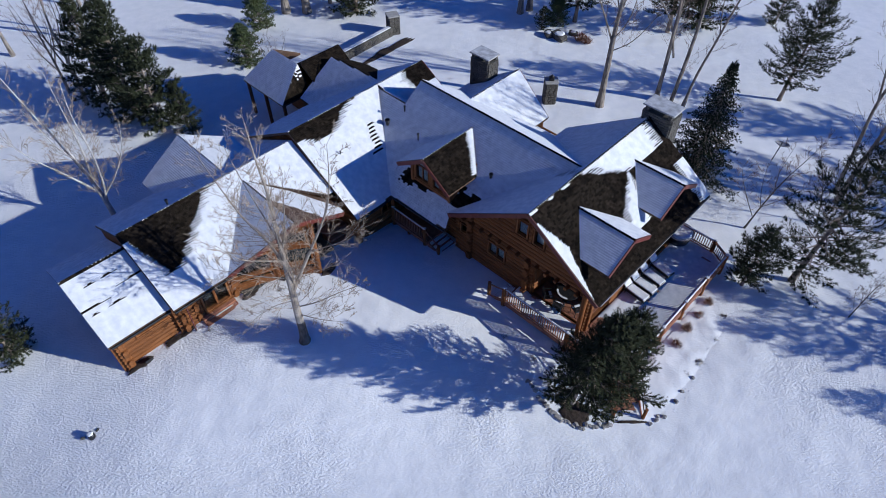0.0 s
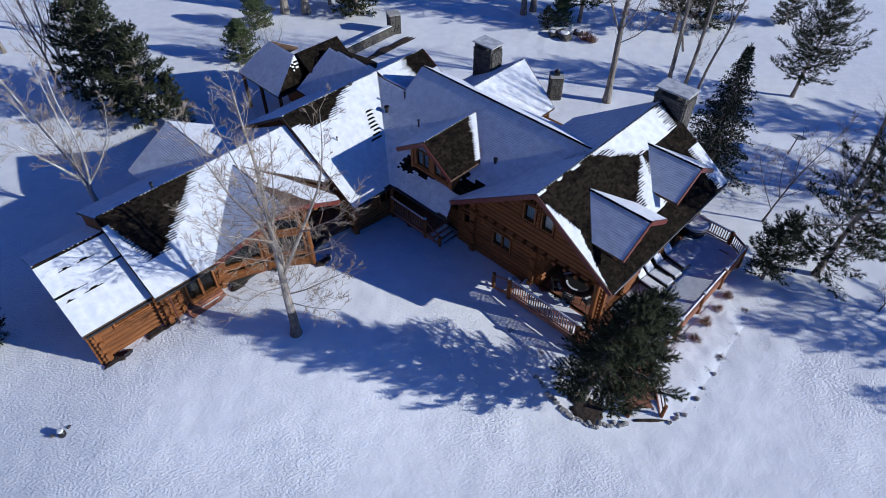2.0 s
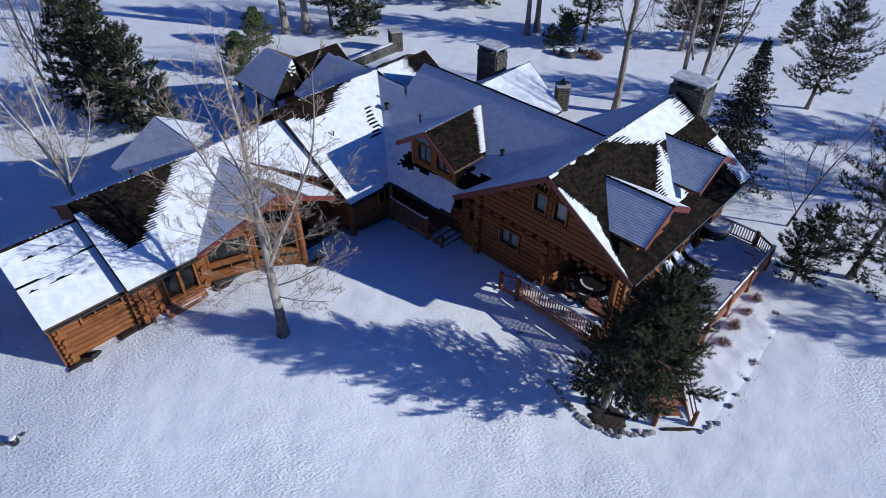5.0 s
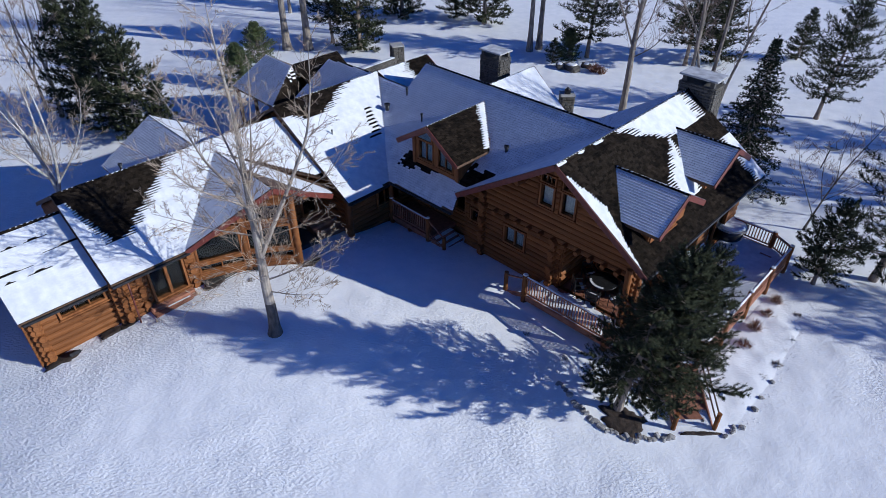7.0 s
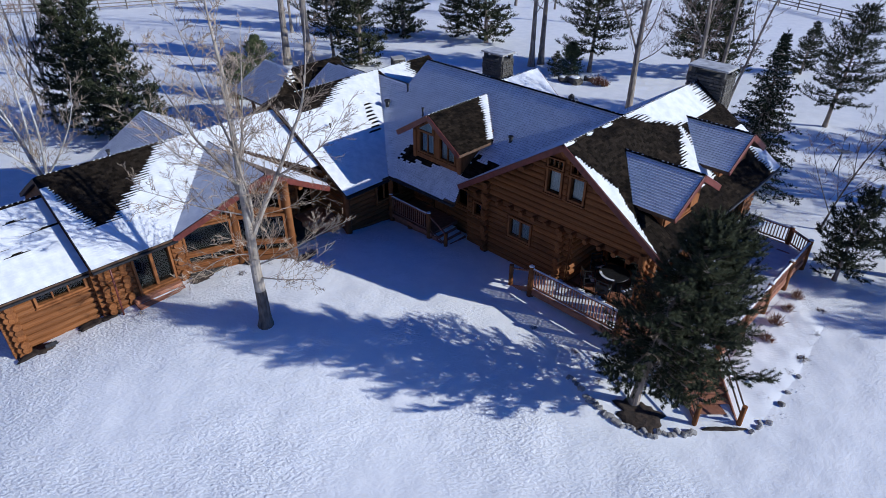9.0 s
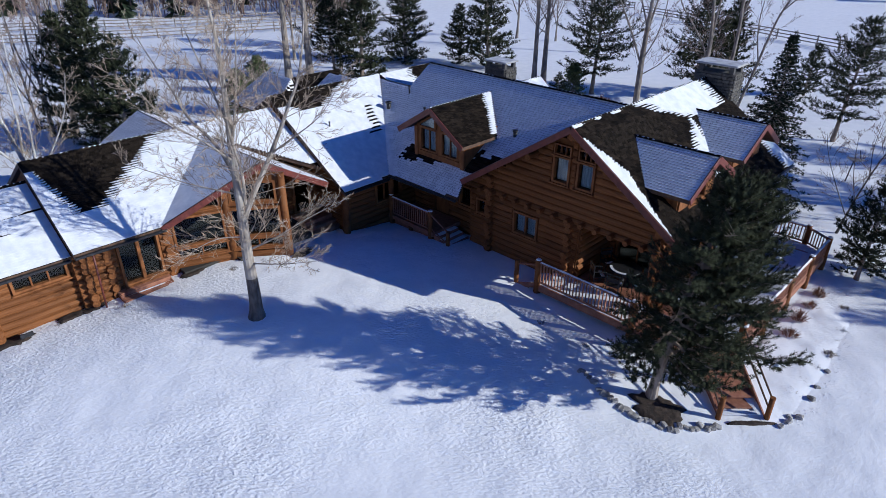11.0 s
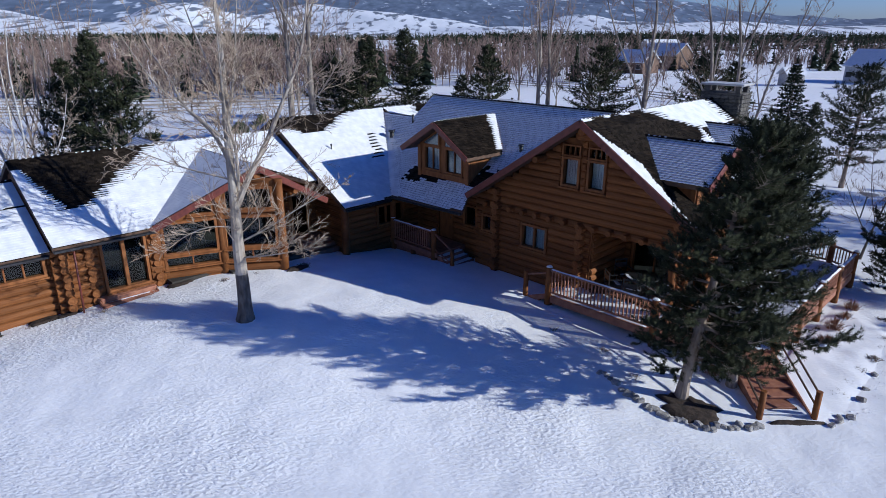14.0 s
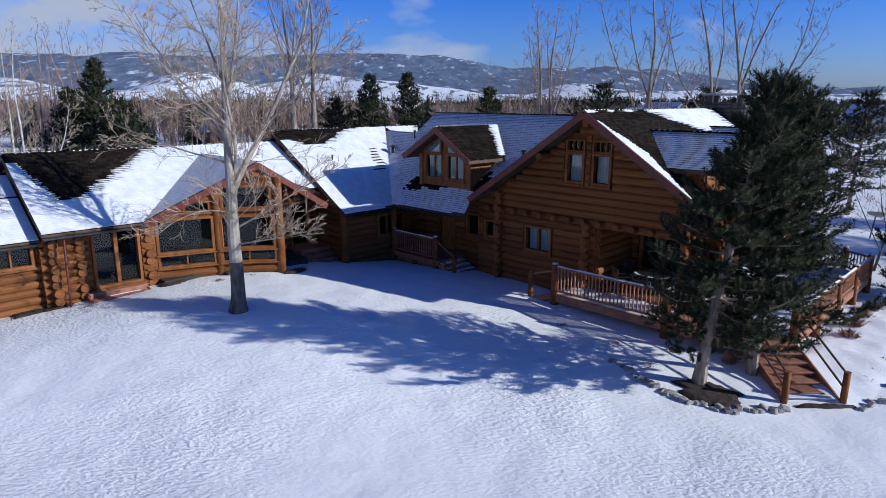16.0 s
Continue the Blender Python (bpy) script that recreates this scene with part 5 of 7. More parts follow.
def conifer(seed, height, radius, base=0.12, whorl=0.34, per=6, blades=11, needle=0.24, width=0.016, lean=(0, 0), kind="pine", r0=0.14, snow=0.0, step=0.22, east=0.0):
    """A conifer with a tapering trunk, whorled limbs and many needle tufts. Returns wood and needle soups."""
    rnd = random.Random(seed)
    wood, leaf, clump = Soup(), Soup(), Soup()
    n = 10
    pts = [Vector((lean[0] * (i / n) ** 1.6, lean[1] * (i / n) ** 1.6, height * i / n)) for i in range(n + 1)]
    wood.tube(pts, [r0 * (1 - 0.9 * i / n) * (1.2 if i == 0 else 1) for i in range(n + 1)], 9)
    z = height * base
    while z < height * 0.985:
        t = (z - height * base) / (height * (1 - base))
        if kind == "pine":
            prof = (0.6 + 0.4 * min(1, t / 0.25)) * (1 - t ** 1.6) ** 0.8 * (1 - 0.25 * t) + 0.05
        else:
            prof = (1 - t) ** 1.0 * rnd.uniform(0.74, 1.08) + 0.01
        i = min(n - 1, int(z / height * n))
        c = pts[i].lerp(pts[i + 1], z / height * n - i)
        for k in range(per):
            if kind == "pine" and rnd.random() < 0.18:
                continue
            a = 2 * math.pi * (k + rnd.random()) / per
            L = radius * prof * rnd.uniform(0.62, 1.12) * (1 + east * math.cos(a))
            rise = (0.10 + 0.75 * t) if kind == "pine" else (-0.30 + 0.42 * t)
            d = Vector((math.cos(a), math.sin(a), rise)).normalized()
            m = max(3, int(L / step))
            p, q = c.copy(), d.copy()
            bp = [p.copy()]
            for j in range(m):
                q = (q + Vector((rnd.uniform(-1, 1), rnd.uniform(-1, 1), rnd.uniform(-0.4, 0.9) if kind == "pine" else rnd.uniform(-0.5, 0.6))) * 0.13).normalized()
                p = p + q * L / m
                bp.append(p.copy())
                f = (j + 1) / m
                if f > (0.2 if kind == "pine" else 0.12):
                    sides = 3 if kind == "pine" else 2
                    for s in range(sides):
                        sd = q.cross(Vector((rnd.uniform(-0.5, 0.5), rnd.uniform(-0.5, 0.5), 1))).normalized() * (1 if s % 2 else -1)
                        out = (q * 0.7 + sd * rnd.uniform(0.3, 1.0) + Vector((0, 0, rnd.uniform(-0.1, 0.5) if kind == "pine" else rnd.uniform(-0.25, 0.1)))).normalized()
                        small = 1.0 if kind == "pine" else 0.5 + 0.5 * (1 - t)
                        reach = rnd.uniform(0.06, 0.30) * (1.15 - 0.5 * f) * (1.0 if kind == "pine" else 1.4 * small)
                        tuft(leaf, p + out * reach, out, needle * small, rnd, blades, width)
            tuft(leaf, p, q, needle * (1.0 if kind == "pine" else 0.5 + 0.5 * (1 - t)), rnd, blades, width)
            if rnd.random() < snow:
                c0, w0 = p.lerp(bp[-2], 0.6) + Vector((0, 0, 0.07)), rnd.uniform(0.06, 0.16)
                clump.add([c0 + Vector(e) * w0 for e in ((1, 0.2, 0), (0.1, 0.9, 0.1), (-1, 0, 0), (0, -0.8, 0.1), (0.1, 0, 0.6), (0, 0.1, -0.5))], [(0, 1, 4), (1, 2, 4), (2, 3, 4), (3, 0, 4), (1, 0, 5), (2, 1, 5), (3, 2, 5), (0, 3, 5)])
            wood.tube(bp, [0.028 * (1 - 0.8 * j / m) * (0.6 + height / 16) + 0.004 for j in range(m + 1)], 4)
        z += whorl * rnd.uniform(0.8, 1.2) * (1 - 0.45 * t)
    tuft(leaf, pts[-1], Vector((0, 0, 1)), needle * 1.2, rnd, blades * 2, width)
    return (wood, leaf, clump) if clump.v else (wood, leaf)


def curve_through(nodes, per=4):
    """A smooth polyline through the nodes."""
    q = [Vector(n) for n in nodes]
    q = [q[0] * 2 - q[1]] + q + [q[-1] * 2 - q[-2]]
    out = []
    for i in range(1, len(q) - 2):
        for k in range(per):
            t = k / per
            out.append(0.5 * (2 * q[i] + (q[i + 1] - q[i - 1]) * t + (2 * q[i - 1] - 5 * q[i] + 4 * q[i + 1] - q[i + 2]) * t * t + (3 * q[i] - q[i - 1] - 3 * q[i + 1] + q[i + 2]) * t ** 3))
    out.append(q[-2])
    return out


def limb_tree(seed, limbs, density=2.2, reach=1.5, fine=0.0045, levels=3, kids=5, lift=0.22, start=0.25, thick=0.012, rough=0.0):
    """A leafless tree on a given set of limbs, each of nodes and two radii; the first is the trunk. Shoots rise from the limbs and branch again."""
    rnd = random.Random(seed)
    trunk, crown = Soup(), Soup()

    def shoot(p, d, length, r, level):
        n = 5 if level == 1 else (3 if level == 2 else 2)
        q, pts = d.normalized(), [p.copy()]
        for _ in range(n):
            q = (q + Vector((rnd.uniform(-1, 1), rnd.uniform(-1, 1), rnd.uniform(-0.6, 0.6))) * 0.17 + Vector((0, 0, lift * 0.5))).normalized()
            pts.append(pts[-1] + q * length / n)
        r = max(r, fine)
        crown.tube(pts, [r + (fine * 0.6 - r) * i / n for i in range(n + 1)], 4 if level == 1 else 3, 1)
        if level >= levels:
            return
        for _k in range(kids if level == 1 else kids - 1):
            t = rnd.uniform(0.15, 0.95)
            i = min(n - 1, int(t * n))
            ax = (pts[i + 1] - pts[i]).normalized()
            side = ax.cross(Vector((rnd.uniform(-1, 1), rnd.uniform(-1, 1), rnd.uniform(-1, 1)))).normalized()
            shoot(pts[i].lerp(pts[i + 1], t * n - i), ax * 0.85 + side * rnd.uniform(0.4, 0.8), length * rnd.uniform(0.25, 0.5) * (1.15 - 0.5 * t), r * 0.5, level + 1)

    for li, (nodes, ra, rb) in enumerate(limbs):
        pts = curve_through(nodes)
        n = len(pts) - 1
        rads = [ra + (rb - ra) * (i / n) ** 0.9 for i in range(n + 1)]
        if li == 0:
            rads = [r * (1 + 0.5 * max(0.0, 1 - i / 3.0) ** 2) for i, r in enumerate(rads)]
        (trunk if li == 0 else crown).tube(pts, rads, 11 if ra > 0.15 else 7)
        total = sum((b - a).length for a, b in zip(pts[:-1], pts[1:]))
        first = start if li == 0 else 0.12
        for k in range(int(total * density)):
            t = first + (1 - first) * (k + rnd.random()) / max(1, int(total * density))
            i = min(n - 1, int(t * n))
            ax = (pts[i + 1] - pts[i]).normalized()
            a = rnd.uniform(0, 2 * math.pi)
            side = Vector((math.cos(a), math.sin(a), rnd.uniform(-0.2, 0.3)))
            side = (side - ax * side.dot(ax)).normalized()
            shoot(pts[i].lerp(pts[i + 1], t * n - i), ax * rnd.uniform(0.45, 0.9) + side * rnd.uniform(0.7, 1.0), reach * rnd.uniform(0.35, 1.0) * (1.2 - 0.75 * t) + 0.15, min(thick, rads[i] * 0.35), 1)
    if rough:
        trunk.mi = [1 if trunk.v[f[0]].z < rough + 0.3 * noise.noise(trunk.v[f[0]] * 4) else 0 for f in trunk.f]
    return trunk, crown


def needle_shoot(leaf, p, d, length, rnd, size, width, per=5, step=0.04):
    """A bottle-brush of needles round a short shoot."""
    a0 = d.cross(Vector((0.31, 0.47, 0.83))).normalized()
    b0 = d.cross(a0)
    for i in range(max(2, int(length / step))):
        o = p + d * (i + rnd.random()) * step
        for _k in range(per):
            an = rnd.uniform(0, 2 * math.pi)
            rad = a0 * math.cos(an) + b0 * math.sin(an)
            q = (d * rnd.uniform(0.5, 1.1) + rad).normalized()
            w = q.cross(rad + d * 0.4).normalized() * width
            leaf.add([o - w, o + w, o + q * size * rnd.uniform(0.7, 1.15)], [(0, 1, 2)])


def brush_pine(seed, height, radius, lean=(0, 0), base=0.15, whorl=0.34, per=6, gap=0.17, size=0.15, width=0.011, blades=5, r0=0.16, snow=0.0, drop=0.08, full=0.3, step=0.04, toward=(0, 0), vary=0.24):
    """A long-needled pine: whorled boughs that turn up at their ends, set with brush-like shoots. Returns wood, needles and snow."""
    rnd = random.Random(seed)
    wood, leaf, clump = Soup(), Soup(), Soup()
    n = 12
    pts = [Vector((lean[0] * (i / n) ** 1.3, lean[1] * (i / n) ** 1.3, height * i / n)) for i in range(n + 1)]
    wood.tube(pts, [r0 * (1 - 0.93 * i / n) * (1.25 if i == 0 else 1) for i in range(n + 1)], 9)
    z = height * base
    while z < height * 0.97:
        t = (z - height * base) / (height * (1 - base))
        prof = (0.72 + 0.28 * min(1, t / full)) * (1 - max(0.0, (t - full) / (1 - full)) ** 1.05) + 0.07
        i = min(n - 1, int(z / height * n))
        c = pts[i].lerp(pts[i + 1], z / height * n - i)
        spin = rnd.uniform(0, 6.28)
        for k in range(per):
            if rnd.random() < drop:
                continue
            a = spin + 2 * math.pi * (k + 0.7 * rnd.random()) / per
            L = radius * prof * rnd.uniform(0.9 - vary, 0.9 + vary) * (1 + toward[0] * math.cos(a) + toward[1] * math.sin(a))
            q = Vector((math.cos(a), math.sin(a), -0.12 + 0.62 * t)).normalized()
            m = max(4, int(L / 0.3))
            p, bp = c + Vector((0, 0, rnd.uniform(-0.48, 0.48) * whorl)), []
            bp.append(p.copy())
            for j in range(m):
                f = (j + 1) / m
                q = (q + Vector((rnd.uniform(-1, 1), rnd.uniform(-1, 1), rnd.uniform(-0.7, 0.7))) * 0.12 + Vector((0, 0, 0.20 * f * f))).normalized()
                p = p + q * L / m
                bp.append(p.copy())
            wood.tube(bp, [max(0.006, 0.034 * (1 - j / m) * (0.5 + L / 3)) for j in range(m + 1)], 4)
            s = 0.20 * L
            while s < L:
                f = s / L
                j = min(m - 1, int(f * m))
                o = bp[j].lerp(bp[j + 1], f * m - j)
                ax = (bp[j + 1] - bp[j]).normalized()
                for sd in (-1, 1):
                    side = ax.cross(Vector((rnd.uniform(-0.5, 0.5), rnd.uniform(-0.5, 0.5), 1))).normalized() * sd
                    d = (ax * 0.75 + side * rnd.uniform(0.4, 1.0) + Vector((0, 0, rnd.uniform(-0.1, 0.5)))).normalized()
                    ll = rnd.uniform(0.22, 0.62) * (1.2 - 0.6 * f) * min(1.0, 0.45 + L / 2.5)
                    e = o + d * ll
                    if step < 0.075:
                        wood.tube([o, e], [0.008, 0.004], 3)
                    tip = (d + Vector((0, 0, 0.35))).normalized()
                    needle_shoot(leaf, o + d * ll * 0.3, d, ll * 0.7, rnd, size, width, blades, step)
                    needle_shoot(leaf, e, tip, 0.16 + 0.14 * rnd.random(), rnd, size, width, blades, step)
                    if rnd.random() < snow:
                        c0, w0 = e + Vector((0, 0, 0.06)), rnd.uniform(0.04, 0.12)
                        clump.add([c0 + Vector(v) * w0 for v in ((1, 0.2, 0), (0.1, 0.9, 0.1), (-1, 0, 0), (0, -0.8, 0.1), (0.1, 0, 0.5), (0, 0.1, -0.4))], [(0, 1, 4), (1, 2, 4), (2, 3, 4), (3, 0, 4), (1, 0, 5), (2, 1, 5), (3, 2, 5), (0, 3, 5)])
                s += gap * rnd.uniform(0.8, 1.25)
            needle_shoot(leaf, bp[-1] - q * 0.1, q, 0.4, rnd, size * 1.1, width, blades + 1, step)
        z += whorl * rnd.uniform(0.8, 1.2) * (1 - 0.35 * t)
    for k in range(4):
        a = 1.6 * k + rnd.random()
        needle_shoot(leaf, pts[-1] - Vector((0, 0, 0.35)), Vector((0.35 * math.cos(a), 0.35 * math.sin(a), 1)).normalized() if k else Vector((0, 0, 1)), 0.55 if k == 0 else 0.4, rnd, size * 1.1, width, blades + 1, step)
    return (wood, leaf, clump) if clump.v else (wood, leaf)


def plant(name, soups, mats, m, label, group="", cat="tree", names=("trunk", "crown", "snow_clumps")):
    t = thing(name, m, label, cat, group)
    for sp, mat, nm in zip(soups, mats, names):
        if sp.v:
            part(nm, sp.out(), mat, t)
    return t


def stand(x, y, rz=0.0, s=1.0, dz=-0.08):
    return pose(x, y, ground_z(x, y) + dz, 0, 0, rz) @ Matrix.Scale(s, 4)


def again(ob, x, y, rz, s, label="", group="", wide=1.0):
    c = copy_thing(ob, pose(x, y, ground_z(x, y) - 0.08, 0, 0, rz))
    c.scale = (s * wide, s * wide, s)
    if label:
        c["label"] = label
    if group:
        c["group"] = group
    return c


# the two pines by the deck's corner
plant("pine_tree", brush_pine(12, 8.05, 1.9, (0.75, -0.8), 0.16, 0.36, 6, 0.15, 0.125, 0.0095, 8, 0.17, 0.010, drop=0.12, full=0.30, toward=(0.10, -0.34), vary=0.36), (M_PINEBARK, M_NEEDLE, M_SNOWROOF), stand(6.27, 14.97), "tall dense dark-green pine with a pale trunk, standing in bare soil", "pines by the deck")
plant("pine_tree", brush_pine(13, 7.7, 1.85, (0.0, -1.0), 0.20, 0.40, 6, 0.16, 0.125, 0.0095, 8, 0.14, 0.010, drop=0.22, full=0.12, toward=(-0.05, -0.20), vary=0.36), (M_PINEBARK, M_NEEDLE, M_SNOWROOF), stand(7.95, 15.6), "dark-green pine beside the garden stair", "pines by the deck")
# pale-barked tree on the lawn
LAWN = (-7.05, 17.95, 0.72)


def from_foot(foot, nodes):
    return [Vector(p) - Vector(foot) for p in nodes]


lawn_limbs = [
    (from_foot(LAWN, [(-7.05, 17.95, 0.62), (-7.02, 18.0, 1.6), (-7.05, 18.05, 3.2), (-7.05, 18.15, 4.7), (-7.1, 18.3, 6.2), (-7.1, 18.45, 8.2), (-7.3, 19.1, 9.8), (-7.55, 19.5, 11.4), (-7.7, 19.8, 13.0)]), 0.251, 0.012),
    (from_foot(LAWN, [(-7.02, 18.12, 4.5), (-6.6, 18.3, 5.4), (-6.0, 18.75, 6.6), (-5.35, 18.9, 8.0), (-4.95, 19.2, 9.0), (-4.7, 19.4, 10.4), (-4.6, 19.6, 12.0)]), 0.112, 0.010),
    (from_foot(LAWN, [(-7.1, 18.3, 5.9), (-7.9, 19.2, 6.7), (-9.0, 20.0, 7.4), (-9.45, 20.2, 8.25), (-10.6, 21.4, 9.2), (-11.5, 22.3, 10.2)]), 0.073, 0.010),
    (from_foot(LAWN, [(-7.08, 18.4, 7.1), (-6.75, 18.2, 8.2), (-6.45, 18.0, 9.6), (-6.15, 18.0, 11.6)]), 0.059, 0.010),
    (from_foot(LAWN, [(-6.9, 18.2, 5.0), (-6.8, 18.05, 6.2), (-6.95, 17.95, 7.5), (-6.9, 17.8, 9.0), (-6.8, 17.6, 10.8)]), 0.059, 0.008),
    (from_foot(LAWN, [(-7.1, 18.3, 6.5), (-7.6, 17.5, 7.4), (-8.3, 16.8, 8.3), (-8.9, 16.4, 9.6)]), 0.043, 0.008),
    (from_foot(LAWN, [(-7.1, 18.2, 5.4), (-8.4, 18.0, 5.8), (-9.4, 17.9, 6.2), (-10.4, 17.8, 6.6)]), 0.031, 0.007),
    (from_foot(LAWN, [(-7.05, 18.1, 3.9), (-7.8, 17.75, 4.0), (-8.5, 17.45, 3.75), (-9.1, 17.2, 3.3)]), 0.025, 0.006),
    (from_foot(LAWN, [(-7.0, 18.1, 3.4), (-6.0, 17.95, 3.95), (-4.8, 17.95, 4.7), (-3.5, 17.95, 5.4)]), 0.039, 0.007),
    (from_foot(LAWN, [(-7.0, 18.05, 2.9), (-5.8, 17.5, 3.2), (-4.5, 17.1, 3.55)]), 0.029, 0.006),
    (from_foot(LAWN, [(-7.1, 18.35, 7.6), (-7.7, 18.9, 8.9), (-8.4, 19.5, 10.4), (-8.8, 19.8, 11.8)]), 0.043, 0.008),
    (from_foot(LAWN, [(-6.0, 18.75, 6.6), (-5.2, 18.5, 7.2), (-4.2, 18.2, 8.0), (-3.5, 18.1, 9.0)]), 0.034, 0.007),
]
plant("bare_tree", limb_tree(5, lawn_limbs, 4.4, 2.2, 0.0070, 3, 6, lift=0.12, thick=0.015, rough=1.5), ((M_PALEBARK, M_DARKBARK), (M_PALEBARK, M_BIRCH)), pose(*LAWN), "tall leafless pale-barked tree on the snowy lawn")
plant("bare_tree", limb_tree(8, [
    ([(0, 0, -0.1), (-0.1, 0.1, 1.6), (-0.5, 0.3, 3.6), (-1.3, 0.5, 6.0), (-2.2, 0.7, 8.4), (-3.0, 0.9, 10.8)], 0.19, 0.014),
    ([(-0.1, 0.1, 1.6), (0.4, 0.0, 3.4), (0.7, -0.1, 5.6), (0.6, 0.0, 8.0), (0.9, 0.0, 10.2)], 0.09, 0.011),
    ([(-0.25, 0.2, 2.4), (-1.3, -0.2, 4.0), (-2.6, -0.5, 5.6), (-3.7, -0.7, 7.6)], 0.08, 0.010),
    ([(-0.4, 0.3, 3.0), (-0.5, 0.9, 5.0), (-0.7, 1.3, 7.4), (-0.8, 1.5, 9.8)], 0.075, 0.010),
    ([(-0.15, 0.1, 2.0), (1.1, 0.3, 3.6), (2.1, 0.5, 5.4), (2.6, 0.6, 7.2)], 0.06, 0.010),
    ([(-0.8, 0.4, 4.6), (-0.9, -0.4, 6.4), (-1.3, -0.7, 8.8)], 0.05, 0.010)], 4.0, 1.9, 0.0075, 3, 5, lift=0.18), (M_WHITEBARK, (M_WHITEBARK, M_BIRCH)), stand(-20.3, 27.4), "leaning leafless pale-barked tree in the house's shade")
# dark pine clump beyond the long wing
p_a = plant("pine_tree", brush_pine(21, 9.6, 2.25, (0.4, 0.1), 0.05, 0.40, 6, 0.30, 0.24, 0.034, 4, 0.2, drop=0.12, full=0.2, step=0.10), (M_PINEBARK, M_NEEDLE), stand(-22.7, 38.4), "tall dense dark pine in a clump", "pine clump")
p_b = plant("pine_tree", brush_pine(22, 8.0, 2.25, (0.3, 0.2), 0.07, 0.42, 6, 0.30, 0.24, 0.034, 4, 0.17, drop=0.15, full=0.2, step=0.10), (M_PINEBARK, M_NEEDLE), stand(-25.8, 40.6), "dense dark pine in a clump", "pine clump")
p_c = plant("pine_tree", brush_pine(23, 7.2, 2.2, (0.3, 0.0), 0.12, 0.42, 6, 0.28, 0.22, 0.031, 4, 0.16, drop=0.18, full=0.4, step=0.08, vary=0.32), (M_PINEBARK, M_NEEDLE), stand(-20.2, 36.6), "dark open pine in a clump", "pine clump")
again(p_b, -18.3, 36.6, 130, 0.5)
# open pines
p_o = plant("pine_tree", brush_pine(31, 8.0, 2.3, (0.5, 0.1), 0.22, 0.38, 6, 0.26, 0.19, 0.019, 5, 0.15, drop=0.20, full=0.45, step=0.08, vary=0.45), (M_PINEBARK, M_NEEDLE), stand(25.8, 40.6), "open-crowned pine on the snow", "field pines")
p_p = plant("pine_tree", brush_pine(32, 9.4, 3.1, (1.2, 0.2), 0.14, 0.55, 6, 0.28, 0.22, 0.018, 4, 0.17, drop=0.25, full=0.4, step=0.07), (M_PINEBARK, M_NEEDLE), stand(19.9, 22.6), "wide open-branched pine beside the deck", "field pines")
plant("spruce_tree", conifer(41, 8.6, 3.0, 0.02, 0.27, 9, 8, 0.19, 0.020, (0, 0), "spruce", 0.15, step=0.17), (M_PINEBARK, M_SPRUCE), stand(16.8, 31.9), "slim conical dark spruce by the chimney")
again(p_c, 16.95, 22.3, 40, 0.62, "small young pine beside the deck")
again(p_a, -22.0, 17.5, 80, 0.62, "bushy dark pine at the house's end")
again(p_p, -21.3, 10.6, 200, 0.40, "low bushy pine on the lawn")
# pines north of the house
for x, y, r, s, src in ((-8.0, 54.7, 10, 0.98, p_a), (-10.6, 56.4, 200, 0.92, p_o), (-13.9, 72.5, 90, 0.95, p_o), (-4.8, 65.2, 200, 1.04, p_a), (0.7, 64.8, 70, 0.72, p_b), (3.5, 62.5, 150, 1.08, p_b),
                        (11.9, 53.0, 33, 1.1, p_o), (19.8, 51.1, 250, 1.05, p_o), (22.7, 52.2, 50, 0.95, p_b)):
    again(src, x, y, r, s, "dark-green pine on snowy ground behind the house", "pines behind the house", 1.12)
# pines on the meadow
for x, y, r, s, src in ((29.8, 52.6, 300, 0.55, p_b), (-48.5, 113.0, 10, 0.9, p_c), (-36.0, 113.0, 90, 0.6, p_c),
                        (31.0, 17.6, 10, 0.72, p_p), (33.0, 15.0, 155, 0.74, p_p), (36.0, 10.4, 100, 0.72, p_p), (44.0, 33.0, 200, 1.3, p_o),
                        (41.0, 26.5, 10, 1.2, p_p)):
    again(src, x, y, r, s, "dark-green pine out on the snowy meadow", "field pines")
# leafless trees behind the house
b_one = plant("bare_tree", limb_tree(51, [
    ([(0, 0, -0.1), (-0.02, 0, 3.0), (-0.05, 0, 5.2), (-0.02, 0, 7.0), (0.05, 0, 8.8), (0.2, 0.2, 11.0), (0.0, 0.4, 13.2), (-0.1, 0.5, 15.5)], 0.25, 0.015),
    ([(-0.05, 0, 5.2), (-1.0, -0.1, 7.3), (-2.2, -0.2, 9.7), (-2.9, -0.2, 11.6), (-3.5, -0.3, 13.6), (-3.8, -0.3, 15.2)], 0.072, 0.012),
    ([(-0.02, 0, 7.0), (0.6, 0.3, 9.6), (1.1, 0.5, 11.6), (1.4, 0.7, 14.4)], 0.068, 0.012),
    ([(-0.05, 0, 7.6), (-0.7, 0.5, 9.8), (-1.2, 0.8, 12.0), (-1.4, 1.0, 14.4)], 0.056, 0.012),
    ([(-0.03, 0, 4.6), (1.2, -0.4, 5.6), (2.3, -0.6, 7.4), (2.8, -0.8, 9.6)], 0.040, 0.010),
    ([(0.0, 0, 5.6), (0.4, -1.0, 7.4), (0.5, -1.6, 9.8), (0.4, -1.8, 12.4)], 0.048, 0.010)], 2.5, 2.3, 0.0085, 3, 4, lift=0.2), (M_BARK, (M_BARK, M_TWIG)), stand(11.9, 39.9), "tall leafless grey tree behind the house", "yard trees")
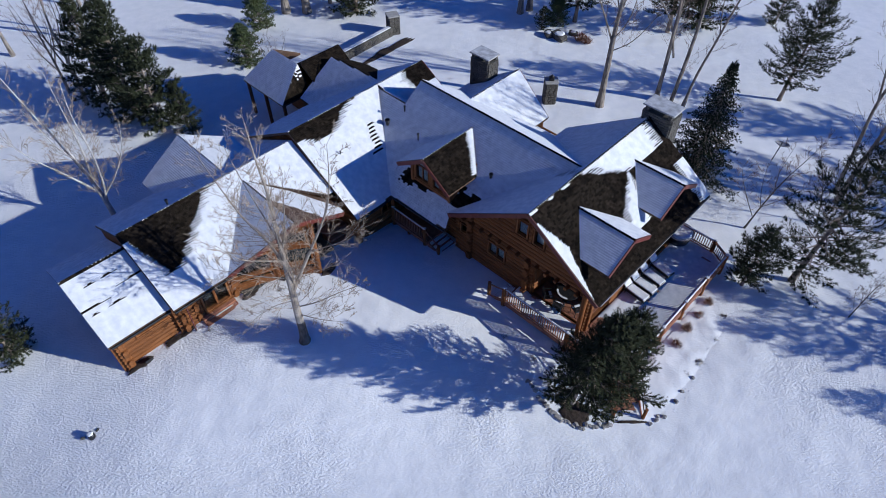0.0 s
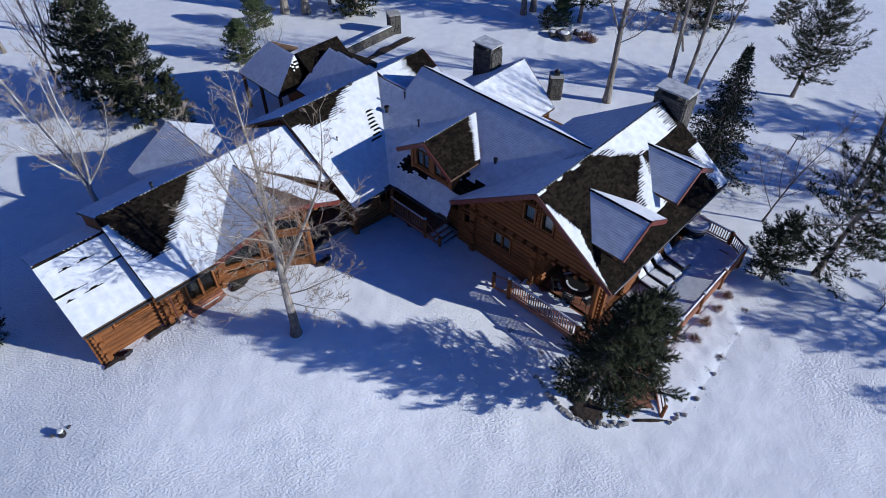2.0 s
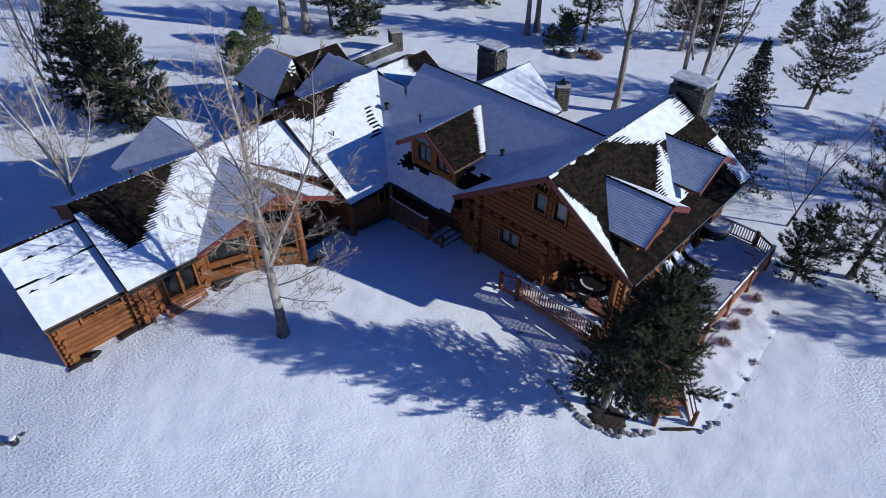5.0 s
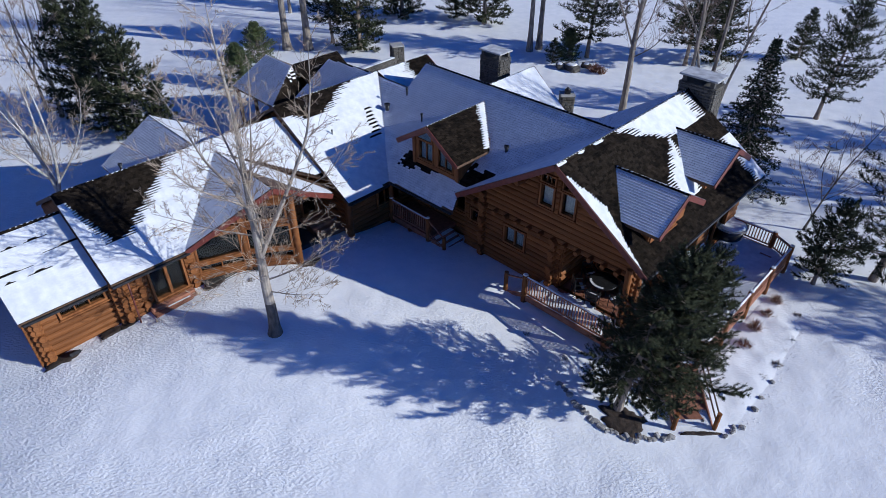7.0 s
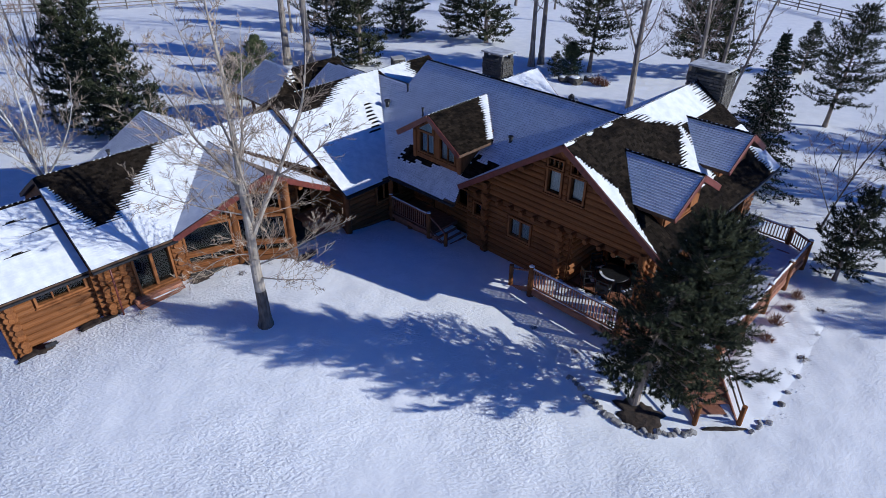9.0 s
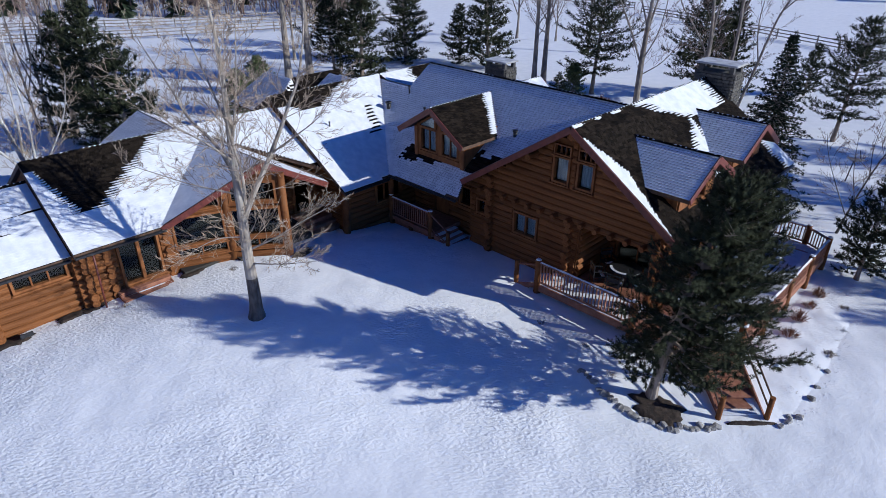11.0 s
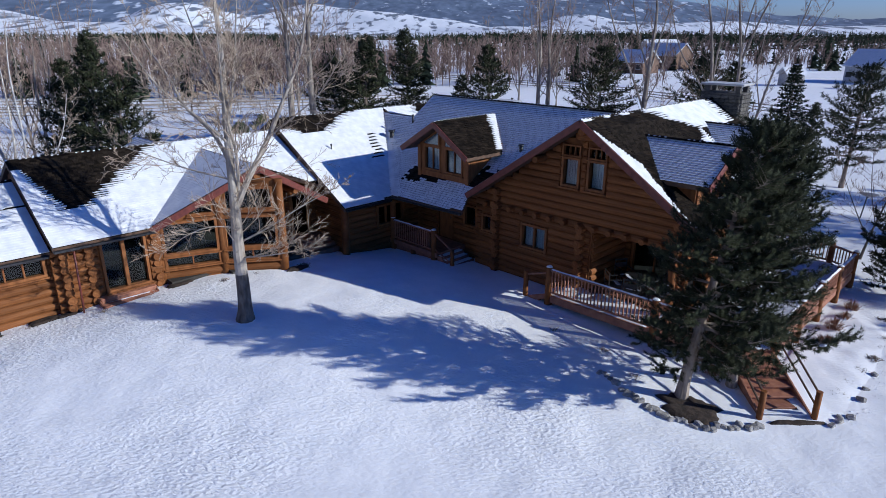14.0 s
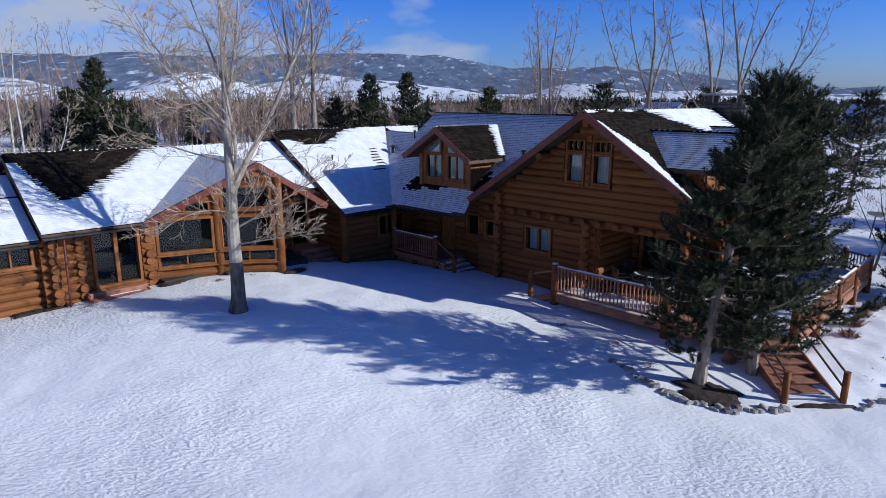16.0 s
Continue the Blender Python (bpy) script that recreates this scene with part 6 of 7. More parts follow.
b_many = plant("bare_tree", limb_tree(52, [
    ([(-0.5, 0.1, -0.1), (-0.62, 0, 4.0), (-0.8, 0, 7.9), (-1.37, 0, 11.1), (-1.96, 0.1, 13.4), (-2.4, 0.2, 16.2)], 0.155, 0.015),
    ([(-0.45, 0.1, 2.0), (-0.55, 0, 5.0), (-0.6, 0, 7.9), (-0.3, 0.1, 11.1), (-0.6, 0.2, 13.4), (-0.7, 0.2, 16.4)], 0.096, 0.014),
    ([(0.45, -0.5, -0.1), (0.75, -0.3, 4.0), (0.94, 0, 8.0), (0.5, 0.1, 11.1), (0.1, 0.2, 13.4), (-0.1, 0.3, 16.4)], 0.16, 0.014),
    ([(0.94, 0, 8.0), (1.73, 0.1, 10.4), (2.65, 0.2, 12.7), (3.4, 0.3, 14.4), (3.9, 0.3, 16.4)], 0.080, 0.012),
    ([(-0.2, -0.1, 3.6), (-0.9, 0, 5.9), (-2.0, 0, 7.6), (-2.95, 0, 8.9), (-3.9, -0.1, 11.6), (-4.5, -0.1, 13.8)], 0.080, 0.012),
    ([(0.9, 0, 8.6), (0.9, -0.4, 10.6), (1.2, -0.7, 13.0), (1.3, -0.8, 15.4)], 0.056, 0.012)], 2.2, 2.2, 0.0075, 3, 4, lift=0.2, start=0.3), (M_BARK, (M_BARK, M_TWIG)), stand(17.0, 40.9), "leafless grey tree with several leaning stems", "yard trees")
plant("bare_tree", limb_tree(57, [
    ([(-0.85, -1.6, -0.1), (-0.3, -1.0, 2.4), (0.55, -0.4, 4.8), (1.45, 0, 7.9), (2.41, 0, 10.0), (3.06, 0.1, 12.3), (3.4, 0.1, 15.0)], 0.120, 0.012),
    ([(1.7, 0, 8.4), (2.9, -0.2, 9.8), (3.8, -0.3, 11.6), (4.3, -0.3, 13.4)], 0.048, 0.010),
    ([(0.7, -0.3, 5.2), (0.6, 0.6, 7.4), (0.9, 1.0, 9.8), (1.1, 1.2, 12.0)], 0.048, 0.010)], 2.4, 2.0, 0.0075, 3, 5, lift=0.2), (M_BARK, (M_BARK, M_TWIG)), stand(19.0, 41.3), "leafless grey tree leaning far over", "yard trees")
b_slim = plant("bare_tree", limb_tree(53, [
    ([(0, 0, -0.1), (0.1, 0.05, 3.0), (0.0, 0.1, 6.0), (0.3, 0.2, 9.0), (0.3, 0.2, 11.5)], 0.14, 0.012),
    ([(0.05, 0, 2.4), (-0.8, 0.3, 4.6), (-1.2, 0.5, 7.0), (-1.3, 0.6, 9.4)], 0.07, 0.010),
    ([(0.08, 0, 3.2), (0.9, -0.3, 5.2), (1.4, -0.4, 7.4), (1.5, -0.5, 9.6)], 0.07, 0.010),
    ([(0.02, 0, 4.4), (0.2, 0.9, 6.4), (0.1, 1.3, 8.8)], 0.05, 0.010),
    ([(0.02, 0, 4.0), (-0.2, -0.9, 6.0), (-0.2, -1.2, 8.6)], 0.05, 0.010)], 1.5, 2.3, 0.010, 3, 4, lift=0.2), (M_BARK, (M_BARK, M_TWIG)), stand(-27.2, 40.2), "slim leafless grey tree by the pines", "yard trees")
b_bush = plant("bare_tree", limb_tree(54, [
    ([(0, 0, -0.1), (0.5, 0.1, 2.0), (1.1, 0.2, 3.8), (1.9, 0.3, 5.4), (2.5, 0.4, 6.8)], 0.055, 0.007),
    ([(0.2, 0, 1.0), (-0.7, 0.1, 2.6), (-1.4, 0.2, 4.0), (-1.7, 0.3, 5.0)], 0.026, 0.006),
    ([(0.4, 0, 1.7), (-0.1, 0.1, 3.4), (-0.4, 0.1, 5.2)], 0.024, 0.006),
    ([(0.45, 0, 1.9), (1.6, -0.2, 2.9), (2.7, -0.3, 4.2)], 0.022, 0.006),
    ([(0.8, 0.1, 2.8), (0.7, 0.4, 4.4), (0.9, 0.5, 6.0)], 0.022, 0.006)], 4.6, 1.5, 0.006, 3, 5, lift=0.14), (M_DARKBARK, (M_DARKBARK, M_TWIG)), stand(18.7, 27.0), "small leaning leafless tree with fine twigs", "yard trees")
# leafless trees by the drive
for x, y, r, s, src in ((33.0, 27.6, 10, 1.15, b_many), (-12.5, 54.6, 40, 1.3, b_one), (-14.4, 54.6, 160, 1.25, b_one), (7.1, 54.6, 70, 0.95, b_one),
                        (8.0, 55.2, 220, 1.0, b_one), (22.0, 20.0, 20, 0.55, b_bush), (25.4, 29.8, 100, 0.86, b_many)):
    again(src, x, y, r, s, "leafless grey-barked tree standing in the snow", "yard trees")
# leafless trees round the garden
for x, y, r, s, src in ((23.4, 27.4, 130, 0.75, b_bush), (-29.0, 41.5, 90, 0.8, b_slim), (-30.5, 50.0, 60, 0.8, b_many), (-36.0, 47.0, 140, 1.1, b_slim), (-34.0, 56.0, 20, 1.0, b_slim),
                        (-38.5, 60.0, 200, 1.1, b_slim), (-12.4, 40.6, 15, 0.34, b_many)):
    again(src, x, y, r, s, "leafless grey tree in the snowy garden", "yard trees")
# leafless trees farther off
for x, y, r, s, src in ((15.0, 71.0, 20, 1.05, b_slim), (12.5, 78.0, 45, 0.8, b_slim),
                        (4.0, 75.0, 100, 1.0, b_slim), (8.0, 80.0, 10, 1.1, b_slim), (-40.5, 106.5, 30, 0.8, b_slim), (-44.5, 107.5, 200, 0.75, b_slim), (-37.0, 110.0, 300, 0.8, b_slim), (-11.0, 62.0, 130, 1.0, b_slim), (-16.5, 66.0, 250, 1.1, b_slim)):
    again(src, x, y, r, s, "slender leafless tree beyond the yard", "yard trees")
# round junipers
jun = plant("juniper_shrub", conifer(61, 3.2, 1.75, 0.0, 0.20, 11, 10, 0.16, 0.022, (0, 0), "pine", 0.05, step=0.2), (M_PINEBARK, M_SHRUB), stand(-16.1, 45.9), "round olive-green juniper shrub in snow", "junipers", "shrub", ("stem", "foliage"))
again(jun, -16.2, 51.9, 60, 0.95)
again(jun, 10.2, 52.6, 120, 0.8)
again(p_c, 8.7, 51.5, 20, 0.3, "low dark pine shrub")

# ---- beds, stones, small things on the lawn ----
edge_path = [(4.2, 16.1), (4.75, 15.1), (5.55, 14.05), (6.5, 13.72), (7.8, 13.75), (9.5, 13.72), (10.8, 14.4), (12.45, 16.1), (14.4, 18.25), (15.1, 19.3)]
edging = thing("stone_edging", pose(0, 0, 0), "row of rounded field stones edging a snowy bed", "edging")
rnd = random.Random(4)
for (x0, y0), (x1, y1) in zip(edge_path[:-1], edge_path[1:]):
    L = math.hypot(x1 - x0, y1 - y0)
    k = int(L / 0.16)
    for i in range(k):
        t = (i + rnd.uniform(-0.15, 0.15)) / k
        x, y = x0 + (x1 - x0) * t, y0 + (y1 - y0) * t + rnd.uniform(-0.10, 0.10)
        if 8.05 < x < 9.85 and y < 14.2 or x > 12.6 or rnd.random() < (0.07 if x < 10.7 else 0.8):
            continue
        ob = new("stone", COBBLES[rnd.randrange(4)])
        ob.parent = edging
        ob.matrix_basis = Matrix.LocRotScale((x, y, ground_z(x, y) + rnd.uniform(-0.02, 0.03)), Euler((rnd.uniform(-0.4, 0.4), rnd.uniform(-0.4, 0.4), rnd.uniform(0, 3))), (rnd.uniform(0.07, 0.13), rnd.uniform(0.06, 0.10), rnd.uniform(0.06, 0.09)))


def patch(name, cx, cy, rx, ry, mat, label, h=0.035, seed=0, rot=0.0):
    """A low, ragged patch that follows the ground."""
    so_ = Soup()
    n, rings = 30, 5
    so_.v.append(Vector((cx, cy, ground_z(cx, cy) + h + 0.02)))
    for k in range(1, rings + 1):
        for i in range(n):
            a = 2 * math.pi * i / n
            e = 1 + 0.5 * noise.noise(Vector((math.cos(a) * 2.2, math.sin(a) * 2.2, seed))) + 0.25 * noise.noise(Vector((math.cos(a) * 6, math.sin(a) * 6, seed)))
            px, py = rx * e * k / rings * math.cos(a), ry * e * k / rings * math.sin(a)
            x, y = cx + px * math.cos(rot) - py * math.sin(rot), cy + px * math.sin(rot) + py * math.cos(rot)
            so_.v.append(Vector((x, y, ground_z(x, y) + (h + 0.02 if k < rings else -0.03) + 0.02 * noise.noise(Vector((x * 4, y * 4, seed))))))
    for i in range(n):
        so_.f.append((0, 1 + i, 1 + (i + 1) % n))
        for k in range(rings - 1):
            so_.f.append((1 + k * n + i, 1 + (k + 1) * n + i, 1 + (k + 1) * n + (i + 1) % n, 1 + k * n + (i + 1) % n))
    so_.mi = [0] * len(so_.f)
    ob = shade_smooth(part(name, so_.out(), mat))
    return tagged(ob, label, "ground patch", kind="structure")


patch("soil_1", 6.35, 14.45, 0.85, 0.62, M_SOIL, "bare dark soil under the pine", 0.05, 1, -0.5)
patch("soil_2", -15.2, 16.75, 0.7, 0.28, M_SOIL, "bare dark soil along the log wall", 0.06, 2, 0.6)
patch("soil_3", 9.0, 13.95, 0.8, 0.07, M_SOIL, "bare dark soil at the foot of the stair", 0.05, 3)
for i, (v, u) in enumerate(((-10.95, -14.4), (-10.9, -13.7), (-10.5, -10.0), (-8.75, -6.0))):
    p = W(v, u)
    patch("soil_%d" % (4 + i), p.x, p.y, 0.5, 0.22, M_SOIL, "strip of bare soil by the wall", 0.05, 5 + i, 0.8)


def brush(seed, r, h, n=70):
    rnd = random.Random(seed)
    so_ = Soup()
    for _ in range(n):
        a, q = rnd.uniform(0, 6.28), rnd.uniform(0.1, 1)
        b = Vector((math.cos(a) * r * 0.3 * q, math.sin(a) * r * 0.3 * q, 0))
        t = Vector((math.cos(a) * r * q, math.sin(a) * r * q, h * rnd.uniform(0.6, 1.1) * (1.2 - 0.6 * q)))
        m = (b + t) / 2 + Vector((0, 0, h * 0.15))
        so_.tube([b, m, t], [0.012, 0.008, 0.003], 3)
        for _k in range(3):
            d = Vector((rnd.uniform(-1, 1), rnd.uniform(-1, 1), rnd.uniform(0, 1))).normalized() * r * 0.25
            so_.tube([m, m + d], [0.006, 0.002], 3)
    return so_


bed = Soup()
rows_ = []
for i in range(41):
    t = i / 40
    k = min(3, int(t * 4))
    f = t * 4 - k
    ex, ey = [edge_path[5 + k][q] + (edge_path[6 + k][q] - edge_path[5 + k][q]) * f for q in (0, 1)]
    a_ = W(7.15, -0.2 + 8.2 * t)
    row = []
    for j in range(13):
        q = j / 12
        x, y = a_.x + (ex - a_.x) * q, a_.y + (ey - a_.y) * q
        h = 0.055 + 0.05 * noise.noise(Vector((x, y, 2))) + 0.03 * noise.noise(Vector((x * 3, y * 3, 5))) + 0.012 * math.exp(-((q - 0.9) / 0.08) ** 2) * (1 + noise.noise(Vector((x * 2, y * 2, 6))))
        h = h * smooth(1 - q, 0.0, 0.3) * smooth(1 - t, 0.0, 0.2) - (0.03 if j in (0, 12) or i in (0, 40) else 0.004)
        row.append(Vector((x, y, ground_z(x, y) + h)))
    rows_.append(row)
for i in range(40):
    for j in range(12):
        bed.add([rows_[i][j], rows_[i + 1][j], rows_[i + 1][j + 1], rows_[i][j + 1]], [(0, 1, 2, 3)])
bedo = shade_smooth(part("snow_bed", bed.out(), M_SNOW))
bm = bmesh.new()
bm.from_mesh(bedo.data)
bmesh.ops.remove_doubles(bm, verts=bm.verts[:], dist=0.002)
bmesh.ops.recalc_face_normals(bm, faces=bm.faces[:])
bm.to_mesh(bedo.data)
bm.free()
tagged(bedo, "smooth drifted snow over the planted bed", "snow", kind="structure")
br = thing("dry_shrub", stand(13.0, 19.2, 0, 1, -0.03), "low russet dormant shrub in the snow", "shrub", "dry shrubs")
part("branching", brush(1, 0.5, 0.5).out(), M_RUST, br)
for x, y, s in ((12.2, 18.2, 0.9), (13.9, 20.1, 0.8), (14.7, 21.0, 0.9), (7.6, 16.2, 0.8)):
    again(br, x, y, x * 50, s)
tw = thing("dry_shrub", stand(13.1, 17.2, 0, 1, -0.03), "low grey twiggy tuft poking through snow", "shrub", "dry tufts")
part("branching", brush(2, 0.36, 0.13, 44).out(), M_TUFT, tw)
for x, y, s in ((12.3, 16.6, 1.0), (11.5, 15.9, 0.9), (14.3, 18.6, 1.0), (13.8, 18.0, 0.8), (15.3, 20.1, 1.0), (10.9, 15.4, 1.1), (3.2, 18.6, 0.9), (4.6, 17.3, 0.9), (3.0, 19.3, 0.6), (6.0, 16.9, 0.8), (-8.9, 21.3, 0.9), (-7.9, 22.0, 0.7), (-6.3, 23.0, 1.2), (-12.1, 18.7, 0.9), (-14.0, 17.7, 0.9), (5.2, 15.9, 0.9)):
    again(tw, x, y, x * 70, s)


def trail(label, points, seed):
    """A line of footprints: each a rim of kicked-up snow round a shallow print."""
    rnd = random.Random(seed)
    so_ = Soup()
    path = curve_through([(x, y, 0) for x, y in points], 12)
    run, left = 0.0, 1
    for a, b in zip(path[:-1], path[1:]):
        run += (b - a).length
        if run < 0.34:
            continue
        run, left = 0.0, -left
        d = (b - a).normalized()
        c = b + Vector((-d.y, d.x, 0)) * 0.09 * left
        for k in range(7):
            t = 2 * math.pi * k / 7 + rnd.uniform(-0.3, 0.3)
            p = c + d * 0.15 * math.cos(t) + Vector((-d.y, d.x, 0)) * 0.08 * math.sin(t)
            w, g = rnd.uniform(0.007, 0.017), ground_z(p.x, p.y)
            p.z = g + 0.008
            so_.add([p + Vector(e) * w for e in ((1, 0.3, 0), (0.1, 1, 0), (-1, 0.1, 0), (0, -1, 0), (0.1, 0, 0.9), (0, 0, -1))], [(0, 1, 4), (1, 2, 4), (2, 3, 4), (3, 0, 4), (1, 0, 5), (2, 1, 5), (3, 2, 5), (0, 3, 5)])
    tagged(part("footprints", so_.out(), M_SNOW), label, "footprints", kind="stuff")


trail("line of footprints along the log wing", [(-16.2, 16.2), (-14.6, 16.9), (-13.2, 17.7), (-11.6, 18.5), (-10.2, 19.6), (-8.9, 20.2), (-7.2, 20.9)], 3)
trail("line of footprints crossing the front lawn to the porch", [(4.6, 16.6), (3.6, 17.8), (2.2, 19.6), (0.6, 21.4), (-1.4, 23.0)], 4)
trail("line of footprints round the planted bed", [(10.2, 13.9), (11.6, 14.9), (13.0, 16.6), (14.6, 18.6), (16.2, 20.6)], 5)
stump = thing("yard_hydrant", stand(-16.5, 13.2, 0, 1, 0), "small snow-capped stone well head in a trodden hollow", "well head")
part("body", rod((0, 0, -0.1), (0, 0, 0.30), 0.17, 0.15, 14), M_METAL, stump)
part("cap", rod((0, 0, 0.304), (0, 0, 0.34), 0.15, 0.08, 14), M_SNOWROOF, stump, "snow cap")
for i in range(2):
    a = 1.2 + 2.2 * i
    ob = new("stone", STONES[i % 4])
    ob.parent = stump
    ob.matrix_basis = Matrix.LocRotScale((0.4 * math.cos(a), 0.35 * math.sin(a), 0.04), Euler((0, 0, a)), (0.09, 0.06, 0.05))
dish = thing("satellite_dish", stand(22.7, 33.5), "round satellite dish on a pole in the snow", "dish")
part("pole", rod((0, 0, -0.2), (0.25, 0.1, 1.5), 0.035), M_METAL, dish)
bm = bmesh.new()
bmesh.ops.create_uvsphere(bm, u_segments=20, v_segments=14, radius=0.8)
bmesh.ops.delete(bm, geom=[v for v in bm.verts if v.co.z > -0.55], context="VERTS")
bmesh.ops.solidify(bm, geom=bm.faces[:], thickness=0.02)
bmesh.ops.transform(bm, matrix=Matrix.Translation((0.3, 0.1, 2.1)) @ pose(0, 0, 0, -14, 10, 0), verts=bm.verts[:])
part("reflector", bm, M_CONC, dish)
part("feed_arm", beam((0.3, -0.3, 1.55), (0.35, 0.0, 1.95), 0.03, 0.03), M_METAL, dish)

# stone pillars, garden wall
pil = thing("stone_pillar", stand(8.1, 40.5, 0, 1, 0), "square field-stone pillar with a capped top", "pillar")
chimney(-0.42, -0.42, 0.42, 0.42, -0.1, 1.75, 8, False, pil, 0.22)
part("cap_slab", box(-0.5, -0.5, 1.75, 0.5, 0.5, 1.84, 0.02), M_CONC, pil)
part("lantern", fuse(box(-0.18, -0.18, 1.84, 0.18, 0.18, 2.1, 0.02), rod((0, 0, 2.1), (0, 0, 2.28), 0.24, 0.05, 4)), M_METAL, pil)
gp = thing("stone_pillar", stand(-4.35, 50.9, 20, 1, 0), "field-stone gate pillar at the end of a low wall", "pillar")
chimney(-0.45, -0.45, 0.45, 0.45, -0.1, 1.6, 9, False, gp, 0.25)
part("cap_slab", box(-0.52, -0.52, 1.6, 0.52, 0.52, 1.7, 0.02), M_CONC, gp)
gw = thing("garden_wall", stand(-6.4, 48.4, 0, 1, 0), "low snow-capped field-stone garden wall", "wall")
gw.rotation_mode = "XYZ"
a = math.degrees(math.atan2(50.4 - 46.3, -4.6 + 8.2))
gw.matrix_basis = pose(-6.4, 48.35, 0, 0, 0, a)
chimney(-2.75, -0.22, 2.75, 0.22, -0.2, 0.75, 10, False, gw, 0.26)
part("wall_snow", box(-2.7, -0.2, 0.76, 2.7, 0.2, 0.84, 0.04), M_SNOWROOF, gw, "snow along the top")
patch("soil_8", -4.6, 47.9, 3.0, 0.45, M_SOIL, "bare brown strip beside the wall", 0.05, 21, math.radians(a))
for x, y, s in ((10.1, 50.0, 0.75), (9.2, 50.4, 0.5), (11.4, 50.6, 0.4)):
    bo = thing("boulder", stand(x, y, x * 30, 1, 0.05), "grey boulder half under snow", "rock", "boulders")
    ob = new("stone", STONES[int(x) % 4])
    ob.parent = bo
    ob.matrix_basis = Matrix.LocRotScale((0, 0, 0.1), Euler((0.2, 0.1, 0)), (s, s * 0.6, s * 0.45))
    part("snow_cap", rod((0, 0, 0.1 + s * 0.42), (0, 0, 0.14 + s * 0.46), s * 0.62, s * 0.4, 12), M_SNOWROOF, bo)
again(br, 11.9, 49.6, 0, 1.7)
again(br, 12.4, 49.2, 40, 1.4)

# ---- fences ----
_pm = bpy.data.meshes.new("fence_post")
_b = box(-0.06, -0.06, -0.3, 0.06, 0.06, 1.25, 0.01)
_b.to_mesh(_pm)
_b.free()
_pm.materials.append(M_BARK)


def fence(pts, label, gap=2.6, rails=3):
    f = thing("rail_fence", pose(0, 0, 0), label, "fence", "rail fences")
    for (x0, y0), (x1, y1) in zip(pts[:-1], pts[1:]):
        L = math.hypot(x1 - x0, y1 - y0)
        k = max(1, int(L / gap))
        for i in range(k + 1):
            x, y = x0 + (x1 - x0) * i / k, y0 + (y1 - y0) * i / k
            ob = new("post", _pm)
            ob.parent = f
            ob.location = (x, y, ground_z(x, y))
        for r in range(rails):
            h = 0.35 + 0.38 * r
            part("rail", beam((x0, y0, ground_z(x0, y0) + h), (x1, y1, ground_z(x1, y1) + h), 0.05, 0.11), M_BARK, f)


fence([(29.4, 102.3), (38.0, 85.6), (46.2, 68.0), (54.0, 51.0)], "weathered three-rail fence across the snowy field")
fence([(29.4, 106.5), (4.3, 131.0), (-6.0, 144.0)], "weathered three-rail fence along the far field")
fence([(-60.0, 70.5), (-47.0, 74.0), (-38.5, 77.0), (-18.0, 86.0), (-4.0, 95.0)], "weathered three-rail fence along the lane")
fence([(-62.0, 79.5), (-40.0, 86.0), (-19.0, 95.0)], "weathered three-rail fence along the lane")

# ---- far buildings ----


def far_house(x, y, rz, w, d, h, rise, mat, label, windows=3, name="farmhouse", roofmat=None):
    t = thing(name, stand(x, y, rz, 1, 0), label, "house")
    part("wall", box(-w / 2, -d / 2, -0.3, w / 2, d / 2, h), mat, t)
    bm = bmesh.new()
    vs = [bm.verts.new(p) for p in ((-w / 2, -d / 2, h), (w / 2, -d / 2, h), (w / 2, d / 2, h), (-w / 2, d / 2, h), (-w / 2, 0, h + rise), (w / 2, 0, h + rise))]
    for f in ((0, 1, 5, 4), (2, 3, 4, 5), (0, 4, 3), (1, 2, 5), (3, 2, 1, 0)):
        bm.faces.new([vs[i] for i in f])
    part("gable", bm, mat, t)
    for s in (-1, 1):
        a = Vector((0, s * (d / 2 + 0.5), h - 0.5 * rise / (d / 2)))
        b = Vector((0, 0, h + rise))
        bm = bmesh.new()
        q = [(-w / 2 - 0.4, a.y, a.z), (w / 2 + 0.4, a.y, a.z), (w / 2 + 0.4, 0, b.z), (-w / 2 - 0.4, 0, b.z)]
        lo = [bm.verts.new(p) for p in q]
        hi = [bm.verts.new((p[0], p[1], p[2] + 0.2)) for p in q]
        bm.faces.new(lo)
        bm.faces.new(hi[::-1])
        for i in range(4):
            bm.faces.new((lo[i], lo[(i + 1) % 4], hi[(i + 1) % 4], hi[i]))
        bmesh.ops.recalc_face_normals(bm, faces=bm.faces[:])
        part("roof", bm, roofmat or M_SNOWROOF, t, "snowy roof")
    for i in range(windows):
        xx = -w / 2 + w * (i + 0.5) / windows
        win = part("window", box(xx - 0.7, -d / 2 - 0.06, 1.0, xx + 0.7, -d / 2 - 0.02, 2.3), M_PAINT, t)
        part("pane", box(xx - 0.6, -d / 2 - 0.08, 1.1, xx + 0.6, -d / 2 - 0.064, 2.2), M_METAL, win)
    return t


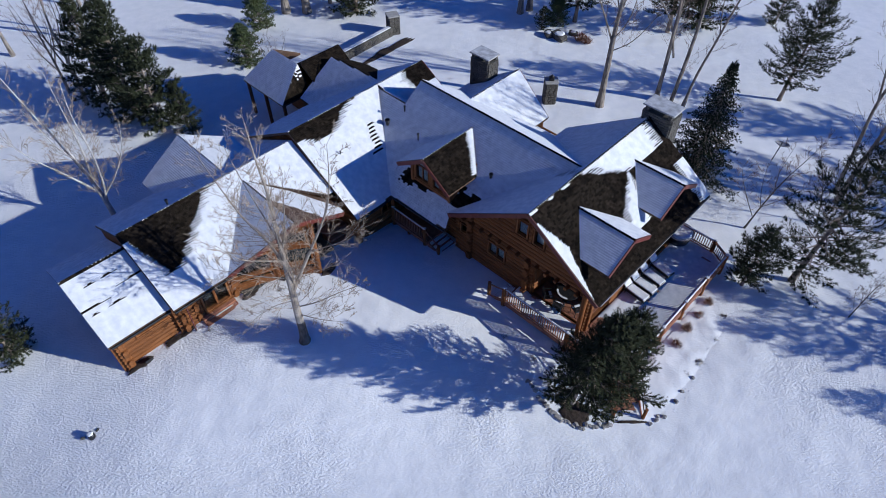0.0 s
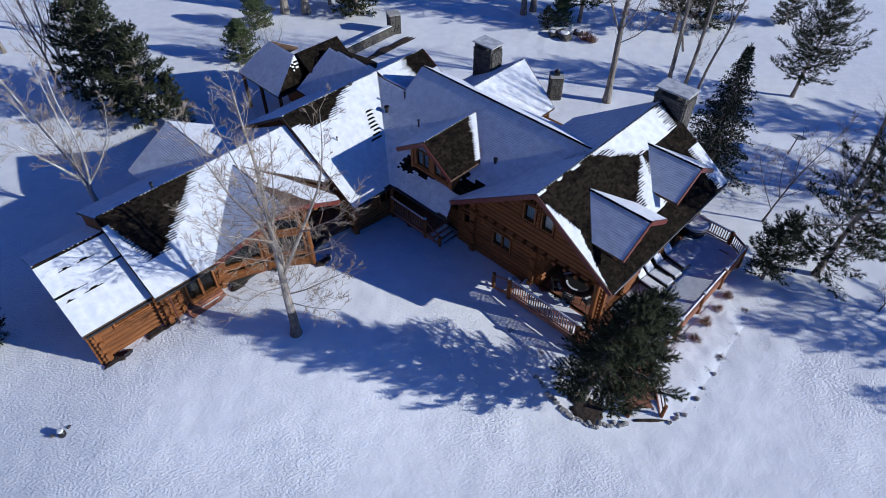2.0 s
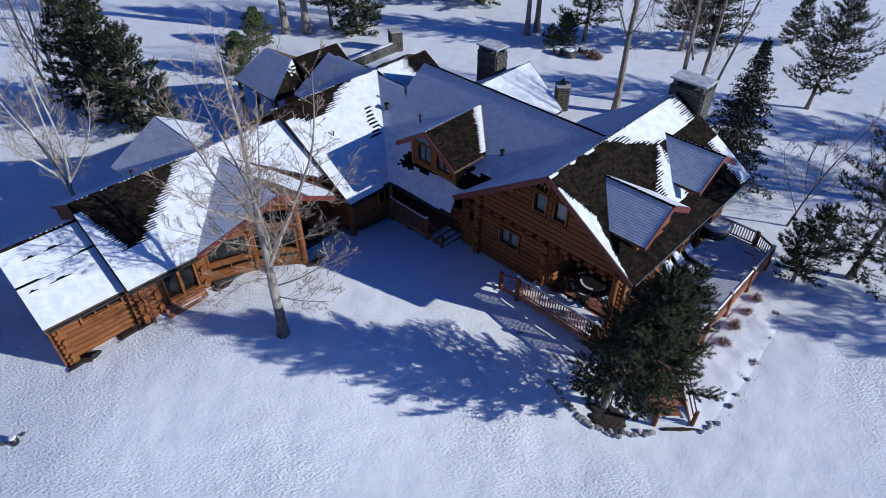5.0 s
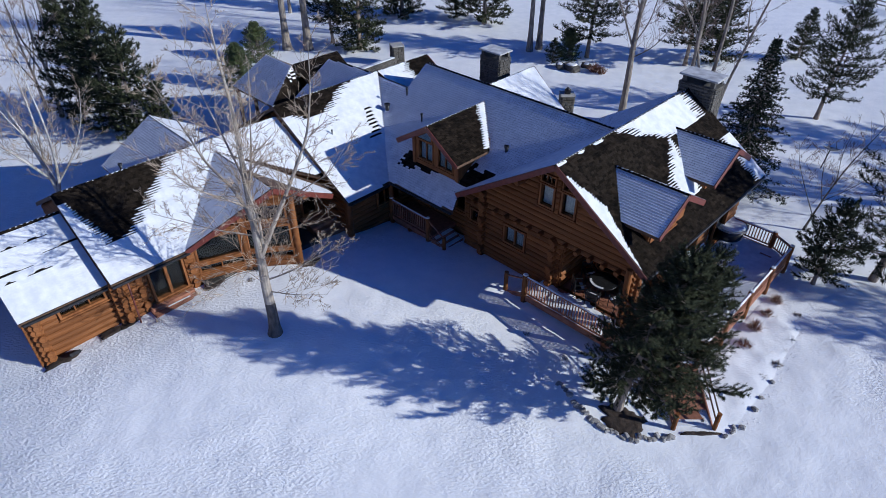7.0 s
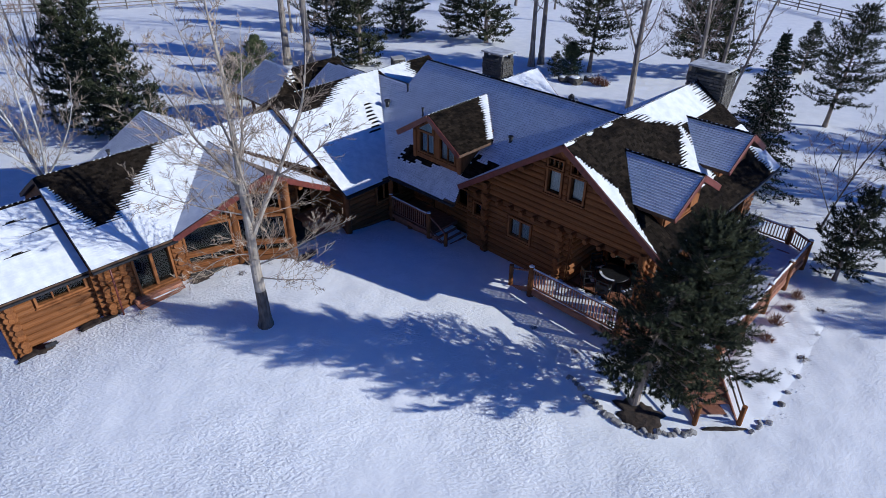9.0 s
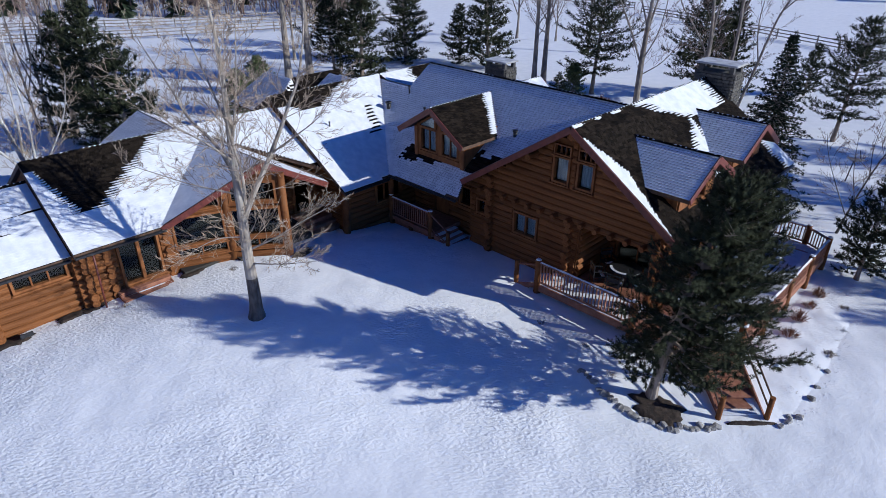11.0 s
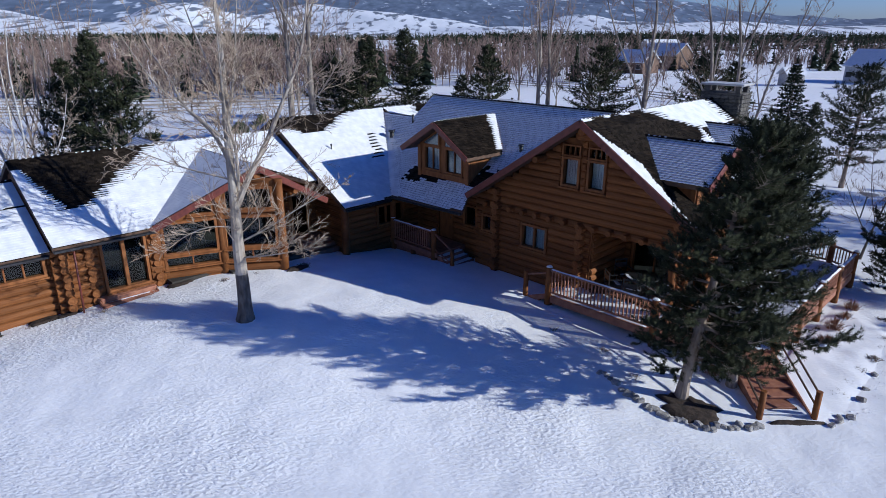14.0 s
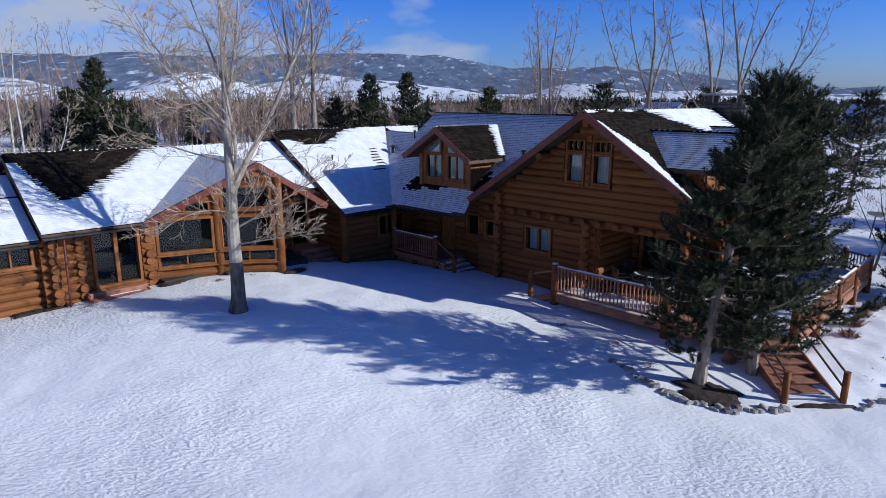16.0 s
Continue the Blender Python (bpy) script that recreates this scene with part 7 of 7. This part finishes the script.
far_house(89.0, 135.0, -58, 10, 9, 3.6, 3.0, M_PAINT, "pale two-storey house with a snowy roof", 5)
far_house(98.0, 131.0, -20, 8, 7, 3.2, 1.6, M_PAINT, "pale garage wing with a snowy roof", 2)
far_house(47.5, 168.0, -50, 8.5, 7, 3.0, 2.6, M_BROWNSIDE, "brown timber barn with a snowy roof", 3, "barn")
far_house(62.0, 190.0, -52, 12, 9, 4.0, 3.0, M_BROWNSIDE, "brown timber barn far off", 3, "barn")
far_house(-43.0, 112.0, -50, 4.6, 4.2, 2.2, 1.5, M_BROWNSIDE, "brown farmhouse among trees", 3)
far_house(-76.0, 142.0, -60, 7, 6, 2.6, 2.0, M_BROWNSIDE, "brown outbuilding with a snowy roof", 2, "barn")
far_house(-70.0, 190.0, -50, 8, 6, 3, 2, M_BROWNSIDE, "dark farmhouse far across the field", 3)
far_house(-20.0, 230.0, -10, 14, 9, 4, 3, M_PAINT, "pale farmhouse far across the field", 3)
far_house(95.0, 300.0, 10, 16, 9, 4, 3, M_PAINT, "pale farmhouse far across the field", 3)
far_house(66.5, 127.0, 4, 3.5, 3.0, 2.4, 1.0, M_CONC, "small grey garden shed", 1, "shed")
rv = thing("camper_trailer", stand(82.5, 118.0, -14, 1, 0), "long white camper trailer parked by the house", "trailer")
part("body", box(-5.0, -1.2, 0.6, 5.0, 1.2, 3.2, 0.25), M_PAINT, rv)
part("nose", box(5.0, -1.15, 1.6, 6.4, 1.15, 3.2, 0.25), M_PAINT, rv)
for x in (-3.4, -1.2, 1.6, 3.6):
    part("window", box(x - 0.5, -1.26, 1.7, x + 0.5, -1.205, 2.4, 0.02), M_METAL, rv)
for x in (-1.2, 0.2):
    part("wheel", rod((x, -1.3, 0.4), (x, -0.9, 0.4), 0.42, 0.42, 16), M_METAL, rv)
car = thing("parked_car", stand(92.0, 115.0, -14, 1, 0), "silver car parked by the trailer", "car")
part("body", box(-2.2, -0.9, 0.35, 2.2, 0.9, 0.95, 0.15), M_CONC, car)
part("cabin", box(-1.1, -0.8, 0.95, 1.2, 0.8, 1.5, 0.2), M_METAL, car)
for x in (-1.4, 1.4):
    part("wheel", rod((x, -0.95, 0.34), (x, -0.7, 0.34), 0.34, 0.34, 14), M_METAL, car)

# ---- far woods and hills ----
rnd = random.Random(77)
woods, firs = Soup(), Soup()


def far_bare(x, y, h):
    z = ground_z(x, y)
    b = Vector((x, y, z - 0.2))
    top = b + Vector((rnd.uniform(-0.6, 0.6), rnd.uniform(-0.6, 0.6), h))
    woods.tube([b, (b + top) / 2, top], [0.07, 0.05, 0.02], 3)
    for k in range(14 if y < 260 else 9):
        t = rnd.uniform(0.10, 0.95)
        p = b.lerp(top, t)
        a = rnd.uniform(0, 6.28)
        L = h * 0.34 * (1.15 - t) * rnd.uniform(0.6, 1.2)
        q = p + Vector((math.cos(a) * L * 0.6, math.sin(a) * L * 0.6, L))
        w = Vector((-math.sin(a), math.cos(a), 0)) * (0.065 + 0.0003 * y)
        woods.add([p - w, p + w, q], [(0, 1, 2)])
        for _k in range(4):
            r = p.lerp(q, rnd.uniform(0.3, 0.9))
            e = r + Vector((rnd.uniform(-1, 1), rnd.uniform(-1, 1), rnd.uniform(0.2, 1.2))) * L * 0.35
            w2 = Vector((rnd.uniform(-1, 1), rnd.uniform(-1, 1), 0)) * (0.05 + 0.0003 * y)
            woods.add([r - w2, r + w2, e], [(0, 1, 2)])


def far_fir(x, y, h):
    z = ground_z(x, y)
    n = 26 if y < 400 else 9
    for k in range(n):
        t = k / n
        a = rnd.uniform(0, 6.28)
        r = h * (0.31 if y < 400 else 0.42) * (1 - t) * rnd.uniform(0.6, 1.1) + 0.1
        p = Vector((x, y, z + h * (0.06 + 0.92 * t)))
        e = p + Vector((math.cos(a) * r, math.sin(a) * r, -0.1 * h * (1 - t)))
        s = Vector((-math.sin(a), math.cos(a), 0.15)) * r * 0.55
        firs.add([p + Vector((0, 0, 0.06 * h)), e + s, e - s], [(0, 1, 2)])
        firs.add([p + Vector((0, 0, 0.05 * h)), p - s * 1.3, e + Vector((0, 0, -0.05 * h))], [(0, 1, 2)])


for _ in range(7600):
    y = 95 + 620 * rnd.random() ** 1.5
    x = rnd.uniform(-0.80, 0.80) * y
    dens = noise.noise(Vector((x * 0.012, y * 0.022, 2.0))) + 0.58 - 0.70 * smooth(x / y, 0.10, 0.45) + 0.25 * smooth(y, 250, 500)
    if abs(x - 45) < 10 and abs(y - 160) < 15 or abs(x - 84) < 26 and abs(y - 124) < 22:
        continue
    if y < 120 and x > -14:
        continue
    if dens > 0.12:
        if rnd.random() < (0.94 if y < 300 else 0.86):
            far_bare(x, y, rnd.uniform(5, 10) if y < 180 else rnd.uniform(3, 6.5))
        else:
            far_fir(x, y, rnd.uniform(4, 9) if y < 220 else rnd.uniform(6, 11))
# hedgerows and wind-breaks across the fields
for y0, x0, x1, tilt, n in ((176, 40, 150, 0.10, 70), (225, 30, 190, -0.06, 110), (290, -40, 240, 0.05, 190), (390, 40, 330, -0.04, 190), (480, -100, 420, 0.03, 260)):
    for _ in range(n):
        x = rnd.uniform(x0, x1)
        y = y0 + tilt * (x - x0) + rnd.uniform(-3, 3)
        if noise.noise(Vector((x * 0.03, y0, 5.0))) > -0.12:
            if rnd.random() < 0.8:
                far_bare(x, y, rnd.uniform(4, 9))
            else:
                far_fir(x, y, rnd.uniform(3, 9))
for _ in range(19000):
    y = rnd.uniform(430, 1330)
    x = rnd.uniform(-0.85, 0.85) * y
    side = 0.7 + 0.3 * smooth(x / y, -0.05, 0.15)
    belt = side * math.exp(-((y - 780) / 110) ** 2) + 0.8 * math.exp(-((y - 1180) / 90) ** 2)
    if noise.noise(Vector((x * 0.004, y * 0.011, 9.0))) + 0.42 * belt * (1 - 0.4 * smooth(x / y, 0.2, 0.5)) > 0.24 + 0.05 * smooth(x / y, 0.2, 0.6):
        far_fir(x, y, rnd.uniform(8, 16) * side)
tagged(part("far_bare_woods", woods.out(), M_FARTREE), "grey-brown leafless woods across the valley", "woods", kind="stuff")
tagged(part("far_fir_woods", firs.out(), M_SPRUCE), "dark fir stands across the valley", "woods", kind="stuff")


def hill_sheet(d_near, d_far, rows, height):
    hv, hf, cols = [], [], 220
    for j in range(rows):
        d = d_near + (d_far - d_near) * (j / (rows - 1)) ** 1.2
        for i in range(cols):
            az = radians(-52 + 104 * i / (cols - 1))
            x, y = d * math.sin(az), d * math.cos(az)
            hv.append((x, y, -2.0 if j == 0 else height(x, y, d, math.degrees(az))))
    for j in range(rows - 1):
        for i in range(cols - 1):
            hf.append((j * cols + i, j * cols + i + 1, (j + 1) * cols + i + 1, (j + 1) * cols + i))
    return hv, hf


def foothill(x, y, d, az):
    west = 1.0 - 0.55 * smooth(az, 4, 30)
    return max(-2.0, 95 * smooth(d, 1350, 2300) * west * (0.55 + 0.8 * noise.noise(Vector((x * 0.003, y * 0.003, 4)))))


def far_hill(x, y, d, az):
    west = 1.0 - 0.72 * smooth(az, 4, 30)
    k = smooth(d, 2000, 3900)
    return 330 * k * west * (0.74 + 0.34 * noise.noise(Vector((x * 0.0011, y * 0.0011, 1)))) + 30 * k * noise.noise(Vector((x * 0.005, y * 0.005, 7))) + 9 * k * noise.noise(Vector((x * 0.02, y * 0.02, 9)))


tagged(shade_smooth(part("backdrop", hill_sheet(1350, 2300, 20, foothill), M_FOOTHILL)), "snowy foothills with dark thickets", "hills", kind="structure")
tagged(shade_smooth(part("backdrop", hill_sheet(1950, 4400, 40, far_hill), M_HILL)), "far forested hills, painted blue-grey for distance haze", "hills", kind="structure")
